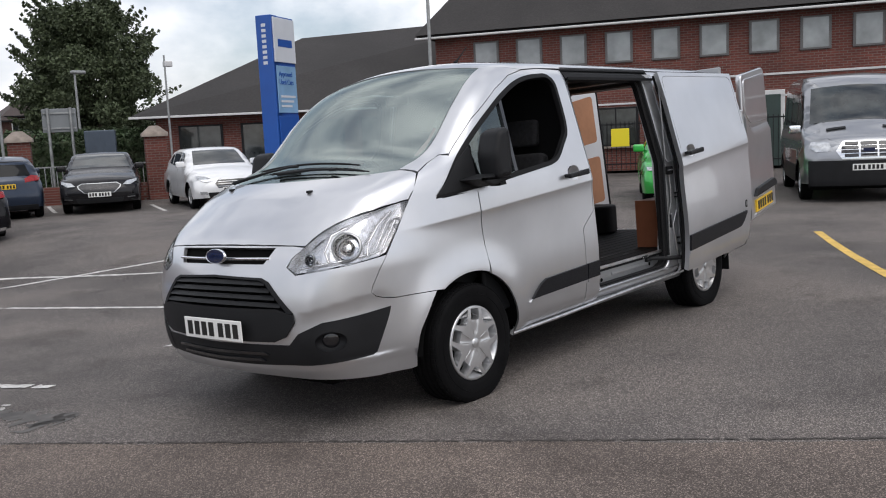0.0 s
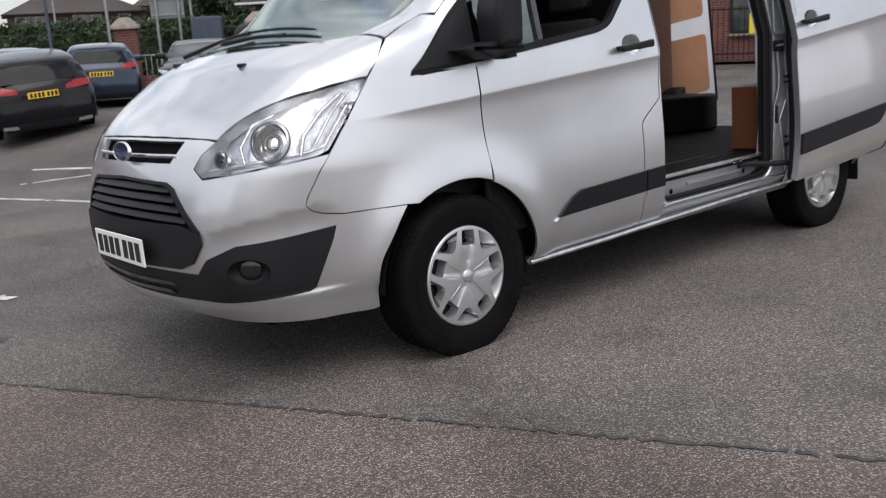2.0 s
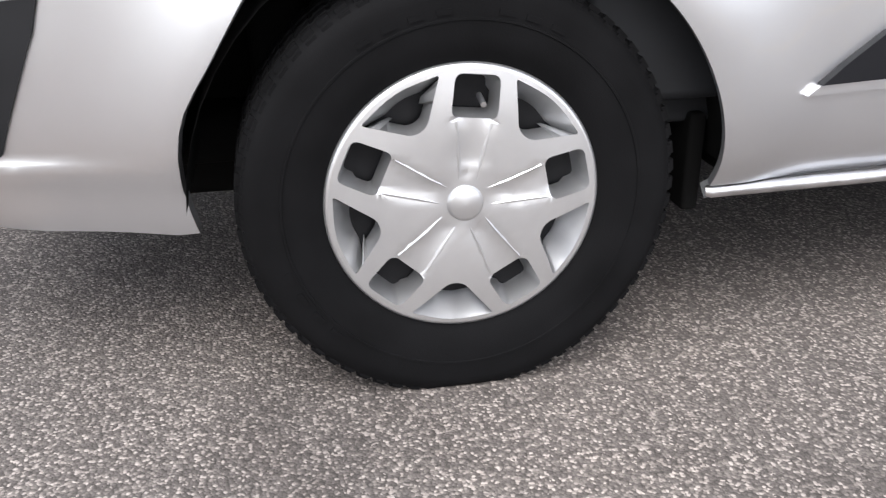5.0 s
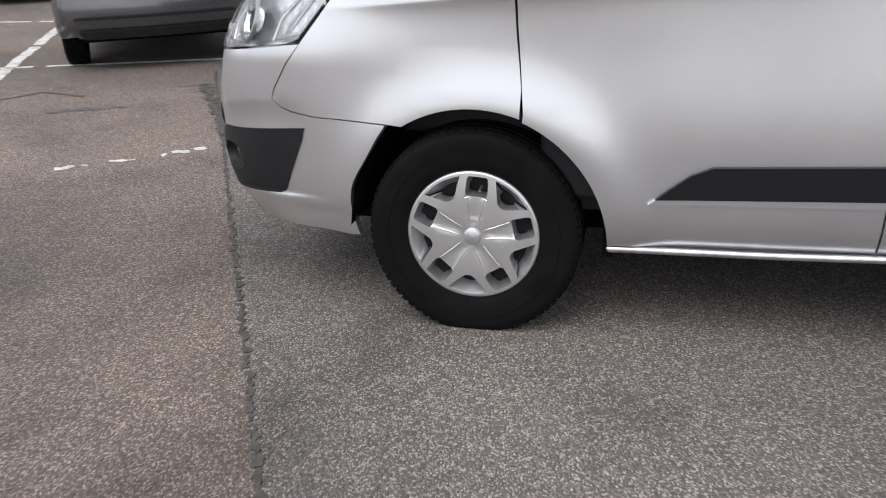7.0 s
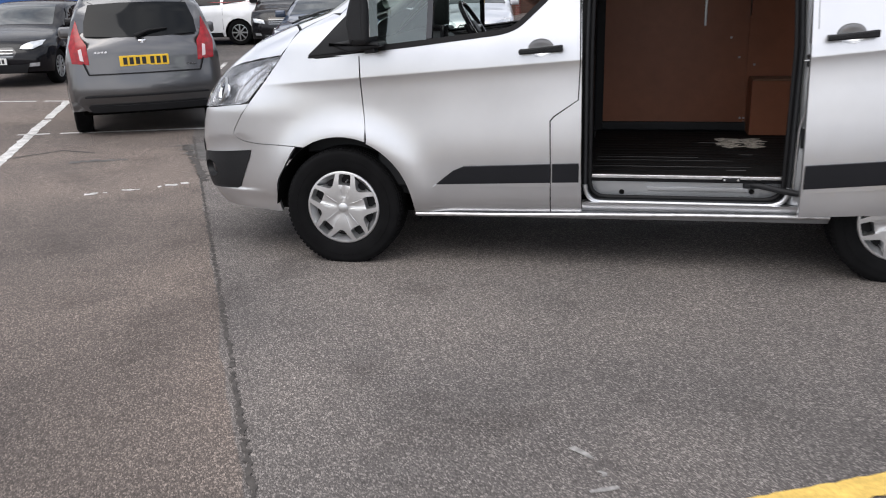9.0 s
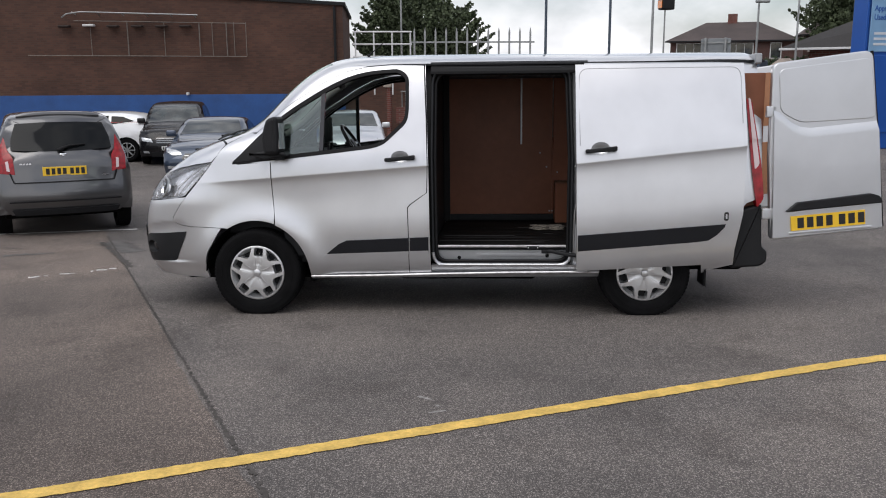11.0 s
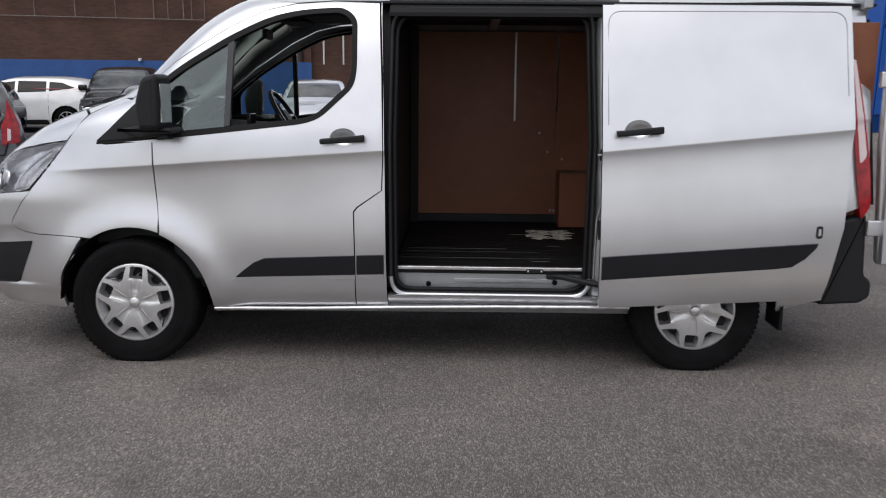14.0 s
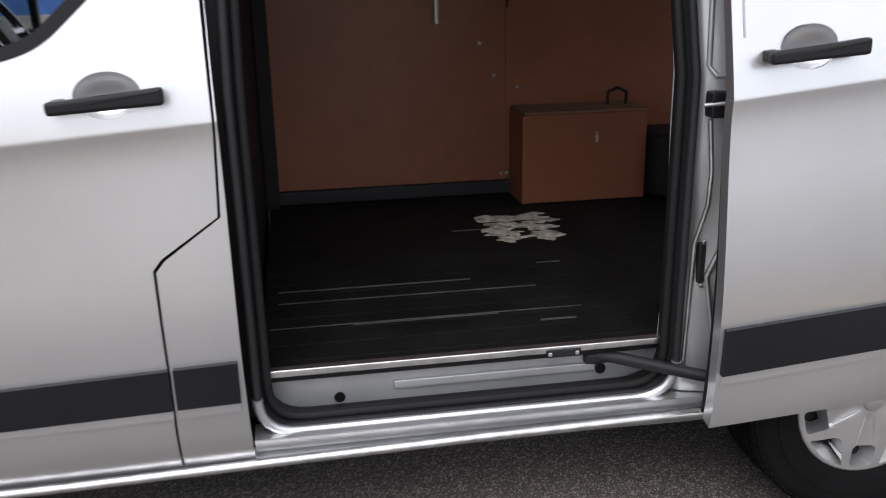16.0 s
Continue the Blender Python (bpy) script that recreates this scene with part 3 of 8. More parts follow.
fog_holes = [[(sg * (46.0 + 4.8 * math.cos(2 * math.pi * k / 24)), 0.515 + 0.054 * math.sin(2 * math.pi * k / 24)) for k in range(24)] for sg in (1, -1)]
bumper_panel = panel("front_bumper", both(skirt), on_nose, M["silver"], van, holes=[low_grille, up_grille, *fog_holes], grid=2.5, grid_v=0.018, depth=0.02)


def nose_inset(name, uv, mat, parent, sink, lift=0.0, label="", grid=3.0, gv=0.03):
    return panel(name, uv, on_nose, mat, parent, lift=lift - sink, depth=0, grid=grid, grid_v=gv, label=label)


grille = nose_inset("grille", both([(0, 0.866), (25, 0.852), (28.5, 0.83), (37, 0.665), (37.2, 0.615), (34, 0.54), (29, 0.51), (0, 0.503)]), M["dark"], van, 0.05, label="black slatted lower grille")
panel("bumper_bar", both([(0, 0.690), (30, 0.690), (36.0, 0.662), (36.2, 0.62), (33, 0.548), (29, 0.522), (0, 0.513)]), on_nose, M["plastic"], grille, lift=0.012, depth=0.04, grid=3, grid_v=0.04)
for i in range(4):
    z = 0.835 - 0.036 * i
    e = min(25 + (0.848 - z) * 55, 36)
    bm = bmesh.new()
    uu = np.linspace(-e, e, 31)
    top, bot, back = on_nose([(u, z - 0.012 * (abs(u) / 36) ** 2) for u in uu], -0.006), on_nose([(u, z - 0.020 - 0.012 * (abs(u) / 36) ** 2) for u in uu], 0.006), on_nose([(u, z - 0.004) for u in uu], -0.045)
    rows3 = [[bm.verts.new(p) for p in r] for r in (back, top, bot)]
    for ra, rb in zip(rows3, rows3[1:]):
        for k in range(30):
            bm.faces.new((ra[k], ra[k + 1], rb[k + 1], rb[k]))
    part("slat", bm, M["plastic"], grille, smooth=True)
panel("grille_frame", both([(0, 0.858), (24.5, 0.845), (27.5, 0.825), (36, 0.668), (34, 0.668), (26, 0.818), (23.5, 0.833), (0, 0.846)]), on_nose, M["plastic"], grille, lift=0.004, depth=0.04, grid=3, grid_v=0.03)
upper = nose_inset("upper_grille", both([(0, 1.0), (30.5, 0.995), (26, 0.908), (0, 0.910)]), M["dark"], van, 0.03, label="gloss black upper grille with chrome bars")
for z0 in (0.940,):
    bm = bmesh.new()
    pts = on_nose([(u, z0 + 0.014 * (abs(u) / 28) ** 2 * 0 ) for u in np.linspace(-27.5, 27.5, 25)], 0.0)
    tube(bm, pts, 0.0085, 8)
    part("chrome_bar", bm, M["chrome"], upper)
bm = lathe([(0.080, 0.008), (0.084, 0.011), (0.090, 0.008), (0.092, 0.0)], 48)
badge_at = Matrix.Translation((-1.003, -0.030, 0.958)) @ pose(0, 0, 0, -8, 0, -90)
bm.transform(badge_at @ Matrix.Diagonal((1, 1, 0.44, 1)))
badge = part("badge", bm, M["chrome"], van, "oval chrome-edged blue badge")
bm = lathe([(0, 0.010), (0.05, 0.0098), (0.081, 0.0085)], 48)
bm.transform(badge_at @ Matrix.Diagonal((1, 1, 0.44, 1)))
part("badge_face", bm, M["navy"], badge)
# lower intake and fog insets
panel("lower_intake", both([(0, 0.498), (33.5, 0.505), (33.5, 0.396), (20, 0.388), (0, 0.385)]), on_nose, M["plastic"], bumper_panel, lift=0.004, depth=0.02, grid=3, grid_v=0.03, label="black lower intake")
panel("intake_bar", both([(0, 0.462), (24, 0.466), (26, 0.452), (0, 0.447)]), on_nose, M["gloss_black"], bumper_panel, lift=0.016, depth=0.02, grid=3, grid_v=0.03)
panel("intake_bar", both([(0, 0.426), (22, 0.432), (24, 0.418), (0, 0.411)]), on_nose, M["gloss_black"], bumper_panel, lift=0.016, depth=0.02, grid=3, grid_v=0.03)
for s in (1, -1):
    uv = [(s * u, v) for u, v in fog_uv]
    bowl_uv = [(s * (46.0 + 4.4 * math.cos(2 * math.pi * k / 24)), 0.515 + 0.050 * math.sin(2 * math.pi * k / 24)) for k in range(24)]
    fog = panel("fog_surround", uv, on_nose, M["plastic"], bumper_panel, holes=[bowl_uv], lift=0.006, depth=0.025, grid=3, grid_v=0.03, label="black plastic corner inset")
    c = on_nose([(s * 46.0, 0.517)], 0.008)[0]
    n = skin_normals(np.array([c]))[0]
    q = Vector(n).to_track_quat("-Y", "Z").to_matrix().to_4x4()
    bm = bmesh.new()
    rings = []
    for f_, sink in ((1.0, 0.006), (0.96, -0.002), (0.85, -0.018), (0.62, -0.030), (0.56, -0.030)):
        rings.append([bm.verts.new(q) for q in on_nose([(s * 46.0 + (u - s * 46.0) * f_, 0.515 + (v - 0.515) * f_) for u, v in bowl_uv], sink)])
    for ra, rb in zip(rings, rings[1:]):
        for k in range(24):
            bm.faces.new((ra[k], ra[(k + 1) % 24], rb[(k + 1) % 24], rb[k]))
    part("fog_bowl", bm, M["plastic"], fog)
    bm = lathe([(0.046, 0.0), (0.043, 0.006), (0.030, 0.012), (0.012, 0.015), (0, 0.0155)], 28)
    bm.transform(Matrix.Translation(c - n * 0.040) @ q)
    part("fog_lamp", bm, M["gloss_black"], fog)
    # headlamp: dark bowl, reflectors, clear cover
    luv = [(s * u, v) for u, v in lamp_uv]
    cover = panel("headlamp", luv, on_nose, M["lamp_glass"], van, lift=0.004, depth=0, grid=2.5, grid_v=0.025, label="clear swept-back headlamp")
    cover.visible_shadow = False
    bowl = panel("lamp_housing", luv, on_nose, M["white_lens"], cover, lift=-0.05, depth=0, grid=2.5, grid_v=0.025)
    bowl.data.materials[0] = M["lamp_bowl"]
    wall = bmesh.new()
    a, b = on_nose(luv, 0.0), on_nose(luv, 0.0)
    nn = skin_normals(a)
    ra, rb = [wall.verts.new(p + k * 0.002) for p, k in zip(a, nn)], [wall.verts.new(p - k * 0.052) for p, k in zip(a, nn)]
    for k in range(len(ra)):
        wall.faces.new((ra[k], ra[(k + 1) % len(ra)], rb[(k + 1) % len(ra)], rb[k]))
    part("lamp_wall", wall, M["lamp_bowl"], cover)
    for u, v, r, nm in ((53, 0.975, 0.068, "main_reflector"), (42, 0.925, 0.028, "inner_reflector")):
        c = on_nose([(s * u, v)], -0.012)[0]
        n = skin_normals(np.array([c]))[0]
        n = (n + np.array([-0.6, 0, 0])) / np.linalg.norm(n + np.array([-0.6, 0, 0]))
        q = Vector(n).to_track_quat("-Y", "Z").to_matrix().to_4x4()
        bm = lathe([(r, 0.004), (r * 0.94, 0.0), (r * 0.8, -0.018), (r * 0.55, -0.032), (r * 0.5, -0.02), (r * 0.3, -0.012), (0, -0.008)], 28)
        bm.transform(Matrix.Translation(c) @ q)
        part(nm, bm, M["chrome"], cover)
        bm = lathe([(r * 1.02, 0.002), (r * 1.05, 0.008), (r * 1.14, 0.006), (r * 1.18, -0.004)], 32)
        bm.transform(Matrix.Translation(c) @ q)
        part("lamp_bezel", bm, M["dull_chrome"], cover)
        bm = lathe([(r * 0.54, -0.018), (r * 0.56, -0.004), (r * 0.48, -0.002), (r * 0.44, -0.012)], 28)
        bm.transform(Matrix.Translation(c) @ q)
        part("lamp_ring", bm, M["trim_grey"], cover)
    # raised bezel round the main unit, slanted divider and light guides
    for path, r_ in (([(47.5, 0.905), (46.5, 0.96), (49.0, 1.035), (54.0, 1.065)], 0.006), ([(59.0, 0.915), (60.0, 0.98), (64.5, 1.06), (70.5, 1.125)], 0.008), ([(38.5, 0.885), (50, 0.906), (61, 0.925), (64.5, 0.94), (72, 1.09)], 0.007), ([(62.5, 0.95), (67.5, 1.06), (72.5, 1.13)], 0.006)):
        q_ = on_nose([(s * u, v) for u, v in path], -0.022)
        part("light_guide", tubed(list(q_), r_, 8), M["lamp_bowl"], cover)
    for k in range(4):
        c = on_nose([(s * (69.5 + k * 0.4), 0.985 + 0.032 * k), (s * (74.0 + k * 0.4), 0.990 + 0.032 * k)], -0.02)
        part("lamp_rib", tubed([c[0], c[1]], 0.007, 6), M["steel"], cover)
# number plates with plain bars
plate = part("number_plate", boxed(-1.086, -1.078, -0.300, 0.224, 0.520, 0.633, 0.004), M["plate_white"], van, "white front number plate")
for k in range(7):
    y = 0.167 - 0.066 * k - (0.02 if k > 3 else 0)
    part("plate_bar", boxed(-1.0885, -1.0855, y - 0.022, y + 0.022, 0.539, 0.614), M["ink"], plate, smooth=False)

# ---- wheels ----
def sit(bm):
    """The tyre's foot, pressed flat and a little wider by the van's weight."""
    for v in bm.verts:
        if v.co.z < -0.19:
            v.co.y *= 1 + 0.07 * min(1, (-0.19 - v.co.z) / 0.12)
        v.co.z = max(v.co.z, -0.3205)


def build_wheel(name):
    w = thing(name, "", "")
    for key in ("label", "category"):
        if key in w:
            del w[key]
    R = 0.336
    prof = [(0.200, 0.070), (0.206, 0.090), (0.222, 0.101), (0.250, 0.108), (0.285, 0.107), (0.300, 0.1068), (0.312, 0.1055), (0.325, 0.098), (0.331, 0.086)]
    groove = []
    for c in (0.062, 0.022, -0.022, -0.062):
        groove += [(R, c + 0.008), (R - 0.009, c + 0.005), (R - 0.009, c - 0.005), (R, c - 0.008)]
    prof += [(R, 0.076)] + groove + [(R, -0.076)] + [(r, -h) for r, h in reversed(prof)]
    bm = lathe(prof, 96, closed=True)
    sit(bm)
    tyre = part("tyre", bm, M["tyre"], w, "black road tyre")
    for ring_r in (0.2715,):   # raised rings on the sidewall
        bm = lathe([(ring_r - 0.004, 0.1035), (ring_r - 0.0015, 0.1092), (ring_r + 0.0015, 0.1092), (ring_r + 0.004, 0.1035)], 96)
        sit(bm)
        part("sidewall_ring", bm, M["tyre"], tyre)
    for a in (62, 70, 78, 96, 104, 112, 120, 200, 208, 216, 224, 300, 308, 316):   # worn raised marks that cannot be read
        bm = boxed(0.279, 0.287, -0.1092, -0.105, -0.011, 0.011, 0, Matrix.Rotation(-radians(a), 4, "Y"))
        part("sidewall_mark", bm, M["tyre"], tyre, smooth=False)
    # shoulder tread blocks
    bm = bmesh.new()
    for k in range(72):
        a = 2 * math.pi * k / 72
        m = Matrix.Rotation(-a, 4, "Y") @ Matrix.Translation((0.3355, 0, 0))
        for sgn in (-1, 1):
            box(bm, -0.012, 0.0012, min(sgn * 0.064, sgn * 0.088), max(sgn * 0.064, sgn * 0.088), -0.0095, 0.0095, 0, m)
            box(bm, -0.030, -0.007, min(sgn * 0.084, sgn * 0.0985), max(sgn * 0.084, sgn * 0.0985), -0.0085, 0.0085, 0, m)
        for row in (-0.042, 0.0, 0.042):
            box(bm, -0.010, 0.002, row - 0.013, row + 0.013, -0.0105, 0.0105, 0, m)
    sit(bm)
    bmesh.ops.recalc_face_normals(bm, faces=bm.faces)
    tagged(part("tread", bm, M["tyre"], tyre), kind="stuff")
    part("steel_rim", lathe([(0.202, -0.09), (0.195, 0.02), (0.19, 0.055), (0.10, 0.045), (0.03, 0.05), (0, 0.05)], 48), M["rim"], w)
    # wheel cover: star face with five square windows and five wide bays
    RC = 0.2105

    def polar(r, deg):
        return (r * RC * math.sin(radians(deg)), r * RC * math.cos(radians(deg)))

    def height(x, z):
        r, a = math.hypot(x, z), math.degrees(math.atan2(x, z))
        off = abs((a + 36) % 72 - 36)
        h = 0.100 + 0.010 * math.sin(min(r / RC, 1) * math.pi) * 0.6
        h -= 0.0045 * (1 - float(step01(10.5, 12.5, off))) * float(step01(0.035, 0.045, r)) * (1 - float(step01(0.135, 0.142, r)))
        return h
    bm = bmesh.new()
    rim_loop = [polar(0.965, 3 * k) for k in range(120)]
    loops = [rim_loop]
    for k in range(5):
        loops.append(rounded([polar(0.935, 72 * k - 9.8), polar(0.935, 72 * k + 9.8), polar(0.640, 72 * k + 15), polar(0.640, 72 * k - 15)], 0.013, 4))
        loops.append(rounded([polar(0.94, 72 * k + 16.5), polar(0.955, 72 * k + 36), polar(0.94, 72 * k + 55.5), polar(0.63, 72 * k + 41), polar(0.63, 72 * k + 31)], [0.006, 0.04, 0.006, 0.016, 0.016], 4))
    edges = []
    for lo in loops:
        vs = [bm.verts.new((u, v, 0)) for u, v in lo]
        edges += [bm.edges.new((vs[i], vs[(i + 1) % len(vs)])) for i in range(len(vs))]
    bmesh.ops.triangle_fill(bm, edges=edges, use_beauty=True)
    for k in range(1, 34):
        for no in ((1, 0, 0), (0, 1, 0)):
            d = -RC + k * RC / 17
            bmesh.ops.bisect_plane(bm, geom=bm.verts[:] + bm.edges[:] + bm.faces[:], plane_co=(d, d, 0), plane_no=no, dist=1e-5)
    for v in bm.verts:
        x, z = v.co.x, v.co.y
        v.co = (x, -height(x, z), z)
    border = [e for e in bm.edges if e.is_boundary]
    r = bmesh.ops.extrude_edge_only(bm, edges=border)
    for v in [g for g in r["geom"] if isinstance(g, bmesh.types.BMVert)]:
        rad, a = math.hypot(v.co.x, v.co.z), math.degrees(math.atan2(v.co.x, v.co.z))
        v.co.y += 0.048
        if rad < 0.2025:
            ca = round(a / 36) * 36
            bay = round(a / 36) % 2 != 0
            tx, tz = polar(0.69 if bay else 0.74, ca)
            k = (0.50 if bay else 0.30) if rad > 0.165 else 0.12
            v.co.x += (tx - v.co.x) * k
            v.co.z += (tz - v.co.z) * k
    bmesh.ops.recalc_face_normals(bm, faces=bm.faces)
    cover = part("wheel_cover", bm, M["cover"], w, "silver plastic wheel cover", angle=30)
    part("cover_rim", lathe([(0.1975, 0.090), (0.1985, 0.0995), (0.2015, 0.1008), (0.206, 0.0995), (0.2095, 0.0965), (0.211, 0.090), (0.209, 0.07)], 96), M["cover"], cover)
    part("hub_cap", lathe([(0, 0.112), (0.022, 0.1105), (0.027, 0.107), (0.029, 0.098)], 32), M["cover"], cover)
    for k in range(5):   # raised edges of the five petals
        for sg in (-1, 1):
            pts = [(polar(q, 72 * k + sg * d)[0], -height(*polar(q, 72 * k + sg * d)) + 0.0012, polar(q, 72 * k + sg * d)[1]) for q, d in ((0.19, 20), (0.34, 13.8), (0.605, 12.0))]
            part("cover_rib", tubed(pts, [0.0015, 0.003, 0.0025], 6), M["cover"], cover)
    part("valve", tubed([(0.010, -0.075, 0.158), (0.010, -0.108, 0.152)], 0.0045, 8), M["steel"], w)
    return w


first_wheel = build_wheel("wheel")
first_wheel.parent = van
first_wheel.matrix_basis = pose(0, -0.845, 0.335)


def spun(wheel, degrees):
    """Turns the rim and its cover; the tyre's flat foot stays on the ground."""
    for c in wheel.children:
        if not c.name.startswith("tyre"):
            c.matrix_basis = pose(0, 0, 0, 0, degrees, 0)


for x, y, rz, spin in ((2.933, -0.845, 0, 40), (0, 0.845, 180, 20), (2.933, 0.845, 180, 70)):
    c = copy_thing(first_wheel, Matrix.Identity(4))
    c.parent = van
    c.matrix_basis = pose(x, y, 0.335, 0, 0, rz)
    spun(c, spin)
spun(first_wheel, 6)
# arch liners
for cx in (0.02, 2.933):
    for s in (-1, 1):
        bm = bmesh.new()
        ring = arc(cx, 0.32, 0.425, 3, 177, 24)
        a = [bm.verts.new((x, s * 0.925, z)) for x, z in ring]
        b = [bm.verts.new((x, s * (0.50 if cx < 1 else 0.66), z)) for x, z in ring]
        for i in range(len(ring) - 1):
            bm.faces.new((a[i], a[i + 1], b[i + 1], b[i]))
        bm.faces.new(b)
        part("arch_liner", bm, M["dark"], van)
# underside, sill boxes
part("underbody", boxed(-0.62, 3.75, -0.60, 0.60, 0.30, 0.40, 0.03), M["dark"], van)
# unseen tray, tank, silencer and axle, added to deepen the shade below the van
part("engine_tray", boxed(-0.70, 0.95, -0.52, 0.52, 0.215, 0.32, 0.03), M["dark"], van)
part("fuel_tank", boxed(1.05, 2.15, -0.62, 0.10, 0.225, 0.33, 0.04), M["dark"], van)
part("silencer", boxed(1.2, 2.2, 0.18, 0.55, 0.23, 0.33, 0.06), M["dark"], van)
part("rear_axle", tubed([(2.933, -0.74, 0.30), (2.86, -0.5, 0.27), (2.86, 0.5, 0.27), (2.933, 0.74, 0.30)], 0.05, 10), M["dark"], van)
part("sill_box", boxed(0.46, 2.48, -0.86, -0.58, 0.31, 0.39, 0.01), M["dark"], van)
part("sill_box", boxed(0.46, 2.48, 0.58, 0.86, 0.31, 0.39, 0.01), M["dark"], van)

# near-black sheets added inside the front arches to stand in for shade
for sg in (-1, 1):
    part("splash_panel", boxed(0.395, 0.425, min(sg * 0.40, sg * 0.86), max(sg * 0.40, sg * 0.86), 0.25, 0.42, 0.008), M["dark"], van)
    part("splash_panel", boxed(-0.47, -0.43, min(sg * 0.35, sg * 0.74), max(sg * 0.35, sg * 0.74), 0.33, 0.50, 0.008), M["seal"], van)


# ---- slid-back side door ----
def slide_y(x, z):
    zz = z - (1.160 + 0.100 * (x - 2.41)) + float(crease_z(1.8))
    return -half_width(np.full(np.shape(zz), 1.8), zz) - 0.118


def on_slide(uv):
    uv = np.asarray(uv, float)
    return np.stack([uv[:, 0], slide_y(uv[:, 0], uv[:, 1]), uv[:, 1]], 1)


def slide_normals(p):
    e = 0.004
    dx = (slide_y(p[:, 0] + e, p[:, 2]) - slide_y(p[:, 0] - e, p[:, 2])) / (2 * e)
    dz = (slide_y(p[:, 0], p[:, 2] + e) - slide_y(p[:, 0], p[:, 2] - e)) / (2 * e)
    n = np.stack([dx, -np.ones(len(p)), dz], 1)
    return n / np.linalg.norm(n, axis=1)[:, None]


slide_cuts = [((2.41, 1.160 + d), (-0.100, 1.0)) for d in (0.008, 0.002, -0.002, -0.010, -0.022, -0.036, -0.055, -0.08, -0.11)]
slide = panel("sliding_door", [(2.416, 0.372), (3.535, 0.425), (3.565, 0.60), (3.60, 0.80), (3.615, 1.30), (3.600, 1.870), (2.402, 1.872), (2.405, 1.2)],
              on_slide, M["silver"], van, holes=[cup_hole(2.578, 1.262)], extra=slide_cuts, depth=0.035, normals_of=slide_normals, label="slid-back silver side door")
seam_line = on_slide(rounded([(2.432, 1.29), (2.428, 1.842), (3.575, 1.842), (3.585, 1.44)], [0.0, 0.07, 0.07, 0.0]))
part("panel_seam", tube(bmesh.new(), [p + np.array([0, 0.001, 0]) for p in seam_line], 0.0035, 6), M["silver_in"], slide)
panel("rubbing_strip", [(2.422, 0.523), (2.422, 0.640), (3.478, 0.722), (3.470, 0.700), (3.42, 0.645), (3.36, 0.604), (3.28, 0.592)], on_slide, M["strip"], slide, lift=0.014, depth=0.02, grid=0.1, normals_of=slide_normals, label="dark grey plastic strip")
panel("strip_ledge", [(2.422, 0.498), (2.422, 0.523), (3.28, 0.592), (3.37, 0.600), (3.36, 0.580)], on_slide, M["silver"], slide, lift=0.010, depth=0.02, grid=0.1, normals_of=slide_normals)
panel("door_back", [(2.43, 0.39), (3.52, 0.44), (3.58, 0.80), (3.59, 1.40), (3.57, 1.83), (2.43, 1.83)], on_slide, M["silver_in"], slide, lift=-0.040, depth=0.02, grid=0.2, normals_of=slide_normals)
edge_line = on_slide([(2.436, 0.39 + 1.46 * k / 16) for k in range(17)])
part("edge_seal", tubed([p + np.array([0, 0.056, 0]) for p in edge_line], 0.017, 8), M["seal"], slide)
mk = on_slide([(3.482, 0.777)])[0]
part("door_mark", prism(rounded([(3.466, 0.745), (3.498, 0.747), (3.498, 0.81), (3.466, 0.808)], 0.014), mk[1] - 0.004, mk[1] + 0.01), M["ink"], slide)
part("door_mark_slot", prism(rounded([(3.476, 0.760), (3.488, 0.760), (3.488, 0.795), (3.476, 0.795)], 0.005), mk[1] - 0.006, mk[1] + 0.01), M["silver"], slide)


def door_handle(parent, x, y, z, tilt):
    """A dished cup let into the panel, and a black bar across it."""
    m = Matrix.Translation((x, y, z)) @ pose(0, 0, 0, 0, -tilt, 0)
    bm = lathe([(0.0665, 0.001), (0.064, 0.0005), (0.060, -0.006), (0.050, -0.017), (0.030, -0.024), (0.0, -0.026)], 28)
    bm.transform(m @ Matrix.Translation((0, 0.001, 0.006)) @ Matrix.Diagonal((1, 1, 0.735, 1)))
    part("handle_cup", bm, M["silver"], parent)
    bm = prism(rounded([(-0.112, -0.017), (0.114, -0.019), (0.116, 0.017), (0.02, 0.013), (-0.112, 0.010)], 0.009), -0.052, -0.026, bevel=0.008)
    bm.transform(m)
    part("door_handle", bm, M["plastic"], parent, "black pull handle")
    for sx in (-0.094, 0.094):
        bm = boxed(sx - 0.014, sx + 0.014, -0.030, 0.004, -0.012, 0.010, 0.004)
        bm.transform(m)
        part("handle_mount", bm, M["plastic"], parent)


door_handle(door_panel, 1.112, float(on_side([(1.112, 1.203)])[0][1]), 1.203, 4.0)
door_handle(slide, 2.578, float(slide_y(np.array(2.578), np.array(1.262))), 1.262, 4.5)

# ---- side doorway: jambs, seals, step ----
opening = rounded([(1.352, 0.392), (2.385, 0.392), (2.392, 1.2), (2.372, 1.862), (1.352, 1.862), (1.345, 1.2)], [0.10, 0.10, 0.0, 0.09, 0.12, 0.0], 7)


def ring_along(pts2, y, r, name, mat, parent, squash=1.0):
    bm = bmesh.new()
    pts = [(x, (y(z) if callable(y) else y), z) for x, z in pts2]
    tube(bm, pts + [pts[0]], r, 8, cap=False)
    return part(name, bm, mat, parent)


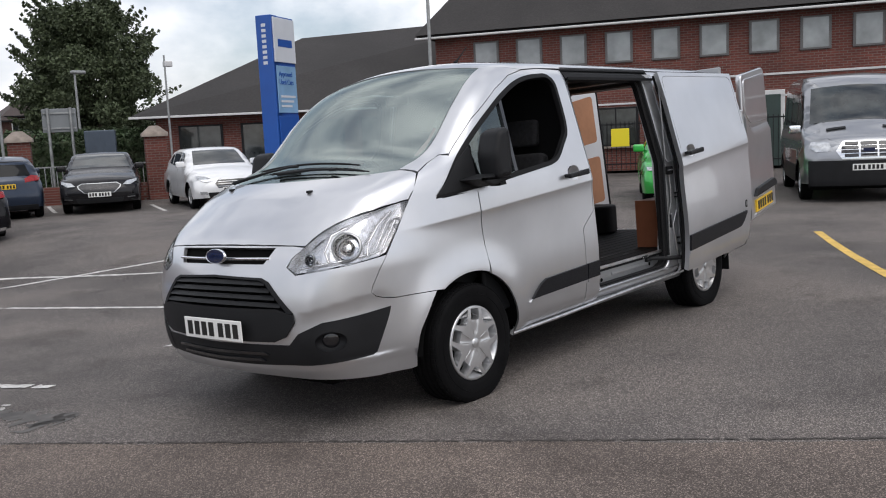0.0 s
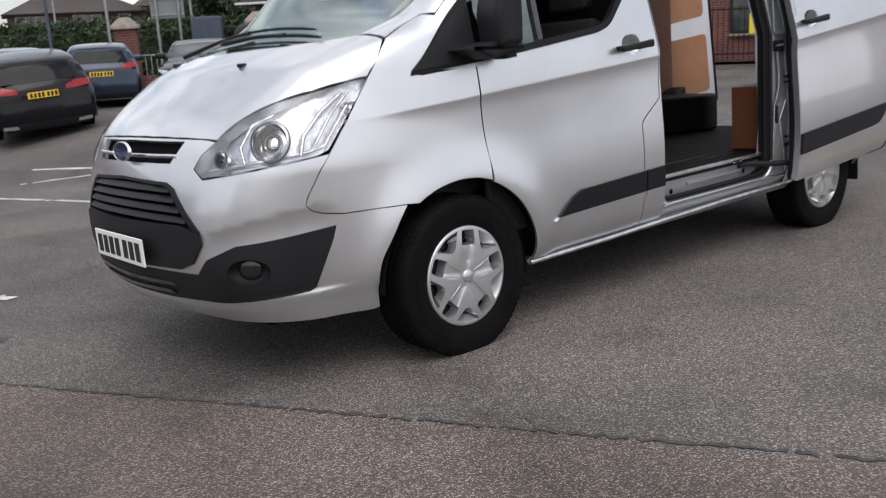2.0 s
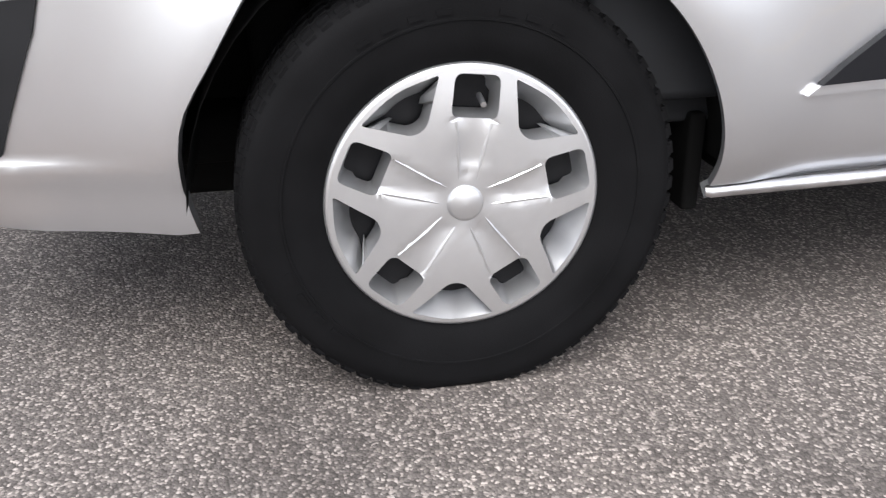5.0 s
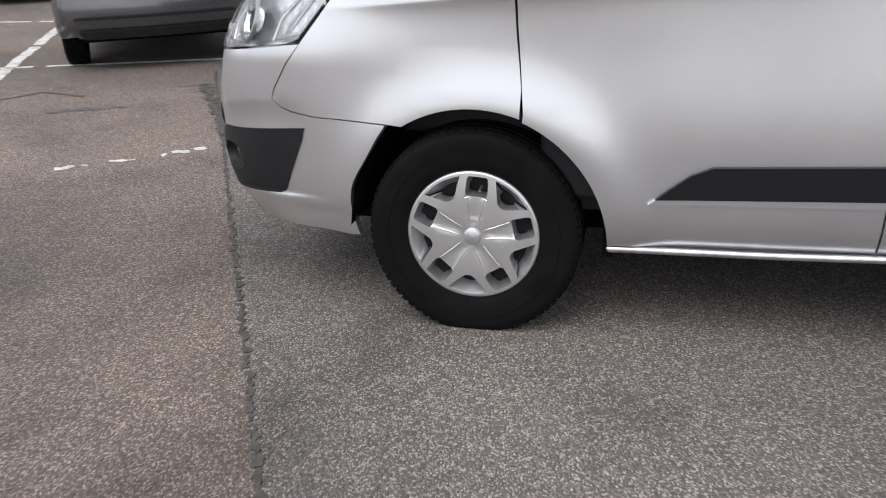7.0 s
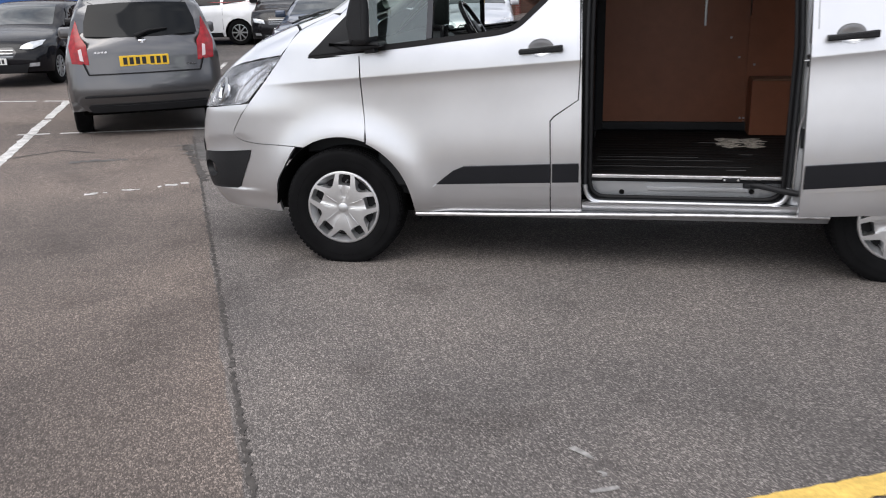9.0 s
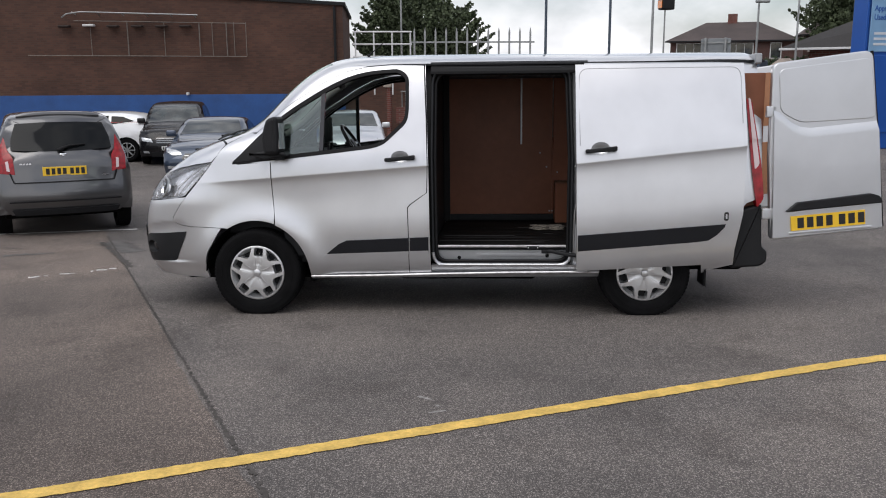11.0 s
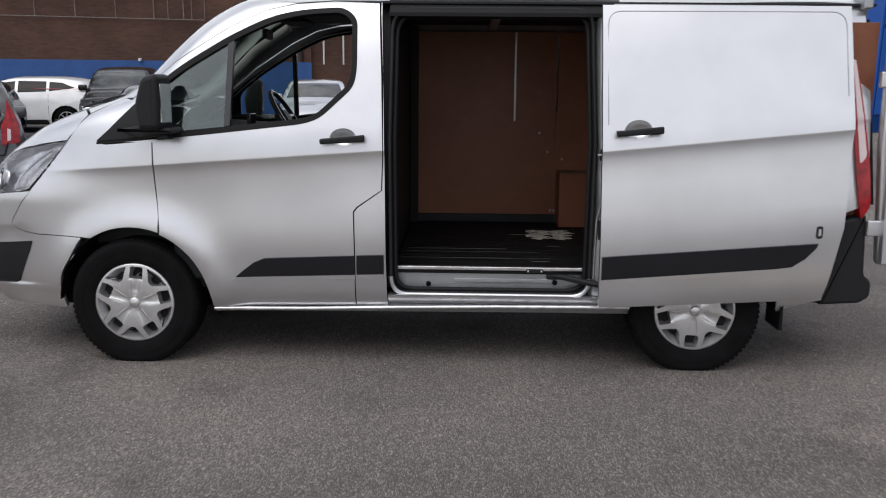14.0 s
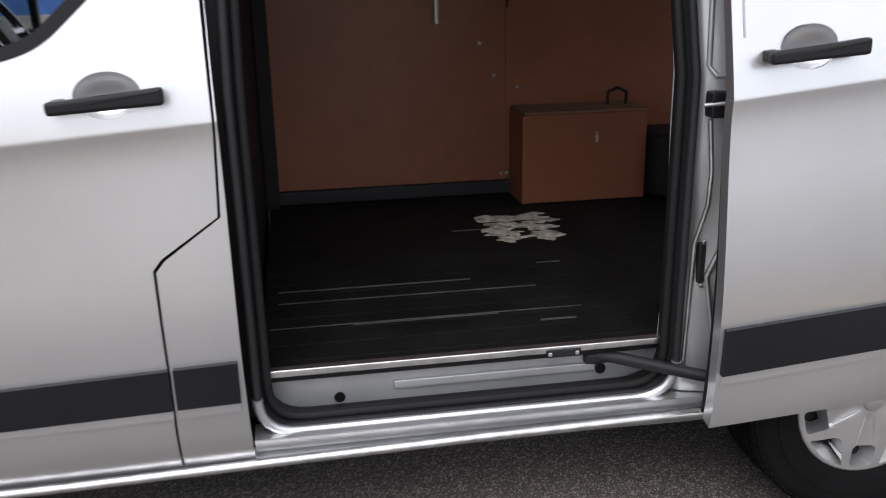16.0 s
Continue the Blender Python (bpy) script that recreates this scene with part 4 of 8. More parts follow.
edge_y = lambda z: -float(half_width(np.array(1.8), np.array(z))) + 0.03
doorway = part("doorway_frame", tube(bmesh.new(), [(x, edge_y(z) + 0.006, z) for x, z in opening + opening[:1]], 0.010, 8, cap=False), M["trim_grey"], van, "dark door frame edge")
foot_run = [(x, z) for x, z in opening if z < 0.53]
foot_run = sorted(foot_run, key=lambda p: p[0])
part("foot_frame", tubed([(x, edge_y(z) + 0.004, z) for x, z in foot_run], 0.0125, 10), M["silver"], doorway, "bright silver foot of the doorway")
inner = [(1.87 + (x - 1.87) * 0.956, 1.127 + (z - 1.127) * 0.965) for x, z in opening]
part("door_seal", tube(bmesh.new(), [(x, edge_y(z) + 0.035, z) for x, z in inner + inner[:1]], 0.012, 8, cap=False), M["seal"], doorway)
bm = bmesh.new()
oa = [bm.verts.new((x, edge_y(z), z)) for x, z in opening]
ob_ = [bm.verts.new((x, edge_y(z) + 0.05, z)) for x, z in inner]
oc = [bm.verts.new((x, edge_y(z) + 0.17 - 0.095 * float(step01(2.2, 2.35, x)), z)) for x, z in inner]
for r0, r1 in ((oa, ob_), (ob_, oc)):
    for i in range(len(r0)):
        bm.faces.new((r0[i], r0[(i + 1) % len(r0)], r1[(i + 1) % len(r0)], r1[i]))
part("doorway_lining", bm, M["seal"], doorway)
panel("upper_track", [(1.338, 1.838), (2.506, 1.838), (2.506, 1.908), (1.338, 1.908)], on_side, M["seal"], van, lift=-0.014, depth=0.05, grid=0.1, grid_v=0.02, label="black upper door track")
part("track_lip", boxed(1.335, 2.50, -0.815, -0.803, 1.82, 1.838), M["seal"], van)
# rear jamb, chamfered towards the slid door
bm = bmesh.new()
cols = []
for u, (x, dy) in enumerate(((2.372, 0.115), (2.392, 0.085), (2.400, 0.045), (2.425, 0.03), (2.445, 0.022), (2.475, 0.010), (2.505, 0.0))):
    col = []
    for k in range(30):
        z = 0.40 + 1.47 * k / 29
        wob = 0.016 * math.exp(-((z - 0.82) / 0.10) ** 2) * (1 if 1 <= u <= 4 else 0)
        y = -float(half_width(np.array(1.8), np.array(z))) + 0.004 + dy
        col.append(bm.verts.new((x + wob - 0.03 * max(0, 0.75 - z) * (u < 4), y + wob * 0.5, z)))
    cols.append(col)
for a, b in zip(cols, cols[1:]):
    for k in range(29):
        bm.faces.new((a[k], a[k + 1], b[k + 1], b[k]))
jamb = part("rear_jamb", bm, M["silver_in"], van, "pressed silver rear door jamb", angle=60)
part("latch", boxed(2.415, 2.47, -0.955, -0.915, 1.105, 1.165, 0.006), M["plastic"], jamb, "black door latch")
part("striker", tubed([(2.40, -0.945, 1.135), (2.45, -0.962, 1.14)], 0.005, 8), M["silver_in"], jamb)
part("jamb_buffer", boxed(2.42, 2.437, -0.935, -0.905, 0.70, 0.80, 0.004), M["plastic"], jamb)
for z in (0.695, 0.805):
    part("jamb_screw", boxed(2.424, 2.434, -0.94, -0.932, z - 0.005, z + 0.005, 0.002), M["steel"], jamb)
for z, w in ((0.96, 0.012), (0.93, 0.010), (0.575, 0.02), (0.62, 0.012)):
    part("jamb_plug", boxed(2.462, 2.485, -0.972, -0.95, z - w / 2, z + w / 2, 0.003), M["plastic"], jamb)
part("jamb_rib", tubed([(2.478, -0.955, 0.42), (2.455, -0.945, 0.62), (2.44, -0.94, 0.72), (2.478, -0.958, 0.83)], 0.008, 8), M["steel"], jamb)
part("jamb_rib", tubed([(2.405, -0.915, 0.46), (2.41, -0.925, 0.80), (2.43, -0.94, 0.90), (2.432, -0.942, 0.98), (2.422, -0.938, 1.10)], 0.006, 8), M["steel"], jamb)
part("jamb_rib", tubed([(2.415, -0.90, 1.86), (2.418, -0.92, 1.22), (2.43, -0.935, 1.20), (2.478, -0.95, 1.20)], 0.007, 8), M["silver_in"], jamb)
# step well
step_well = part("step_tread", boxed(1.36, 2.385, -0.90, -0.79, 0.398, 0.410, 0.003), M["trim_grey"], van, "dark step below the load floor")
part("step_riser", boxed(1.36, 2.385, -0.832, -0.805, 0.412, 0.496, 0.004), M["silver_in"], step_well, "silver step riser")
part("riser_lip", boxed(1.37, 2.38, -0.850, -0.806, 0.498, 0.518, 0.003), M["seal"], step_well)
part("riser_rail", boxed(1.68, 2.20, -0.842, -0.832, 0.448, 0.470, 0.003), M["silver_in"], step_well)
for x in (1.545, 2.215):
    bm = lathe([(0, 0.002), (0.013, 0.002), (0.014, 0.0)], 20)
    bm.transform(Matrix.Translation((x, -0.8335 if x < 2 else -0.8425, 0.436 if x < 2 else 0.452)))
    part("riser_hole", bm, M["dark"], step_well)
part("door_arm", tubed([(2.19, -0.835, 0.492), (2.26, -0.87, 0.488), (2.36, -0.92, 0.475), (2.47, -1.0, 0.47), (2.56, -1.01, 0.475)], [0.012, 0.016, 0.016, 0.015, 0.014], 10), M["plastic"], van, "black lower door arm")
part("arm_roller", boxed(2.17, 2.25, -0.855, -0.815, 0.470, 0.500, 0.008), M["plastic"], van)

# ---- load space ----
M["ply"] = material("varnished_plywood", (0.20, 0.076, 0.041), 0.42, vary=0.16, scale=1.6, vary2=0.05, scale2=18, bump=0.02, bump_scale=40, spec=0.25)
# lighter copy of the ply: daylight on the open rear door put into the colour
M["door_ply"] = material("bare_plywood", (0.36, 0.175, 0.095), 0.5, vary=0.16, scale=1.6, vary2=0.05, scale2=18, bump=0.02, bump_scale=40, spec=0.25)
M["ply_edge"] = material("plywood_edge", (0.15, 0.075, 0.04), 0.7, vary=0.25, scale=20)
M["mat"] = material("ribbed_rubber_mat", (0.0045, 0.0044, 0.0046), 0.65, vary=0.5, scale=6, vary2=0.3, scale2=40, bump=0.12, bump_scale=90, spec=0.16)
M["scuff"] = material("bare_worn_patch", (0.36, 0.33, 0.29), 0.75, vary=0.6, scale=30, vary2=0.4, scale2=90)
floor_mat = part("load_floor", boxed(1.36, 3.80, -0.845, 0.84, 0.500, 0.532, 0.004), M["mat"], van, "black ribbed rubber floor mat")
for k in range(17):
    y = -0.80 + 0.094 * k
    part("mat_rib", boxed(1.37, 3.78, y - 0.010, y + 0.010, 0.531, 0.5345, 0.002, seg=1), M["mat"], floor_mat)
rng = random.Random(4)
# thin pale bars: scuffs, and highlights along the mat's ridges painted in
M["scratch"] = material("pale_scratch", (0.045, 0.044, 0.045), 0.6, vary=0.5, scale=12)
for x0, x1, y in ((1.40, 1.98, -0.31), (1.40, 2.16, -0.41), (1.38, 2.24, -0.60), (1.60, 2.0, -0.61), (2.02, 2.2, 0.22), (2.10, 2.20, -0.68), (2.22, 2.30, -0.20)):
    part("floor_scratch", boxed(x0, x1, y - 0.0025, y + 0.0025, 0.530, 0.5356), M["scratch"], floor_mat)
# worn patch: torn flakes of the pale underlay
for k in range(46):
    cx, cy = rng.uniform(2.17, 2.38), rng.uniform(0.04, 0.40)
    L = rng.uniform(0.02, 0.07) * (1.25 - abs(cy - 0.22) * 2.4)
    pts = []
    for j in range(14):
        a = 2 * math.pi * j / 14
        pts.append((cx + L * math.cos(a) * rng.uniform(0.6, 1.15), cy + rng.uniform(0.012, 0.030) * math.sin(a) * rng.uniform(0.5, 1.2)))
    part("worn_flake", prism(pts, 0.534, 0.5362 + 0.00003 * k, "xy"), M["scuff"], floor_mat, "pale worn patch in the mat" if k == 0 else "")
part("edge_strip", boxed(1.378, 2.372, -0.872, -0.845, 0.520, 0.538, 0.003), M["steel"], floor_mat, "scratched aluminium edge strip")
part("strip_tag", boxed(2.06, 2.15, -0.8755, -0.8725, 0.510, 0.530, 0.003), M["plastic"], floor_mat)
for x in (2.07, 2.14):
    part("strip_screw", boxed(x - 0.005, x + 0.005, -0.878, -0.8752, 0.514, 0.524, 0.002), M["steel"], floor_mat)
part("corner_trim", boxed(1.345, 1.402, 0.70, 0.80, 0.53, 1.87, 0.006), M["seal"], van, "black corner trim")
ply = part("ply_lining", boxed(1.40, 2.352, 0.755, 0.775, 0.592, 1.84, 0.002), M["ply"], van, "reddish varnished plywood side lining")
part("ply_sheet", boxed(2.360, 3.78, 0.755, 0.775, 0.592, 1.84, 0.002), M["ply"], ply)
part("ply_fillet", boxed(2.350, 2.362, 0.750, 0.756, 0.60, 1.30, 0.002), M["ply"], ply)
part("load_rail", boxed(2.057, 2.073, 0.741, 0.756, 1.24, 1.84, 0.003), M["silver_in"], ply, "steel tie rail on the lining")
for x, z in ((2.24, 1.16), (2.30, 1.03), (2.355, 0.62), (2.33, 0.62), (2.40, 0.98)):
    part("ply_screw", boxed(x - 0.007, x + 0.007, 0.748, 0.756, z - 0.007, z + 0.007, 0.003), M["silver_in"], ply)
part("side_kerb", boxed(1.37, 3.78, 0.735, 0.80, 0.533, 0.592, 0.008), M["trim_grey"], van, "dark lower side moulding")
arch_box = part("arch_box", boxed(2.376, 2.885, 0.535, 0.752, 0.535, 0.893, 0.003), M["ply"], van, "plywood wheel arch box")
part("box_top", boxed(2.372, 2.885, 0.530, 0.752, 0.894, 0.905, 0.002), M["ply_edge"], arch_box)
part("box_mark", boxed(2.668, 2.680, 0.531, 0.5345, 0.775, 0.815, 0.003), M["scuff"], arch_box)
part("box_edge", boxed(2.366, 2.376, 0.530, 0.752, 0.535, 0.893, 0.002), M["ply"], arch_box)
part("tie_ring", tubed([(2.76, 0.66, 0.905), (2.76, 0.66, 0.955), (2.80, 0.66, 0.972), (2.84, 0.66, 0.955), (2.84, 0.66, 0.905)], 0.008, 8), M["plastic"], arch_box, "black lashing ring")
part("rear_strip", boxed(3.785, 3.815, -0.62, 0.62, 0.515, 0.5365, 0.003), M["steel"], floor_mat, "aluminium rear edge strip")
near_box = part("arch_box", boxed(2.52, 3.35, -0.84, -0.58, 0.535, 0.905, 0.003), M["ply"], van, "plywood wheel arch box")
part("near_lining", boxed(2.50, 3.78, -0.86, -0.845, 0.592, 1.80, 0.002), M["ply"], van, "plywood side lining")
part("bulkhead", prism([(-0.86, 0.42), (-0.86, 1.28), (-0.78, 1.68), (-0.70, 1.87), (-0.60, 1.91), (0.60, 1.91), (0.70, 1.87), (0.78, 1.68), (0.86, 1.28), (0.86, 0.42)], 1.28, 1.345, "yz", bevel=0.008), M["seal"], van, "dark bulkhead behind the seats")
part("roof_lining", boxed(1.30, 3.80, -0.76, 0.76, 1.885, 1.90, 0.003), M["trim_grey"], van, "dark load space roof")
for x in (1.9, 2.6, 3.3):
    part("roof_bow", boxed(x - 0.03, x + 0.03, -0.74, 0.74, 1.85, 1.885, 0.008), M["silver_in"], van)

# ---- rear end ----
for s in (-1, 1):
    lamp = panel("tail_lamp", rounded([(3.640, 1.72), (3.675, 1.72), (3.715, 1.40), (3.755, 1.16), (3.775, 0.89), (3.73, 0.82), (3.69, 1.06), (3.665, 1.35)], [0.015, 0.015, 0.1, 0.1, 0.03, 0.03, 0.1, 0.1]), on_side, M["red_lens"], van, lift=0.016, depth=0.05, grid=0.03, label="tall red and clear tail lamp")
    clear = panel("clear_section", rounded([(3.662, 1.62), (3.676, 1.62), (3.712, 1.36), (3.742, 1.14), (3.706, 1.10), (3.682, 1.34)], 0.02), on_side, M["white_lens"], lamp, lift=0.019, depth=0.01, grid=0.03)
    if s > 0:
        mirrored(clear).parent = mirrored(lamp)
        bpy.data.objects.remove(clear)
        bpy.data.objects.remove(lamp)
    bm = prism(rounded([(3.565, 0.372), (3.78, 0.385), (3.83, 0.42), (3.83, 0.50), (3.79, 0.53), (3.775, 0.85), (3.66, 0.82), (3.62, 0.80)], 0.02), s * 0.62, s * 0.935, bevel=0.02)
    part("bumper_corner", bm, M["plastic"], van, "black plastic rear bumper corner")
    part("mud_flap", boxed(3.37, 3.385, s * 0.74, s * 0.94, 0.24, 0.40, 0.006), M["seal"], van)
part("rear_bumper", boxed(3.68, 3.83, -0.64, 0.64, 0.37, 0.53, 0.025), M["plastic"], van, "black rear bumper step")
part("rear_frame", boxed(3.72, 3.77, -0.80, 0.80, 1.87, 1.945, 0.01), M["silver_in"], van)


def rear_door(s, label):
    """A rear door swung straight back; s: -1 near side, 1 driver's side."""
    y0, y1 = s * 0.955, s * 0.905
    out = rounded([(3.835, 0.585), (4.62, 0.655), (4.55, 1.30), (4.475, 1.955), (3.80, 1.862), (3.80, 1.2)], [0.04, 0.05, 0, 0.07, 0.05, 0])
    bm = prism(out, y0, y1, bevel=0.012)
    d = part("rear_door", bm, M["silver"], van, label)
    part("door_seal", tube(bmesh.new(), [(4.635, s * 0.91, 0.67), (4.565, s * 0.91, 1.30), (4.485, s * 0.91, 1.95)], 0.011, 8), M["seal"], d)
    for z in (0.78, 1.52):
        part("hinge", boxed(3.77, 3.84, s * 0.955, s * 0.925, z - 0.04, z + 0.04, 0.008), M["silver"], d)
    if s < 0:
        # pressed swage, handle bar and plate
        hi = [(3.815, 1.535), (3.86, 1.515), (3.94, 1.445), (4.0, 1.415), (4.07, 1.405), (4.30, 1.428), (4.525, 1.452)]
        lo = [(3.815, 1.475), (3.86, 1.440), (3.94, 1.372), (4.0, 1.342), (4.07, 1.332), (4.30, 1.357), (4.535, 1.382)]
        foot = [(4.60, 0.672), (3.84, 0.602)]
        bm = bmesh.new()
        a = [bm.verts.new((x, -0.954, z)) for x, z in hi]
        b = [bm.verts.new((x, -0.979, z)) for x, z in lo]
        c = [bm.verts.new((x, -0.979, z)) for x, z in foot]
        e = [bm.verts.new((x, -0.950, z)) for x, z in [(4.605, 0.668), (3.835, 0.598)]]
        for i in range(len(hi) - 1):
            bm.faces.new((a[i], a[i + 1], b[i + 1], b[i]))
        bm.faces.new(b + c)
        bm.faces.new((c[0], e[0], e[1], c[1]))
        bm.faces.new((b[-1], a[-1], e[0], c[0]))
        bm.faces.new((a[0], b[0], c[1], e[1]))
        bmesh.ops.recalc_face_normals(bm, faces=bm.faces)
        part("swage", bm, M["silver"], d, angle=50)
        part("upper_pressing", prism(rounded([(3.86, 1.52), (4.0, 1.44), (4.52, 1.47), (4.46, 1.90), (3.84, 1.82)], 0.05), -0.962, -0.95, bevel=0.005), M["silver"], d)
        part("grip_bar", prism(rounded([(3.915, 0.795), (3.99, 0.865), (4.50, 0.925), (4.56, 0.905), (4.585, 0.855), (4.0, 0.805)], 0.015), -1.008, -0.97, bevel=0.008), M["plastic"], d, "black number plate light bar")
        pl = part("number_plate", prism([(3.965, 0.655), (4.475, 0.698), (4.466, 0.805), (3.956, 0.762)], -0.990, -0.972), M["plate_yellow"], d, "yellow rear number plate")
        for k in range(7):
            x = 4.005 + 0.066 * k + (0.022 if k > 3 else 0)
            z = 0.672 + (x - 3.965) * 0.0843
            part("plate_bar", prism([(x, z), (x + 0.044, z + 0.0037), (x + 0.038, z + 0.079), (x - 0.006, z + 0.075)], -0.993, -0.989), M["ink"], pl, smooth=False)
        part("lower_lip", prism([(3.945, 0.628), (4.52, 0.668), (4.52, 0.690), (3.95, 0.648)], -0.988, -0.96, bevel=0.005), M["silver"], d)
    else:
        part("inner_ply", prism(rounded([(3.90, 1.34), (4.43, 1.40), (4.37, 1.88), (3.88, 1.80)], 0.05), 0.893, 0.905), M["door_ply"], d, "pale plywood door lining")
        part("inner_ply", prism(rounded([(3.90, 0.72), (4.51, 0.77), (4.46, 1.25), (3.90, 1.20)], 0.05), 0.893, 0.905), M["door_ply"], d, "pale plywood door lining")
    return d


hinge_at = Vector((3.80, -0.93, 0.0))
rear_door(-1, "silver rear door swung open with yellow plate").matrix_basis = Matrix.Translation(hinge_at) @ pose(0, 0, 0, 0, 0, 7) @ Matrix.Diagonal((1.09, 1, 1, 1)) @ Matrix.Translation(-hinge_at)
rear_door(1, "silver rear door swung open, ply lined")

# ---- mirrors, wipers, jets, aerial ----
for s in (-1, 1):
    tri = panel("mirror_triangle", rounded([(-0.168, 1.176), (0.14, 1.206), (0.15, 1.43), (0.05, 1.362)], 0.008), on_side, M["plastic"], van, lift=0.008, depth=0.02, grid=0.06, label="black mirror base") if s < 0 else None
    house = bmesh.new()
    pts = rounded([(-0.075, 0.0), (0.032, 0.01), (0.038, 0.14), (0.035, 0.265), (0.012, 0.285), (-0.055, 0.265), (-0.095, 0.14)], 0.03, 5)
    prism(pts, -0.085, 0.085, bevel=0.03, bm=house)
    house.transform(Matrix.Translation((0.215, s * 1.045, 1.235)) @ pose(0, 0, 0, 0, 0, s * 8))
    mir = part("door_mirror", house, M["plastic"], van, "large black door mirror")
    g = boxed(-0.003, 0.003, -0.055, 0.055, 0.045, 0.235, 0.002)
    g.transform(Matrix.Translation((0.2495, s * 1.048, 1.236)) @ pose(0, 0, 0, 0, 0, s * 8))
    part("mirror_glass", g, M["chrome"], mir)
    part("mirror_arm", prism(rounded([(0.12, 1.20), (0.29, 1.23), (0.28, 1.255), (0.15, 1.27), (0.0, 1.245)], 0.012), s * 0.86, s * 1.08, bevel=0.012), M["plastic"], mir)
    part("arm_trim", prism([(0.20, 1.195), (0.26, 1.20), (0.25, 1.225), (0.20, 1.222)], s * 0.98, s * 1.06, bevel=0.006), M["plastic"], mir)


def wiper(pivot, elbow, tip0, tip1):
    p = on_top([pivot, elbow, tip0, tip1])
    w = part("wiper_arm", tubed([p[0] + [0, 0, 0.02], p[0] * 0.4 + p[1] * 0.6 + [0, 0, 0.03], p[1] + [0, 0, 0.025]], [0.012, 0.008, 0.006], 8), M["plastic"], van, "black windscreen wiper")
    line = on_top([(tip0[0] + (tip1[0] - tip0[0]) * i / 10, tip0[1] + (tip1[1] - tip0[1]) * i / 10) for i in range(11)])
    part("wiper_blade", tubed([q + [0, 0, 0.012] for q in line], [0.004] + [0.0065] * 9 + [0.004], 6), M["seal"], w)
    part("blade_clip", tubed([p[1] + [0, 0.03, 0.022], p[1] + [0, -0.03, 0.022]], 0.009, 8), M["plastic"], w)


wiper((-0.41, 0.58), (-0.335, 0.06), (-0.27, 0.47), (-0.30, -0.47))
wiper((-0.43, 0.10), (-0.395, -0.35), (-0.40, 0.20), (-0.36, -0.60))
for x, y in ((-0.505, 0.47), (-0.605, -0.379)):
    p = on_top([(x, y)])[0]
    part("washer_jet", boxed(p[0] - 0.018, p[0] + 0.018, p[1] - 0.011, p[1] + 0.011, p[2] - 0.004, p[2] + 0.012, 0.005), M["plastic"], van, "black washer jet")
p = on_top([(0.80, -0.30)])[0]
part("aerial", tubed([p, p + [0.02, 0, 0.02], p + [0.13, 0.0, 0.11]], [0.016, 0.006, 0.003], 8), M["seal"], van, "short black roof aerial")

# ---- cab ----
dash = part("dashboard", prism([(-0.25, 1.16), (0.05, 1.24), (0.32, 1.22), (0.46, 1.10), (0.44, 0.78), (0.20, 0.62), (-0.25, 0.62)], -0.80, 0.80, bevel=0.03), M["trim_grey"], van, "dark grey dashboard")
part("dash_screen", boxed(0.40, 0.43, -0.05, 0.09, 1.22, 1.30, 0.008), M["gloss_black"], dash)
bm = bmesh.new()
ringp = [(0.185 * math.cos(2 * math.pi * k / 28), 0.185 * math.sin(2 * math.pi * k / 28), 0) for k in range(29)]
tube(bm, ringp, 0.016, 8, cap=False)
wm = Matrix.Translation((0.56, 0.38, 1.27)) @ pose(0, 0, 0, 0, 58, 0)
bm.transform(wm)
wheel_ = part("steering_wheel", bm, M["gloss_black"], van, "black steering wheel")
bm = boxed(-0.05, 0.05, -0.07, 0.07, -0.06, 0.01, 0.015)
bm.transform(wm)
part("wheel_hub", bm, M["plastic"], wheel_)
for a in (90, 210, 330):
    part("wheel_spoke", tubed([wm @ Vector((0, 0, -0.01)), wm @ Vector((0.18 * math.cos(radians(a)), 0.18 * math.sin(radians(a)), 0))], 0.013, 6), M["steel"], wheel_)
for y in (-0.48, -0.08, 0.42):
    sq = part("cab_seat", prism(rounded([(0.62, 0.66), (1.12, 0.62), (1.14, 0.78), (0.62, 0.84)], 0.05), y - 0.21, y + 0.21, bevel=0.03), M["cloth"], van, "black cloth cab seat")
    part("seat_back", prism(rounded([(1.04, 0.72), (1.17, 0.72), (1.255, 1.34), (1.16, 1.36)], 0.04), y - 0.20, y + 0.20, bevel=0.03), M["cloth"], sq)
    part("headrest", prism(rounded([(1.185, 1.40), (1.26, 1.40), (1.27, 1.58), (1.205, 1.58)], 0.03), y - 0.13, y + 0.13, bevel=0.03), M["cloth"], sq)
part("cab_floor", boxed(-0.10, 1.30, -0.84, 0.84, 0.40, 0.46, 0.01), M["trim_grey"], van)
part("front_bulkhead", boxed(-0.30, -0.20, -0.66, 0.66, 0.35, 1.17, 0.02), M["dark"], van)
part("cab_roof", boxed(0.62, 1.30, -0.70, 0.70, 1.885, 1.90, 0.004), M["headliner"], van)
for s in (-1, 1):
    part("inner_door_trim", boxed(0.20, 1.24, s * 0.87 - 0.02, s * 0.87 + 0.02, 0.45, 1.20, 0.02), M["trim_grey"], van)
    part("sun_visor", boxed(0.56, 0.72, s * 0.36 - 0.2, s * 0.36 + 0.2, 1.855, 1.875, 0.008), M["headliner"], van)
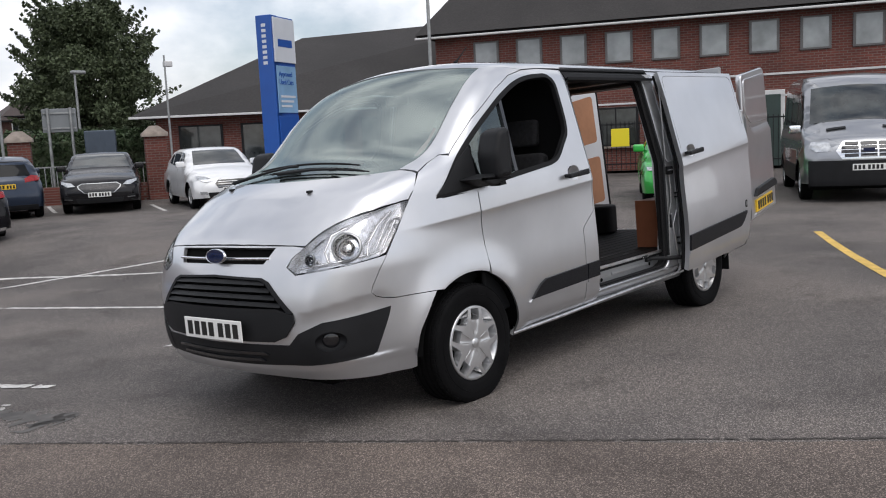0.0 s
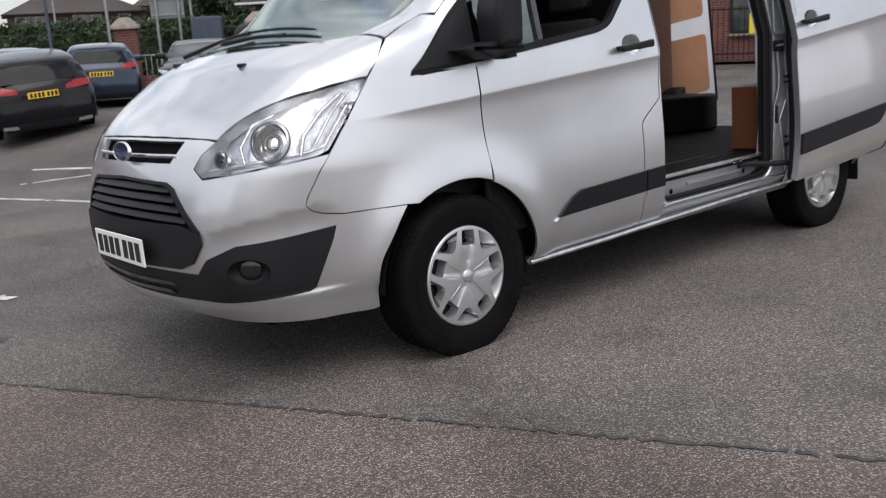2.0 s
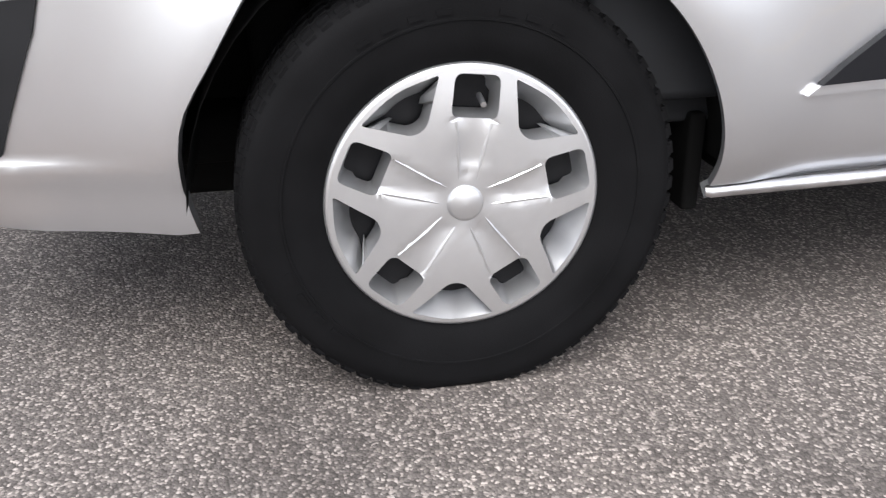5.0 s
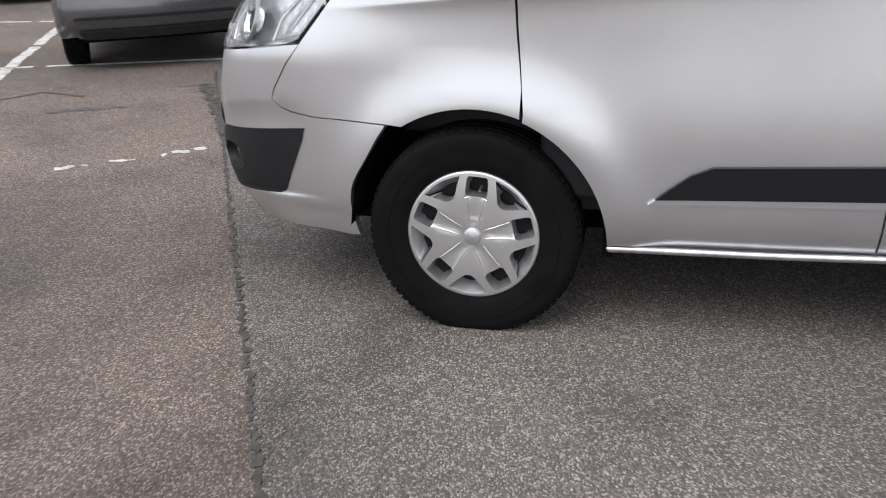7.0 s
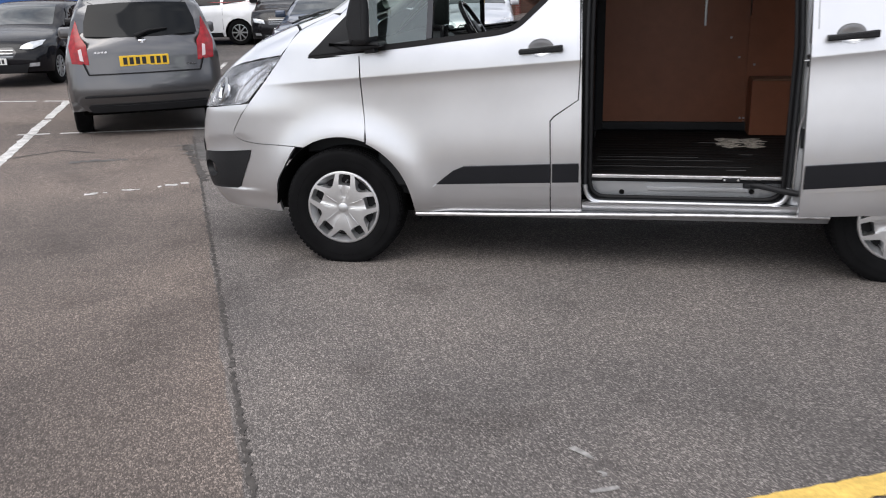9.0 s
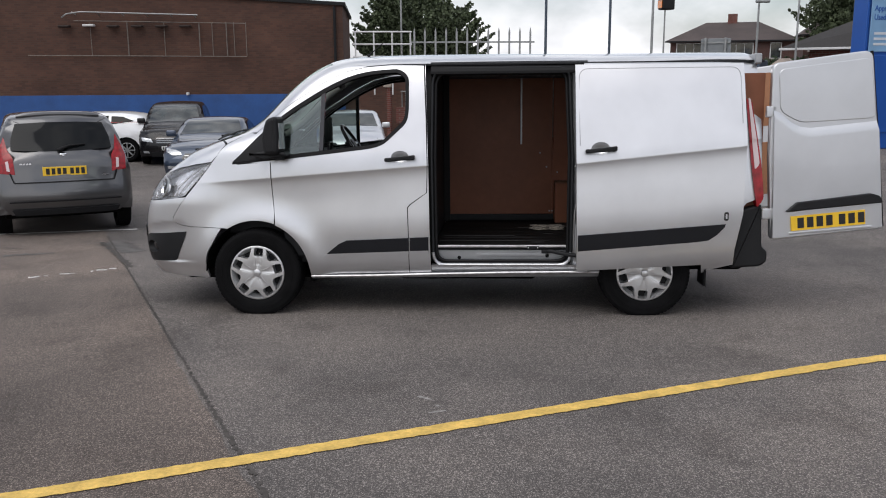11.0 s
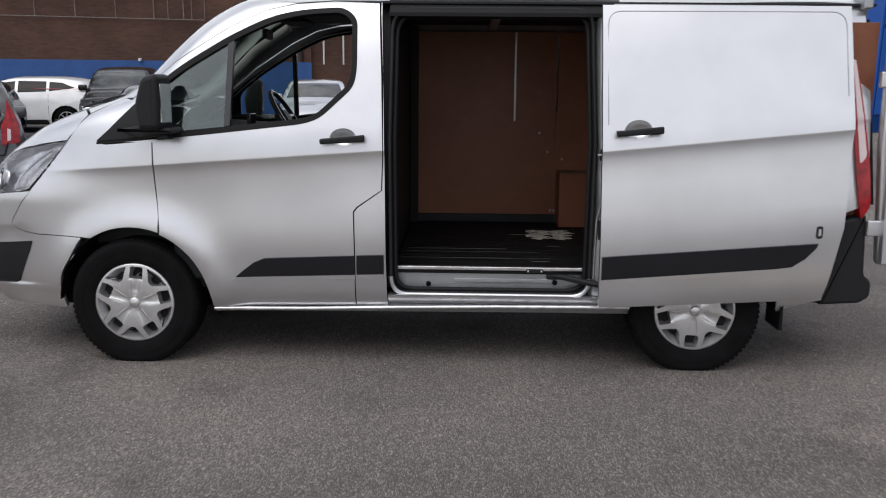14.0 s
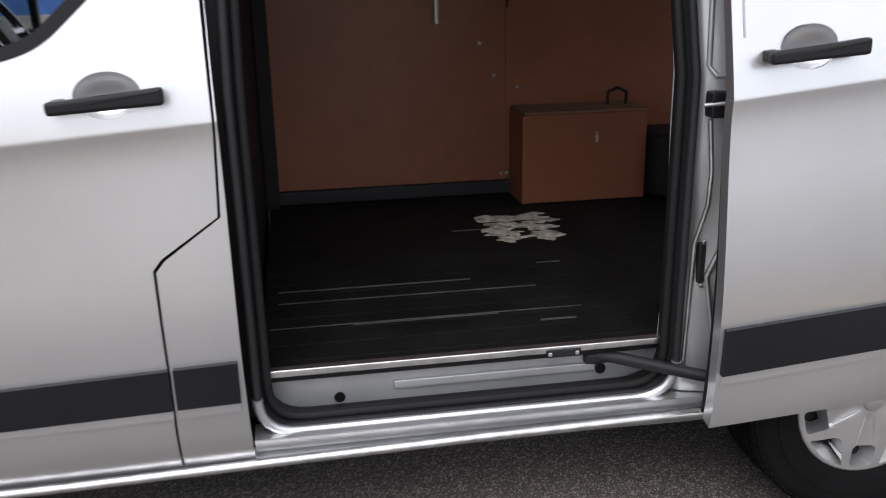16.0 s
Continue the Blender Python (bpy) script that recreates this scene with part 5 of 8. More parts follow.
for s in (-1, 1):
    q_ = on_top([(-0.12, s * 0.70), (0.06, s * 0.69), (0.30, s * 0.665), (0.54, s * 0.63)], -0.045)
    part("pillar_trim", tubed(list(q_), 0.030, 10), M["pillar_trim"], van, "pale inner windscreen pillar")
part("rear_view_mirror", boxed(0.52, 0.545, -0.10, 0.10, 1.74, 1.80, 0.01), M["plastic"], van)

# black moulded cover over the far wheel arch, behind the plywood box
bm = prism(rounded([(2.89, 0.752), (2.89, 0.50), (3.15, 0.40), (3.44, 0.20), (3.62, 0.22), (3.70, 0.752)], [0.0, 0.06, 0.10, 0.06, 0.07, 0.0]), 0.536, 0.80, "xy", bevel=0.025)
part("arch_cover", bm, M["seal"], van, "black moulded wheel arch cover")


# ================= ground =================
def ground_z(x, y):
    """The tarmac falls away behind the van and levels out towards the buildings."""
    s = float(step01(0.5, 6.0, x + 0.25 * (y - 10) + 0.25 * max(0.0, x - 0.5) * float(step01(8, 11, y))))
    fall = 0.0063 * max(-8, min(4, x)) - 0.0468 * max(-9, min(15, y))
    return 0.015 + fall * (1 - s)


def tarmac_material():
    m = bpy.data.materials.new("tarmac")
    m.use_nodes = True
    nt = m.node_tree
    n, l = nt.nodes, nt.links
    b = n["Principled BSDF"]
    b.inputs["Roughness"].default_value = 0.82
    b.inputs["Specular IOR Level"].default_value = 0.35
    tc = n.new("ShaderNodeTexCoord")

    def vor(scale, feature="F1"):
        v = n.new("ShaderNodeTexVoronoi")
        v.inputs["Scale"].default_value = scale
        v.feature = feature
        l.new(tc.outputs["Object"], v.inputs["Vector"])
        return v

    def nz(scale, detail=4, rough=0.55):
        v = n.new("ShaderNodeTexNoise")
        v.inputs["Scale"].default_value, v.inputs["Detail"].default_value, v.inputs["Roughness"].default_value = scale, detail, rough
        l.new(tc.outputs["Object"], v.inputs["Vector"])
        return v

    def ramp(src, stops):
        r = n.new("ShaderNodeValToRGB")
        while len(r.color_ramp.elements) < len(stops):
            r.color_ramp.elements.new(0.5)
        for e, (p, c) in zip(r.color_ramp.elements, stops):
            e.position, e.color = p, (*c, 1)
        l.new(src, r.inputs["Fac"])
        return r

    def mix(kind, fac, a_, b_):
        x = n.new("ShaderNodeMix")
        x.data_type, x.blend_type = "RGBA", kind
        if isinstance(fac, float):
            x.inputs["Factor"].default_value = fac
        else:
            l.new(fac, x.inputs["Factor"])
        l.new(a_, x.inputs["A"])
        l.new(b_, x.inputs["B"])
        return x.outputs["Result"]
    v1 = vor(205)
    sep = n.new("ShaderNodeSeparateColor")
    l.new(v1.outputs["Color"], sep.inputs["Color"])
    stones = ramp(sep.outputs["Red"], [(0.0, (0.075, 0.071, 0.069)), (0.45, (0.115, 0.109, 0.106)), (0.72, (0.165, 0.157, 0.152)), (0.86, (0.27, 0.256, 0.246)), (1.0, (0.42, 0.402, 0.387))])
    edge = ramp(v1.outputs["Distance"], [(0.0, (1, 1, 1)), (0.55, (0.9, 0.9, 0.9)), (0.85, (0.45, 0.45, 0.45))])
    col = mix("MULTIPLY", 0.8, stones.outputs["Color"], edge.outputs["Color"])
    big = ramp(nz(0.35, 5, 0.6).outputs["Fac"], [(0.34, (0.56, 0.535, 0.53)), (0.5, (0.90, 0.85, 0.825)), (0.66, (1.24, 1.15, 1.085))])
    col = mix("MULTIPLY", 1.0, col, big.outputs["Color"])
    stain = ramp(nz(1.3, 6, 0.65).outputs["Fac"], [(0.30, (0.62, 0.60, 0.59)), (0.46, (1.0, 1.0, 1.0)), (1.0, (1.0, 1.0, 1.0))])
    col = mix("MULTIPLY", 0.8, col, stain.outputs["Color"])
    # the older, browner surface beyond the joint that runs past the van's nose
    xyz = n.new("ShaderNodeSeparateXYZ")
    l.new(tc.outputs["Object"], xyz.inputs["Vector"])
    ma = n.new("ShaderNodeMath")
    ma.operation = "MULTIPLY_ADD"
    l.new(xyz.outputs["Y"], ma.inputs[0])
    ma.inputs[1].default_value = 0.52
    l.new(xyz.outputs["X"], ma.inputs[2])
    wob = n.new("ShaderNodeMath")
    wob.operation = "MULTIPLY_ADD"
    l.new(nz(1.5).outputs["Fac"], wob.inputs[0])
    wob.inputs[1].default_value = 0.12
    l.new(ma.outputs["Value"], wob.inputs[2])
    old = ramp(wob.outputs["Value"], [(0.0, (1, 1, 1)), (0.01, (0, 0, 0))])
    sh = n.new("ShaderNodeMath")
    sh.operation = "ADD"
    l.new(wob.outputs["Value"], sh.inputs[0])
    sh.inputs[1].default_value = 1.28
    l.new(sh.outputs["Value"], old.inputs["Fac"])
    brown = n.new("ShaderNodeMix")
    brown.data_type, brown.blend_type = "RGBA", "MULTIPLY"
    brown.inputs["B"].default_value = (1.08, 0.985, 0.915, 1)
    l.new(old.outputs["Color"], brown.inputs["Factor"])
    l.new(col, brown.inputs["A"])
    l.new(brown.outputs["Result"], b.inputs["Base Color"])
    bp = n.new("ShaderNodeBump")
    bp.inputs["Strength"].default_value = 0.4
    bp.inputs["Distance"].default_value = 0.006
    bp.invert = True
    l.new(v1.outputs["Distance"], bp.inputs["Height"])
    l.new(bp.outputs["Normal"], b.inputs["Normal"])
    return m


M["tarmac"] = tarmac_material()
bm = bmesh.new()
xs = sorted(set([-600, -200, -80, -40] + [-24 + 0.8 * i for i in range(76)] + [60, 90, 200, 600]))
grid = [[bm.verts.new((x, y, ground_z(x, y))) for x in xs] for y in xs]
for j in range(len(xs) - 1):
    for i in range(len(xs) - 1):
        bm.faces.new((grid[j][i], grid[j][i + 1], grid[j + 1][i + 1], grid[j + 1][i]))
ground = part("ground", bm, M["tarmac"])
tagged(ground, "worn grey speckled tarmac of a car park", "tarmac", kind="structure")

M["white_line"] = material("worn_white_line", (0.55, 0.54, 0.52), 0.8, vary=0.3, scale=9, vary2=0.2, scale2=60, bump=0.4, bump_scale=150)
M["yellow_line"] = material("worn_yellow_line", (0.66, 0.44, 0.11), 0.8, vary=0.22, scale=9, vary2=0.15, scale2=60, bump=0.4, bump_scale=150)
M["joint"] = material("dark_joint", (0.060, 0.053, 0.048), 0.9, vary=0.4, scale=20)
M["scuffed"] = material("pale_scuff", (0.25, 0.24, 0.23), 0.85, vary=0.4, scale=40)
M["stain"] = material("oil_stain", (0.085, 0.079, 0.074), 0.7, vary=0.4, scale=8)


def van_ground(x, y):
    """A ground place given in the van's frame, in the world."""
    cx = max(-3.7, min(1.8, x))
    cy = -4.1 - 2.9 * (cx + 3.7) / 5.5
    p = TILT @ Vector((cx + 0.9865 * (x - cx), cy + 0.9865 * (y - cy), 0.015))
    return p.x, p.y


def stripe(name, a, b, width, mat, lift=0.003, seed=1, rough=0.0, gaps=0.0, step=0.12, fixed=True):
    """A painted line or a joint that follows the ground between two places."""
    rnd = random.Random(seed)
    a, b = Vector(a), Vector(b)
    n = max(2, int((b - a).length / step))
    d = (b - a).normalized()
    s = Vector((-d.y, d.x))
    bm = bmesh.new()
    rows = []
    for i in range(n + 1):
        p = a + (b - a) * i / n
        w0, w1 = width / 2 * (1 + rnd.uniform(-rough, rough)), width / 2 * (1 + rnd.uniform(-rough, rough))
        off = s * rnd.uniform(-rough, rough) * width * 0.3
        pair = []
        for q in (p + off - s * w0, p + off + s * w1):
            pair.append(bm.verts.new((q.x, q.y, ground_at(q.x, q.y) + lift)))
        rows.append(pair)
    for r0, r1 in zip(rows, rows[1:]):
        if rnd.random() >= gaps:
            bm.faces.new((r0[0], r1[0], r1[1], r0[1]))
    ob = part(name, bm, mat, smooth=False)
    return ob


def ground_at(x, y):
    """The height of the ground's own faces."""
    bx = [v for v in (max([u for u in xs if u <= x]), min([u for u in xs if u > x]))]
    by = [v for v in (max([u for u in xs if u <= y]), min([u for u in xs if u > y]))]
    tx, ty = (x - bx[0]) / (bx[1] - bx[0]), (y - by[0]) / (by[1] - by[0])
    z00, z10, z01, z11 = (ground_z(a_, b_) for b_ in by for a_ in bx)
    return z00 * (1 - tx) * (1 - ty) + z10 * tx * (1 - ty) + z01 * (1 - tx) * ty + z11 * tx * ty


def marking(name, a, b, width, mat, label, category, **k):
    return tagged(stripe(name, van_ground(*a), van_ground(*b), width, mat, **k), label, category, kind="structure")


def bay_line(a, b, width, seed, **k):
    """A white bay line between two places given in the world."""
    return tagged(stripe("white_line", a, b, width, M["white_line"], seed=seed, **{"rough": 0.2, "gaps": 0.01, "lift": 0.006, "step": 0.08, **k}), "worn white bay line", "road marking", kind="structure")


marking("yellow_line", (-2.2, -5.28), (8.4, 0.08), 0.105, M["yellow_line"], "worn yellow line painted on the tarmac", "road marking", rough=0.09, lift=0.005, seed=3, step=0.03, gaps=0.0)
marking("joint", (-3.11, 3.5), (1.64, -5.6), 0.019, M["joint"], "dark joint between two tarmac surfaces", "joint", rough=1.0, lift=0.0035, seed=5, step=0.02, gaps=0.10)
bay_line((-0.35, 10.3), (1.60, 3.64), 0.085, 6)
bay_line((0.9, 9.48), (3.9, 7.86), 0.095, 7, gaps=0.02)
bay_line((1.45, 10.85), (3.05, 6.85), 0.085, 8, gaps=0.04, rough=0.3)
bay_line((6.45, 18.1), (7.6, 21.0), 0.10, 14)
bay_line((7.75, 15.1), (8.9, 17.7), 0.10, 15)
tagged(stripe("joint", (-2.93, 2.84), (-1.85, 1.10), 0.06, M["joint"], seed=16, rough=0.8, lift=0.0045, step=0.03, gaps=0.04), "dark ragged edge of worn tarmac", "joint", kind="structure")
bay_line((-1.95, 4.5), (-1.045, 2.03), 0.085, 9, step=0.05, rough=0.3, gaps=0.03)
marking("white_line", (-3.9, 1.0), (-6.9, 6.9), 0.11, M["white_line"], "worn white bay line", "road marking", rough=0.2, gaps=0.03, seed=10)
marking("white_line", (-8.0, 2.65), (-3.0, 4.2), 0.08, M["white_line"], "worn white bay line", "road marking", rough=0.2, gaps=0.04, seed=11)
marking("white_line", (-9.6, 6.5), (-6.7, 6.75), 0.09, M["white_line"], "worn white bay line", "road marking", rough=0.2, gaps=0.04, seed=12)
marking("white_line", (-6.4, 11.0), (-7.6, 14.2), 0.09, M["white_line"], "worn white bay line", "road marking", rough=0.2, gaps=0.04, seed=13)
for k, (a_, b_) in enumerate((((-2.62, 0.60), (-2.45, 0.72)), ((-2.40, 0.78), (-2.24, 0.86)), ((-2.20, 0.93), (-1.98, 1.12)), ((0.12, 2.62), (0.32, 2.78)), ((-1.55, 1.9), (-1.4, 2.0)))):
    marking("paint_scrap", a_, b_, 0.045, M["white_line"], "scrap of worn white paint", "road marking", rough=1.0, seed=20 + k, step=0.03, gaps=0.35)
for k, (a_, b_, w) in enumerate((((1.40, -2.86), (1.47, -2.93), 0.022), ((1.47, -3.13), (1.56, -3.09), 0.018), ((1.5, -3.0), (1.52, -3.03), 0.018), ((-2.2, 2.2), (-2.9, 3.0), 0.28), ((-1.7, 1.2), (-1.3, 1.3), 0.12), ((-1.75, 2.55), (-1.45, 1.15), 0.20), ((-3.6, 1.9), (-3.1, 2.1), 0.10))):
    marking("stain", a_, b_, w, M["scuffed"] if k < 3 else M["stain"], "small pale scuff" if k < 3 else "dark damp stain", "stain", rough=0.7, seed=40 + k, step=0.04)
for a_, b_ in (((-4.36, 2.03), (-4.08, 2.53)), ((-4.08, 2.53), (-3.63, 2.39))):
    marking("joint", a_, b_, 0.035, M["joint"], "dark edge of a tarmac repair", "joint", rough=0.6, seed=51, lift=0.003, step=0.05)
tw = tubed([TILT @ Vector(p) for p in ((2.16, -2.33, 0.008), (2.19, -2.355, 0.012), (2.22, -2.37, 0.008))], [0.004, 0.006, 0.003], 6)
tagged(part("twig", tw, M["joint"]), "small dark twig lying on the tarmac", "twig")


# ================= parked vehicles =================
M["car_glass"] = material("tinted_car_glass", (0.007, 0.008, 0.009), 0.06, spec=0.2)
# pale blotches in the base colour stand in for cloud reflections on glass
M["car_glass_pale"] = material("reflecting_windscreen", (0.030, 0.036, 0.036), 0.06, coat=0.4, spec=0.7, vary=0.6, scale=2.2)
M["alloy"] = material("alloy_wheel", (0.50, 0.51, 0.52), 0.3, 0.8)
M["lamp_clear"] = material("headlamp_clear", (0.50, 0.52, 0.54), 0.12, 0.5, coat=1.0, vary=0.4, scale=14)
M["grille_mesh"] = material("dark_grille_mesh", (0.05, 0.05, 0.052), 0.35, 0.6, vary=0.6, scale=60)
CAR_PAINT = {
    "grey": paint("gunmetal_paint", (0.115, 0.115, 0.12), 0.8, 0.28),
    "charcoal": paint("charcoal_paint", (0.012, 0.0115, 0.013), 0.1, 0.22, 0.3, 0.25),
    "black": paint("black_paint", (0.006, 0.006, 0.008), 0.0, 0.22, 0.25, 0.2),
    "white": paint("white_paint", (0.80, 0.81, 0.82), 0.0, 0.35),
    "blue": paint("deep_blue_paint", (0.014, 0.026, 0.052), 0.4, 0.28, 0.6),
    "pale_blue": paint("steel_blue_paint", (0.028, 0.045, 0.080), 0.5, 0.3),
    "green": paint("bright_green_paint", (0.03, 0.42, 0.06), 0.2, 0.3),
    "silver": M["silver"],
    "mid_silver": paint("mid_silver_paint", (0.33, 0.34, 0.36), 0.8, 0.32),
}
WHEEL_MESH = {}


def wheel_meshes(r, spokes):
    if (r, spokes) in WHEEL_MESH:
        return WHEEL_MESH[(r, spokes)]
    k = r / 0.32
    prof = [(0.205, 0.06), (0.215, 0.088), (0.25, 0.1), (0.295, 0.096), (0.318, 0.078), (0.32, 0.06), (0.32, -0.06), (0.31, -0.09), (0.21, -0.09)]
    made = []
    for bm, mat, nm in ((lathe([(a * k, h * k) for a, h in prof], 40), M["tyre"], "tyre"),):
        ob = part(nm, bm, mat)
        made.append(ob.data)
        bpy.data.objects.remove(ob)
    bm = lathe([(0.207 * k, 0.085 * k), (0.197 * k, 0.088 * k), (0.19 * k, 0.06 * k)], 40)
    for s in range(spokes):
        m = Matrix.Rotation(2 * math.pi * s / spokes, 4, "Y")
        box(bm, 0.02 * k, 0.195 * k, -0.085 * k, -0.06 * k, -0.016 * k, 0.016 * k, 0.004, m, 1)
    lathe([(0, 0.088 * k), (0.04 * k, 0.086 * k), (0.045 * k, 0.06 * k)], 20, bm)
    ob = part("alloy_rim", bm, M["alloy"])
    made.append(ob.data)
    bpy.data.objects.remove(ob)
    ob = part("brake_disc", lathe([(0, 0.04 * k), (0.19 * k, 0.04 * k), (0.2 * k, 0.02 * k)], 24), M["dark"])
    made.append(ob.data)
    bpy.data.objects.remove(ob)
    WHEEL_MESH[(r, spokes)] = made
    return made


def make_car(name, label, category, place, heading, s, group=""):
    """A parked vehicle: skin panels cut from one smooth form. Its own frame: nose at x = 0, tail at x = L.
    heading: the way from nose to tail, in degrees."""
    hx, hy = math.cos(radians(heading)), math.sin(radians(heading))
    spot = [(place[0] + hx * u - hy * v, place[1] + hy * u + hx * v) for u, v in ((s["wheels"][0], 0), (s["wheels"][1], 0), (s["wheels"][1], 0.7), (s["wheels"][1], -0.7))]
    p0, p1, p2, p3 = (Vector((x, y, ground_z(x, y))) for x, y in spot)
    ex = (p1 - p0).normalized()
    ey = (p2 - p3)
    ey.z *= 0.4
    ey = (ey - ex * ey.dot(ex)).normalized()
    turn = Matrix((ex, ey, ex.cross(ey))).transposed()
    car = thing(name, label, category, Matrix.Translation(p0 - ex * s["wheels"][0]) @ turn.to_4x4(), group)
    L, W, H, belt = s["L"], s["W"], s["H"], s["belt"]
    body = CAR_PAINT[s["paint"]]
    top = fine(np.array([p[0] for p in s["top"]]), np.array([p[1] for p in s["top"]]))
    hw = W / 2
    zs_, ws_ = fine(np.array([0.12, 0.3, 0.45, belt - 0.18, belt, H, H + 0.3]), np.array([hw - 0.08, hw - 0.015, hw, hw, hw - 0.045, hw - s.get("tumble", 0.24), hw - s.get("tumble", 0.24) - 0.15]))
    nose_bow, tail_bow = s.get("nose_bow", 0.22), s.get("tail_bow", 0.14)
    nz = fine(np.array([0.1, 0.3, 0.5, 0.7, 1.0, 1.4]), np.array(s.get("nose", [0.10, 0.02, 0.0, 0.03, 0.12, 0.2])))
    tz = fine(np.array([0.1, 0.3, 0.5, 0.75, 1.0, 1.5, 2.4]), np.array(s.get("tail", [0.10, 0.03, 0.0, 0.03, 0.05, 0.16, 0.4])))

    def form(x, y, z):
        x, y, z = np.broadcast_arrays(np.asarray(x, float), np.asarray(y, float), np.asarray(z, float))
        ay = np.abs(y)
        w = np.interp(z, zs_, ws_) - 0.06 * np.clip(0.9 - x, 0, None) ** 2 - 0.05 * np.clip(x - L + 0.9, 0, None) ** 2
        for wx in s["wheels"]:
            w = w + 0.02 * np.exp(-((np.hypot(x - wx, z - s["r"]) - s["r"] - 0.05) / 0.07) ** 2)
        sd = ay - w
        bow = 0.16 * ay ** 2 * np.where(x < L * 0.55, 1, -1) * step01(0.1, 0.8, np.abs(x - L * 0.55))
        tp = z - np.interp(x - bow, *top) + 0.06 * (ay / hw) ** 2
        sl = (np.interp(x + 0.04, *top) - np.interp(x - 0.04, *top)) / 0.08
        tp = tp / np.sqrt(1 + sl ** 2)
        fr = np.interp(z, *nz) + nose_bow * ay ** 2 - x
        rr = x - L + np.interp(z, *tz) + tail_bow * ay ** 2
        f = smax(sd, tp, 0.10)
        f = smax(f, fr, 0.16)
        f = smax(f, rr, 0.12)
        return smax(f, s.get("low", 0.25) - 0.05 - z, 0.04)

    def shot(o, d, far):
        return root(np.asarray(o, float), np.asarray(d, float), far, form)

    def side(uv):
        uv = np.asarray(uv, float)
        return shot(np.stack([uv[:, 0], 0 * uv[:, 0], uv[:, 1]], 1), np.tile([0.0, -1.0, 0.0], (len(uv), 1)), 1.5)

    def up(uv):
        uv = np.asarray(uv, float)
        return shot(np.stack([uv[:, 0], uv[:, 1], 0 * uv[:, 0] + 0.5], 1), np.tile([0.0, 0.0, 1.0], (len(uv), 1)), 3.0)

    def front(uv):
        uv = np.asarray(uv, float)
        return shot(np.stack([0 * uv[:, 0] + L * 0.4, uv[:, 0], uv[:, 1]], 1), np.tile([-1.0, 0.0, 0.0], (len(uv), 1)), L)

    def rear(uv):
        uv = np.asarray(uv, float)
        return shot(np.stack([0 * uv[:, 0] + L * 0.6, uv[:, 0], uv[:, 1]], 1), np.tile([1.0, 0.0, 0.0], (len(uv), 1)), L)

    def normals(p):
        return skin_normals(p, form)

    def sheet(nm, uv, onto, mat, parent=car, lift=0.0, depth=0.0, grid=0.12, lab="", extra=()):
        return panel(nm, uv, onto, mat, parent, lift=lift, depth=depth, grid=grid, normals_of=normals, label=lab, extra=extra)

    def flip(ob):
        return mirrored(ob)
    r, (w0, w1) = s["r"], s["wheels"]
    ra = r + 0.045
    e0, e1 = 0.10, L - 0.10
    tops = [(x, float(np.interp(x, *top)) - 0.06) for x in np.linspace(e0 + 0.02, e1 - 0.02, 70)]
    low_z = s.get("low", 0.25)
    a0 = math.degrees(math.asin((low_z - r) / ra))
    outline = [(e0, low_z + 0.02), (w0 - ra, low_z)] + arc(w0, r, ra, 180 - a0, a0, 10) + arc(w1, r, ra, 180 - a0, a0, 10) + [(e1, low_z + 0.04)] + [(x, max(z, 0.4)) for x, z in tops[::-1]]
    sd = sheet("side_panel", outline, side, body, grid=0.14)
    flip(sd)
    edge = [tuple(p[:2]) for p in side(tops)]
    sheet("bonnet_and_roof", edge + [(x, -y) for x, y in edge[::-1]], up, body, grid=0.08, extra=[((x, 0), (1, 0)) for x in np.concatenate([np.arange(0.1, 0.35, 0.025), np.arange(L - 0.7, L - 0.1, 0.025)])])
    # ends
    for nm, onto, x_e in (("nose_panel", front, e0 + 0.02), ("tail_panel", rear, e1 - 0.02)):
        zt = float(np.interp(x_e, *top)) - 0.06
        col = [(float(side([(x_e, z)])[0][1]), z) for z in np.linspace(low_z + 0.02, zt, 9)]
        crown = [(y, float(up([(x_e, y)])[0][2])) for y in np.linspace(col[-1][0] * 0.9, -col[-1][0] * 0.9, 7)]
        sheet(nm, col + crown + [(-y, z) for y, z in col[::-1]], onto, body, grid=0.07)
    # glass
    for poly in s["side_glass"]:
        g = sheet("side_window", poly, side, M["car_glass"], lift=0.004, grid=0.15)
        flip(g)
    x0, x1, y0, y1 = s["screen"]
    scr_ = [(x0 + 0.10, -y0), (x0 + 0.02, -y0 * 0.5), (x0, 0), (x0 + 0.02, y0 * 0.5), (x0 + 0.10, y0), (x1 + 0.06, y1), (x1, y1 * 0.5), (x1 - 0.01, 0), (x1, -y1 * 0.5), (x1 + 0.06, -y1)]
    sheet("windscreen", scr_, up, M["car_glass_pale"] if s.get("pale") else M["car_glass"], lift=0.004)
    if "rear_glass" in s:
        sheet("rear_window", s["rear_glass"], rear, M["car_glass"], lift=0.005)
    # lower trim, lamps, grille, plates
    for n_p, (nm, end, poly, mat) in enumerate(s.get("patches", ())):
        onto = {"front": front, "rear": rear, "side": side, "top": up}[end]
        ob = sheet(nm, poly, onto, M[mat] if mat in M else CAR_PAINT[mat], lift=(0.008 if end != "side" else 0.006) + 0.003 * n_p, depth=0.01, grid=0.10)
        if end == "side" or min(p[0] for p in poly) > 0.0 or max(p[0] for p in poly) < 0.0:
            flip(ob)
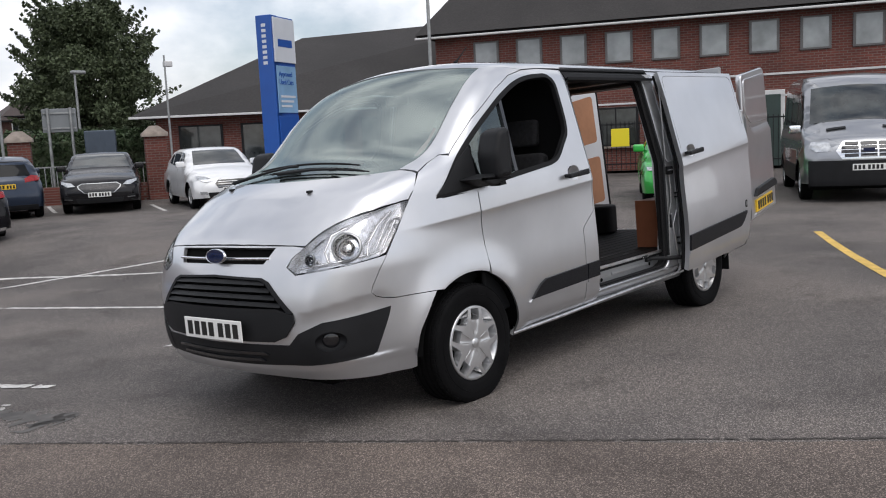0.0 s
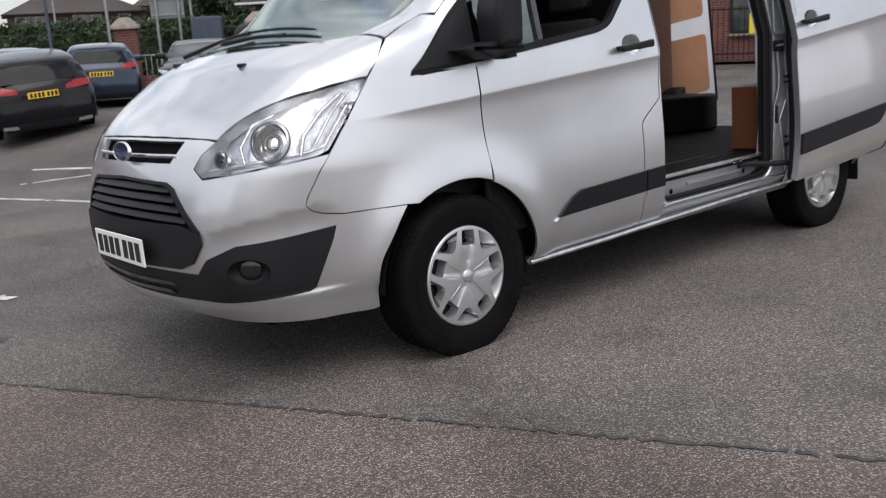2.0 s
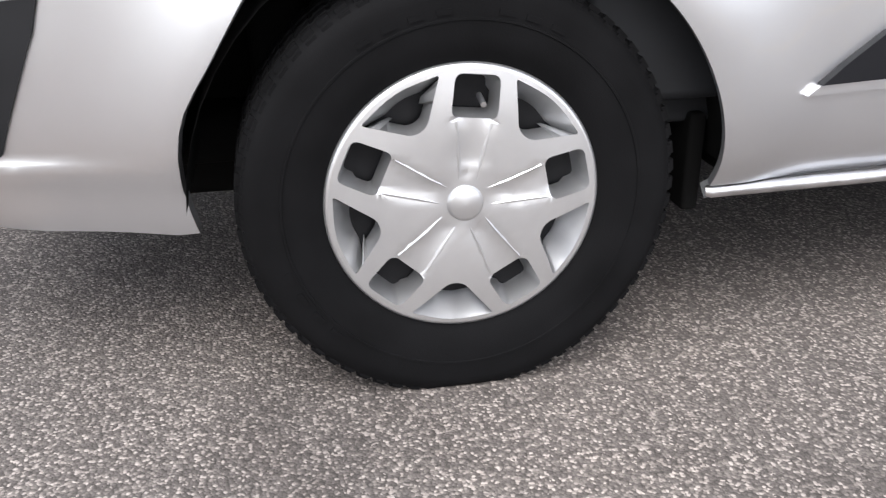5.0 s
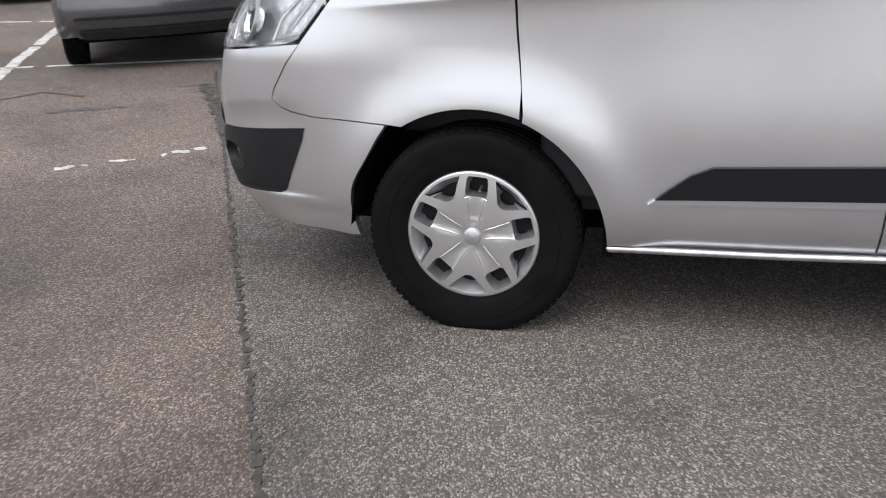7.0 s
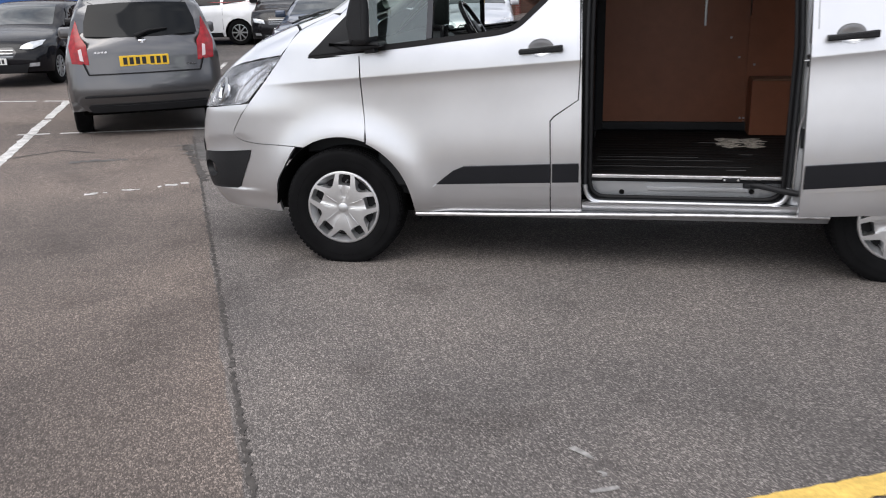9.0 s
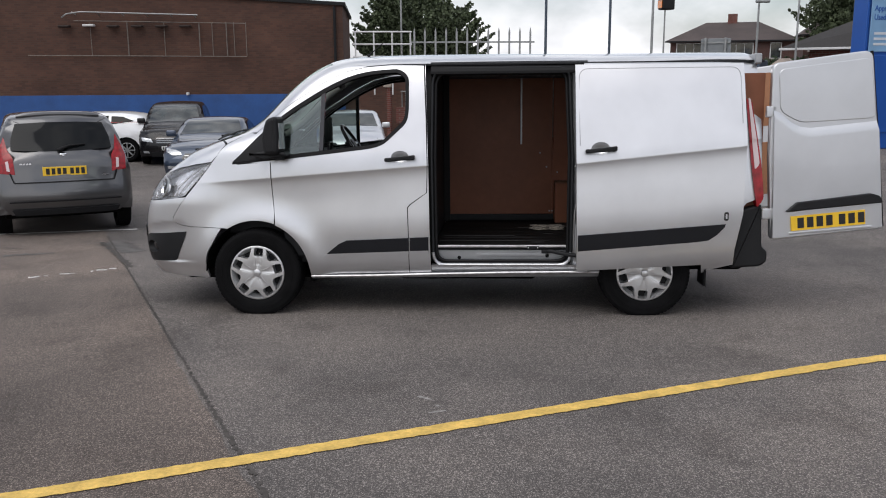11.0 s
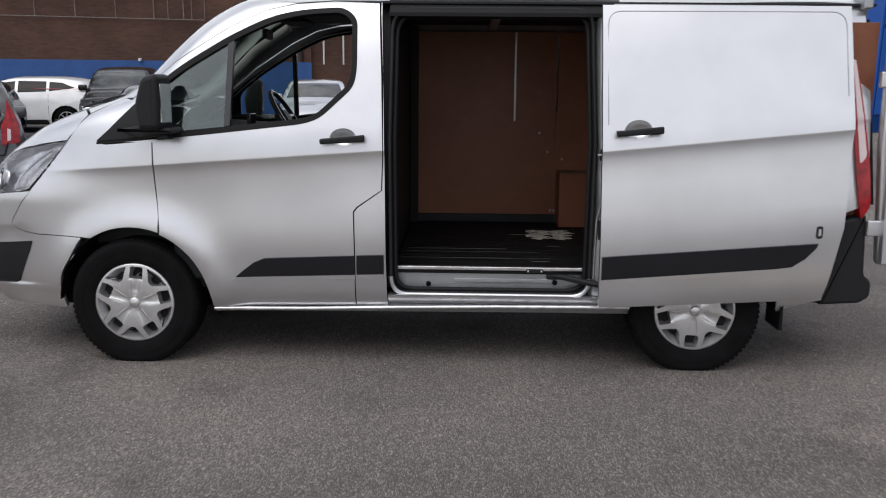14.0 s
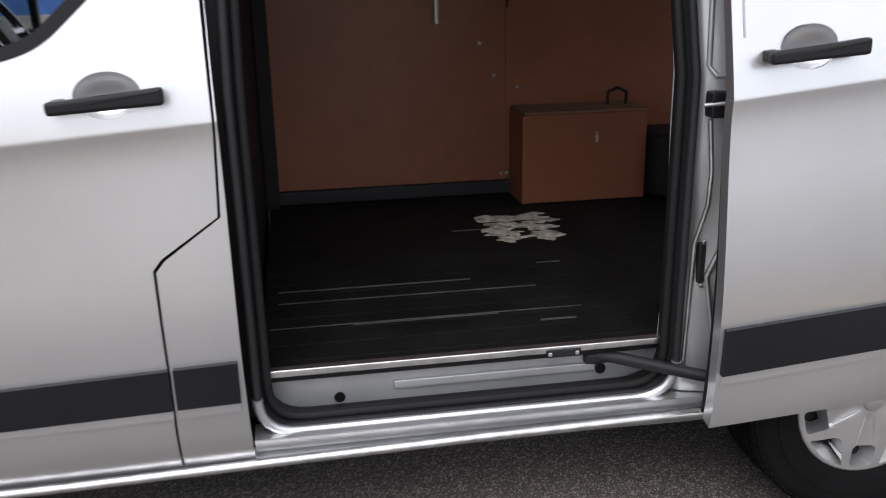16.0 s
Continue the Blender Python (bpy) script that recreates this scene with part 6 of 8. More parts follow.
    if "plate" in s:
        end, z, mat = s["plate"]
        p = (front if end == "front" else rear)([(0.0, z)])[0]
        sg = -1 if end == "front" else 1
        pl = part("number_plate", boxed(min(p[0], p[0] + sg * 0.022), max(p[0], p[0] + sg * 0.022), -0.26, 0.26, z - 0.056, z + 0.056, 0.003), M[mat], car)
        for k in range(7):
            y = -0.20 + 0.066 * k + (0.02 if k > 3 else 0)
            x_p = p[0] + sg * 0.0235
            part("plate_bar", boxed(x_p - 0.002, x_p + 0.002, y - 0.021, y + 0.021, z - 0.038, z + 0.038), M["ink"], pl, smooth=False)
    # mirrors
    mx, mz = s["mirror"]
    for sg in (-1, 1):
        yb = float(side([(mx, mz)])[0][1])
        part("door_mirror", boxed(mx - 0.06, mx + 0.07, min(sg * (abs(yb) - 0.02), sg * (abs(yb) + 0.2)), max(sg * (abs(yb) - 0.02), sg * (abs(yb) + 0.2)), mz, mz + 0.15, 0.035), body if not s.get("chrome_mirror") else M["chrome"], car)
    # door gaps
    for x in s.get("gaps", ()):
        zt = min(belt + 0.0, 2)
        g = sheet("door_gap", [(x, 0.3), (x + 0.008, 0.3), (x + 0.012, zt), (x + 0.004, zt)], side, M["seal"], lift=0.002, grid=0.2)
        flip(g)
    # wheels
    ty, ri, di = wheel_meshes(r, s.get("spokes", 10))
    for wx in (w0, w1):
        for sg in (-1, 1):
            w = new("wheel")
            w.parent = car
            w.matrix_basis = pose(wx, sg * (hw - 0.115), r, 0, 0, 0 if sg < 0 else 180)
            for nm, me in (("tyre", ty), ("alloy_rim", ri), ("brake_disc", di)):
                o = new(nm, me)
                o.parent = w
        for sg in (-1, 1):
            bm = bmesh.new()
            ring = arc(wx, r, ra + 0.01, 0, 180, 14)
            a = [bm.verts.new((x, sg * (hw - 0.03), z)) for x, z in ring]
            b = [bm.verts.new((x, sg * (hw - 0.45), z)) for x, z in ring]
            for i in range(len(ring) - 1):
                bm.faces.new((a[i], a[i + 1], b[i + 1], b[i]))
            bm.faces.new(b)
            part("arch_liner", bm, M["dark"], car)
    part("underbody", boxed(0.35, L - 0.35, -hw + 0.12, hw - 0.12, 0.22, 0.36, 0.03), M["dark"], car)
    return car, front, rear, side, up


HATCH = dict(L=4.0, W=1.72, H=1.48, belt=0.96, r=0.31, wheels=(0.82, 3.32),
             top=[(-0.3, 0.55), (0.0, 0.66), (0.2, 0.80), (0.6, 0.93), (1.0, 1.01), (1.25, 1.12), (1.75, 1.40), (2.1, 1.475), (2.7, 1.485), (3.3, 1.44), (3.62, 1.36), (3.85, 1.05), (4.0, 0.95), (4.3, 0.9)],
             side_glass=[[(1.42, 1.0), (2.05, 1.02), (2.05, 1.37), (1.82, 1.34)], [(2.12, 1.02), (2.85, 1.05), (2.88, 1.36), (2.12, 1.38)], [(2.95, 1.06), (3.3, 1.10), (3.15, 1.32), (2.96, 1.35)]],
             screen=(1.12, 1.78, 0.66, 0.54), rear_glass=[(-0.60, 1.02), (0.60, 1.02), (0.48, 1.36), (-0.48, 1.36)],
             mirror=(1.42, 1.0), gaps=(1.3, 2.08, 2.95), spokes=10)
SALOON = dict(L=4.85, W=1.85, H=1.48, belt=0.97, r=0.33, wheels=(0.96, 3.81),
              top=[(-0.3, 0.6), (0.0, 0.68), (0.2, 0.82), (0.7, 0.95), (1.3, 1.04), (1.5, 1.12), (2.1, 1.40), (2.5, 1.475), (3.1, 1.48), (3.7, 1.42), (4.1, 1.28), (4.5, 1.10), (4.8, 1.02), (5.2, 0.95)],
              side_glass=[[(1.75, 1.02), (2.5, 1.05), (2.5, 1.37), (2.2, 1.34)], [(2.58, 1.05), (3.35, 1.08), (3.38, 1.36), (2.58, 1.38)], [(3.44, 1.09), (3.85, 1.13), (3.7, 1.30), (3.46, 1.34)]],
              screen=(1.45, 2.15, 0.72, 0.58), mirror=(1.72, 1.02), gaps=(1.5, 2.54, 3.42), spokes=10)


def front_face(grille_mat="gloss_black", z=0.62, wide=0.42, lamp=((0.50, 0.66), (0.80, 0.70), (0.83, 0.80), (0.55, 0.76)), low=True):
    f = [("grille", "front", [(-wide, z - 0.10), (wide, z - 0.10), (wide + 0.06, z), (wide - 0.02, z + 0.09), (-wide + 0.02, z + 0.09), (-wide - 0.06, z)], grille_mat),
         ("headlamp", "front", list(lamp), "lamp_clear")]
    for k in range(3):
        zz = z - 0.07 + 0.05 * k
        f.append(("grille_bar", "front", [(-wide, zz), (wide, zz), (wide, zz + 0.014), (-wide, zz + 0.014)], "dull_chrome"))
    if low:
        f.append(("lower_intake", "front", [(-0.55, 0.26), (0.55, 0.26), (0.6, 0.40), (-0.6, 0.40)], "plastic"))
        f.append(("fog_lamp", "front", [(0.60, 0.36), (0.76, 0.37), (0.77, 0.43), (0.62, 0.42)], "lamp_clear"))
    return f


def rear_face(lamp, z_low=0.50, lamp_mat="red_lens"):
    return [("tail_lamp", "rear", list(lamp), lamp_mat), ("lower_bumper", "rear", [(-0.72, 0.22), (0.72, 0.22), (0.70, z_low - 0.16), (-0.70, z_low - 0.16)], "plastic")]


# hatchback with its tail to the van
note = dict(HATCH, L=4.1, W=1.70, H=1.53, belt=1.02, paint="grey", r=0.305, wheels=(0.80, 3.40), tumble=0.22, low=0.27,
            top=[(-0.3, 0.6), (0.0, 0.72), (0.2, 0.88), (0.7, 1.02), (0.95, 1.10), (1.6, 1.46), (2.0, 1.57), (2.7, 1.60), (3.3, 1.58), (3.76, 1.52), (3.92, 1.20), (4.05, 1.05), (4.4, 1.0)],
            tail=[0.12, 0.05, 0.0, 0.03, 0.06, 0.24, 0.6], tail_bow=0.16,
            rear_glass=[(-0.60, 1.10), (-0.2, 1.08), (0.2, 1.08), (0.60, 1.10), (0.585, 1.25), (0.52, 1.43), (0.2, 1.445), (-0.2, 1.445), (-0.52, 1.43), (-0.585, 1.25)],
            patches=[("tail_lamp", "rear", [(0.575, 0.80), (0.75, 0.82), (0.765, 1.0), (0.715, 1.15), (0.665, 1.27), (0.635, 1.10), (0.585, 1.01)], "red_lens"),
                     ("lamp_reflector", "rear", [(0.628, 0.84), (0.665, 0.85), (0.672, 0.96), (0.64, 0.97)], "white_lens"),
                     ("recess_edge", "rear", [(-0.36, 0.73), (0.36, 0.73), (0.385, 0.83), (0.36, 0.99), (-0.36, 0.99), (-0.385, 0.83)], "grey"),
                     ("plate_recess", "rear", [(-0.33, 0.745), (0.33, 0.745), (0.36, 0.83), (0.34, 0.915), (-0.34, 0.915), (-0.36, 0.83)], "grey"),
                     ("plate_hood", "rear", [(-0.34, 0.915), (0.34, 0.915), (0.32, 0.975), (-0.32, 0.975)], "grey"),
                     ("tailgate_gap", "rear", [(-0.60, 0.70), (0.60, 0.70), (0.59, 0.686), (-0.59, 0.686)], "seal"),
                     ("tailgate_gap", "rear", [(0.585, 0.69), (0.60, 0.70), (0.64, 0.82), (0.625, 0.82)], "seal"),
                     ("bumper_crease", "rear", [(-0.66, 0.465), (0.66, 0.465), (0.66, 0.45), (-0.66, 0.45)], "plastic"),
                     ("lower_bumper", "rear", [(-0.60, 0.29), (0.60, 0.29), (0.64, 0.36), (-0.64, 0.36)], "plastic")],
            plate=("rear", 0.83, "plate_yellow"))
note_car, nf, nr, ns, nu = make_car("hatchback_car", "gunmetal grey hatchback parked with its tail to the van", "car", tuple((TILT @ Vector((-5.72, 7.02, 0)))[:2]), -59.5, note)
spoil = [nu([(3.60, y)])[0] + [0.06, 0, -0.01] for y in np.linspace(-0.50, 0.50, 11)]
part("roof_spoiler", tubed(spoil, [0.02] + [0.035] * 9 + [0.02], 8), CAR_PAINT["grey"], note_car)
part("brake_light", boxed(3.66, 3.70, -0.05, 0.05, 1.49, 1.505, 0.004), M["red_lens"], note_car)
pv, tipw = nr([(-0.06, 1.09)])[0], nr([(0.28, 1.15)])[0]
part("rear_wiper", tubed([pv + [0.03, 0, 0], pv * 0.6 + tipw * 0.4 + [0.035, 0, 0.03], tipw + [0.02, 0, 0.01]], [0.028, 0.016, 0.010], 8), M["seal"], note_car)
pb = nr([(0.0, 1.035)])[0]
bm = lathe([(0, 0.012), (0.03, 0.012), (0.042, 0.0)], 20)
bm.transform(Matrix.Translation(pb) @ pose(0, 0, 0, 0, 0, 90) @ Matrix.Diagonal((1, 1, 0.7, 1)))
part("badge", bm, M["chrome"], note_car)
for k in range(4):
    q = nr([(-0.50 + 0.035 * k, 0.93)])[0]
    part("badge_bar", boxed(q[0], q[0] + 0.008, q[1] - 0.013, q[1] + 0.013, q[2] - 0.010, q[2] + 0.010), M["chrome"], note_car, smooth=False)
q = nr([(0.50, 0.765)])[0]
part("badge_bar", boxed(q[0], q[0] + 0.008, q[1] - 0.05, q[1] + 0.05, q[2] - 0.008, q[2] + 0.008), M["chrome"], note_car, smooth=False)

LAMP_WIDE = ((0.46, 0.66), (0.66, 0.65), (0.80, 0.72), (0.82, 0.80), (0.60, 0.77), (0.48, 0.71))
make_car("hatchback_car", "black hatchback parked nose-on beside the grey car", "car", tuple((TILT @ Vector((-9.35, 8.35, 0)))[:2]), 103,
         dict(HATCH, L=4.35, W=1.80, paint="black", patches=front_face("gloss_black", 0.60, 0.36, LAMP_WIDE), plate=("front", 0.46, "plate_white"), pale=True))
make_car("suv_car", "white crossover car parked side-on by the blue wall", "car", tuple((TILT @ Vector((-12.6, 18.6, -0.0)))[:2]), 8,
         dict(HATCH, L=4.4, W=1.82, H=1.48, belt=1.04, r=0.35, wheels=(0.86, 3.50), paint="white", tumble=0.26,
              top=[(-0.3, 0.70), (0.0, 0.80), (0.25, 0.94), (0.8, 1.02), (1.15, 1.08), (1.8, 1.40), (2.2, 1.46), (3.0, 1.47), (3.8, 1.41), (4.1, 1.30), (4.25, 1.08), (4.4, 0.98), (4.7, 0.95)],
              side_glass=[[(1.5, 1.06), (2.2, 1.08), (2.2, 1.36), (1.95, 1.33)], [(2.28, 1.08), (3.0, 1.10), (3.0, 1.36), (2.28, 1.37)], [(3.08, 1.11), (3.75, 1.20), (3.4, 1.33), (3.08, 1.35)]],
              screen=(1.2, 1.85, 0.70, 0.56), rear_glass=[(-0.55, 1.10), (0.55, 1.10), (0.42, 1.32), (-0.42, 1.32)], mirror=(1.48, 1.05), gaps=(1.4, 2.24, 3.05), spokes=8,
              patches=rear_face([(0.50, 1.0), (0.84, 1.04), (0.82, 1.18), (0.62, 1.12)]) + [("side_lamp", "side", [(4.0, 1.04), (4.28, 1.05), (4.24, 1.16), (4.08, 1.16)], "red_lens"), ("sill_trim", "side", [(1.25, 0.25), (3.05, 0.25), (3.02, 0.36), (1.28, 0.36)], "plastic")]))
make_car("suv_car", "dark people carrier parked nose-on by the blue wall", "car", tuple((TILT @ Vector((-7.3, 17.2, 0)))[:2]), 104,
         dict(HATCH, L=4.6, W=1.86, H=1.72, belt=1.10, r=0.35, wheels=(0.9, 3.6), paint="charcoal", pale=True, tumble=0.24,
              top=[(-0.3, 0.75), (0.0, 0.85), (0.25, 1.0), (0.8, 1.10), (1.05, 1.17), (1.8, 1.62), (2.2, 1.71), (3.2, 1.72), (4.0, 1.64), (4.3, 1.45), (4.5, 1.1), (4.9, 1.0)],
              side_glass=[[(1.5, 1.14), (2.2, 1.17), (2.2, 1.58), (1.95, 1.54)], [(2.28, 1.17), (3.1, 1.19), (3.1, 1.58), (2.28, 1.59)]],
              screen=(1.1, 1.85, 0.74, 0.60), mirror=(1.4, 1.14), gaps=(1.35, 2.24, 3.15), patches=front_face("gloss_black", 0.72, 0.40), plate=("front", 0.50, "plate_white")))
make_car("saloon_car", "steel blue car parked nose-on behind the van", "car", tuple((TILT @ Vector((-4.55, 11.6, 0)))[:2]), 100,
         dict(SALOON, paint="pale_blue", pale=True, patches=front_face("gloss_black", 0.60, 0.40, LAMP_WIDE), plate=("front", 0.45, "plate_white")))
make_car("saloon_car", "pale silver car parked behind the van", "car", tuple((TILT @ Vector((-1.9, 15.6, 0)))[:2]), 98,
         dict(SALOON, paint="silver", pale=True, patches=front_face("gloss_black", 0.60, 0.40, LAMP_WIDE), plate=("front", 0.45, "plate_white")))
make_car("hatchback_car", "dark blue car parked beyond the black hatchback", "car", tuple((TILT @ Vector((-9.6, 13.2, 0)))[:2]), 103,
         dict(HATCH, L=4.3, W=1.78, paint="blue", pale=True, patches=front_face("gloss_black", 0.60, 0.36, LAMP_WIDE), plate=("front", 0.46, "plate_white")))

# cars along the boundary railing
make_car("saloon_car", "charcoal saloon parked nose-on by the brick pillars", "car", (6.75, 16.3), 60,
         dict(SALOON, paint="charcoal", pale=True, patches=[("headlamp", "front", [(0.54, 0.68), (0.72, 0.67), (0.86, 0.75), (0.86, 0.80), (0.64, 0.76)], "lamp_clear"), ("grille_surround", "front", [(-0.34, 0.50), (0.34, 0.50), (0.48, 0.62), (0.50, 0.68), (0.40, 0.74), (-0.40, 0.74), (-0.50, 0.68), (-0.48, 0.62)], "dull_chrome"),
                      ("grille", "front", [(-0.32, 0.515), (0.32, 0.515), (0.455, 0.625), (0.475, 0.675), (0.39, 0.722), (-0.39, 0.722), (-0.475, 0.675), (-0.455, 0.625)], "grille_mesh"), ("lower_intake", "front", [(-0.50, 0.27), (0.50, 0.27), (0.55, 0.38), (-0.55, 0.38)], "plastic"),
                      ("fog_surround", "front", [(0.60, 0.36), (0.80, 0.37), (0.80, 0.46), (0.62, 0.42)], "plastic"), ("fog_trim", "front", [(0.62, 0.365), (0.79, 0.375), (0.79, 0.39), (0.62, 0.38)], "dull_chrome")], plate=("front", 0.47, "plate_white")))
make_car("hatchback_car", "white hatchback parked beside the charcoal saloon", "car", (8.88, 13.84), 69,
         dict(HATCH, L=4.36, W=1.82, paint="white", pale=True, patches=front_face("gloss_black", 0.60, 0.36, LAMP_WIDE), plate=("front", 0.46, "plate_white")))
make_car("hatchback_car", "dark blue hatchback parked tail-on by the hedge", "car", (6.2, 20.9), 250.5,
         dict(HATCH, paint="blue", patches=rear_face([(0.46, 0.86), (0.78, 0.90), (0.80, 1.0), (0.60, 1.02), (0.46, 0.95)]), plate=("rear", 0.78, "plate_yellow")))
make_car("estate_car", "black estate car parked tail-on", "car", (3.17, 18.0), 262,
         dict(SALOON, L=4.85, paint="black", H=1.50,
              top=[(-0.3, 0.6), (0.0, 0.68), (0.2, 0.82), (0.7, 0.95), (1.3, 1.04), (1.5, 1.12), (2.1, 1.40), (2.5, 1.49), (3.4, 1.50), (4.2, 1.45), (4.5, 1.36), (4.72, 1.05), (4.85, 0.95), (5.2, 0.9)],
              side_glass=[[(1.75, 1.02), (2.5, 1.05), (2.5, 1.39), (2.2, 1.36)], [(2.58, 1.05), (3.35, 1.08), (3.38, 1.39), (2.58, 1.40)], [(3.44, 1.09), (4.2, 1.13), (4.05, 1.34), (3.46, 1.38)]],
              rear_glass=[(-0.66, 1.04), (0.66, 1.04), (0.52, 1.38), (-0.52, 1.38)],
              patches=rear_face([(0.40, 0.86), (0.84, 0.88), (0.86, 0.98), (0.62, 1.0), (0.42, 0.94)]) + [("exhaust_trim", "rear", [(0.50, 0.26), (0.76, 0.27), (0.75, 0.33), (0.52, 0.32)], "chrome")], plate=("rear", 0.82, "plate_yellow")))
make_car("hatchback_car", "pale grey hatchback parked nose-on before the boundary wall", "car", (3.75, 19.6), 76,
         dict(HATCH, L=4.1, W=1.72, paint="mid_silver", pale=True, patches=front_face("gloss_black", 0.60, 0.36, LAMP_WIDE), plate=("front", 0.46, "plate_white")))
make_car("sports_car", "bright green sports coupe parked by the brick building", "car", (11.1, 3.0), 30,
         dict(SALOON, L=4.78, W=1.92, H=1.38, belt=0.92, paint="green", pale=True,
              top=[(-0.3, 0.62), (0.0, 0.70), (0.2, 0.80), (0.8, 0.92), (1.5, 1.0), (1.75, 1.08), (2.3, 1.31), (2.7, 1.38), (3.1, 1.36), (3.8, 1.18), (4.3, 1.04), (4.7, 1.0), (5.1, 0.9)],
              side_glass=[[(2.0, 0.98), (3.0, 1.0), (3.1, 1.26), (2.7, 1.29), (2.4, 1.26)]], screen=(1.65, 2.35, 0.74, 0.58), mirror=(2.0, 0.98), gaps=(1.7, 3.1),
              patches=front_face("plastic", 0.58, 0.55, ((0.60, 0.66), (0.86, 0.68), (0.88, 0.74), (0.64, 0.73)))))
minibus = make_car("minibus", "silver high-roofed minibus parked by the brick building", "minibus", (12.55, 0.55), 25,
         dict(L=5.6, W=2.06, H=2.33, belt=1.25, r=0.35, wheels=(1.0, 4.3), paint="mid_silver", low=0.32, tumble=0.20, pale=True, nose_bow=0.14, chrome_mirror=True,
              top=[(-0.3, 0.85), (0.0, 0.98), (0.15, 1.12), (0.5, 1.28), (0.8, 1.40), (1.0, 1.55), (1.5, 2.02), (1.75, 2.18), (2.2, 2.30), (3.0, 2.33), (5.2, 2.33), (5.5, 2.28), (5.9, 2.2)],
              nose=[0.06, 0.01, 0.0, 0.0, 0.03, 0.2], tail=[0.06, 0.03, 0.0, 0.0, 0.02, 0.05, 0.1],
              side_glass=[[(1.15, 1.32), (2.0, 1.34), (2.0, 1.95), (1.62, 1.92)], [(2.15, 1.36), (3.3, 1.36), (3.3, 2.0), (2.15, 2.0)], [(3.4, 1.36), (4.4, 1.36), (4.4, 2.0), (3.4, 2.0)], [(4.5, 1.36), (5.35, 1.36), (5.35, 2.0), (4.5, 2.0)]],
              screen=(0.84, 1.60, 0.86, 0.76), mirror=(1.2, 1.22), gaps=(1.05, 2.1), spokes=5,
              patches=[("headlamp", "front", [(0.58, 0.90), (0.84, 0.89), (0.93, 0.97), (0.90, 1.07), (0.62, 1.06)], "lamp_clear"), ("grille_surround", "front", [(-0.42, 0.76), (0.42, 0.76), (0.52, 0.90), (0.40, 1.07), (-0.40, 1.07), (-0.52, 0.90)], "chrome"), ("fog_lamp", "front", [(0.62, 0.62), (0.72, 0.62), (0.72, 0.69), (0.62, 0.69)], "lamp_clear")] +
              [("bumper", "front", [(-0.94, 0.30), (0.94, 0.30), (0.95, 0.74), (-0.95, 0.74)], "plastic"), ("lower_door_trim", "side", [(1.45, 0.30), (3.85, 0.30), (3.85, 0.62), (1.45, 0.62)], "plastic"), ("bonnet_vent", "top", [(0.52, 0.30), (0.60, 0.30), (0.60, 0.62), (0.52, 0.62)], "plastic")],
              plate=("front", 0.62, "plate_white")))

mb_car, mb_front = minibus[0], minibus[1]
for k in range(4):
    z0, z1 = 0.785 + 0.07 * k, 0.785 + 0.07 * k + 0.052
    w0, w1 = 0.40 + 0.05 * (1 - abs(k - 1.5)), 0.40 + 0.05 * (1 - abs(k - 1.5))
    for y0, y1 in ((-w0, -0.16), (-0.13, 0.13), (0.16, w0)):
        panel("grille_slot", [(y0, z0), (y1, z0), (y1, z1), (y0, z1)], mb_front, M["gloss_black"], mb_car, lift=0.022, depth=0.006, grid=0.1)
part("badge", boxed(-0.01, 0.0, -0.09, 0.09, 0.89, 0.95, 0.003, Matrix.Translation((mb_front([(0.0, 0.92)])[0][0] - 0.03, 0, 0))), M["navy"], mb_car)


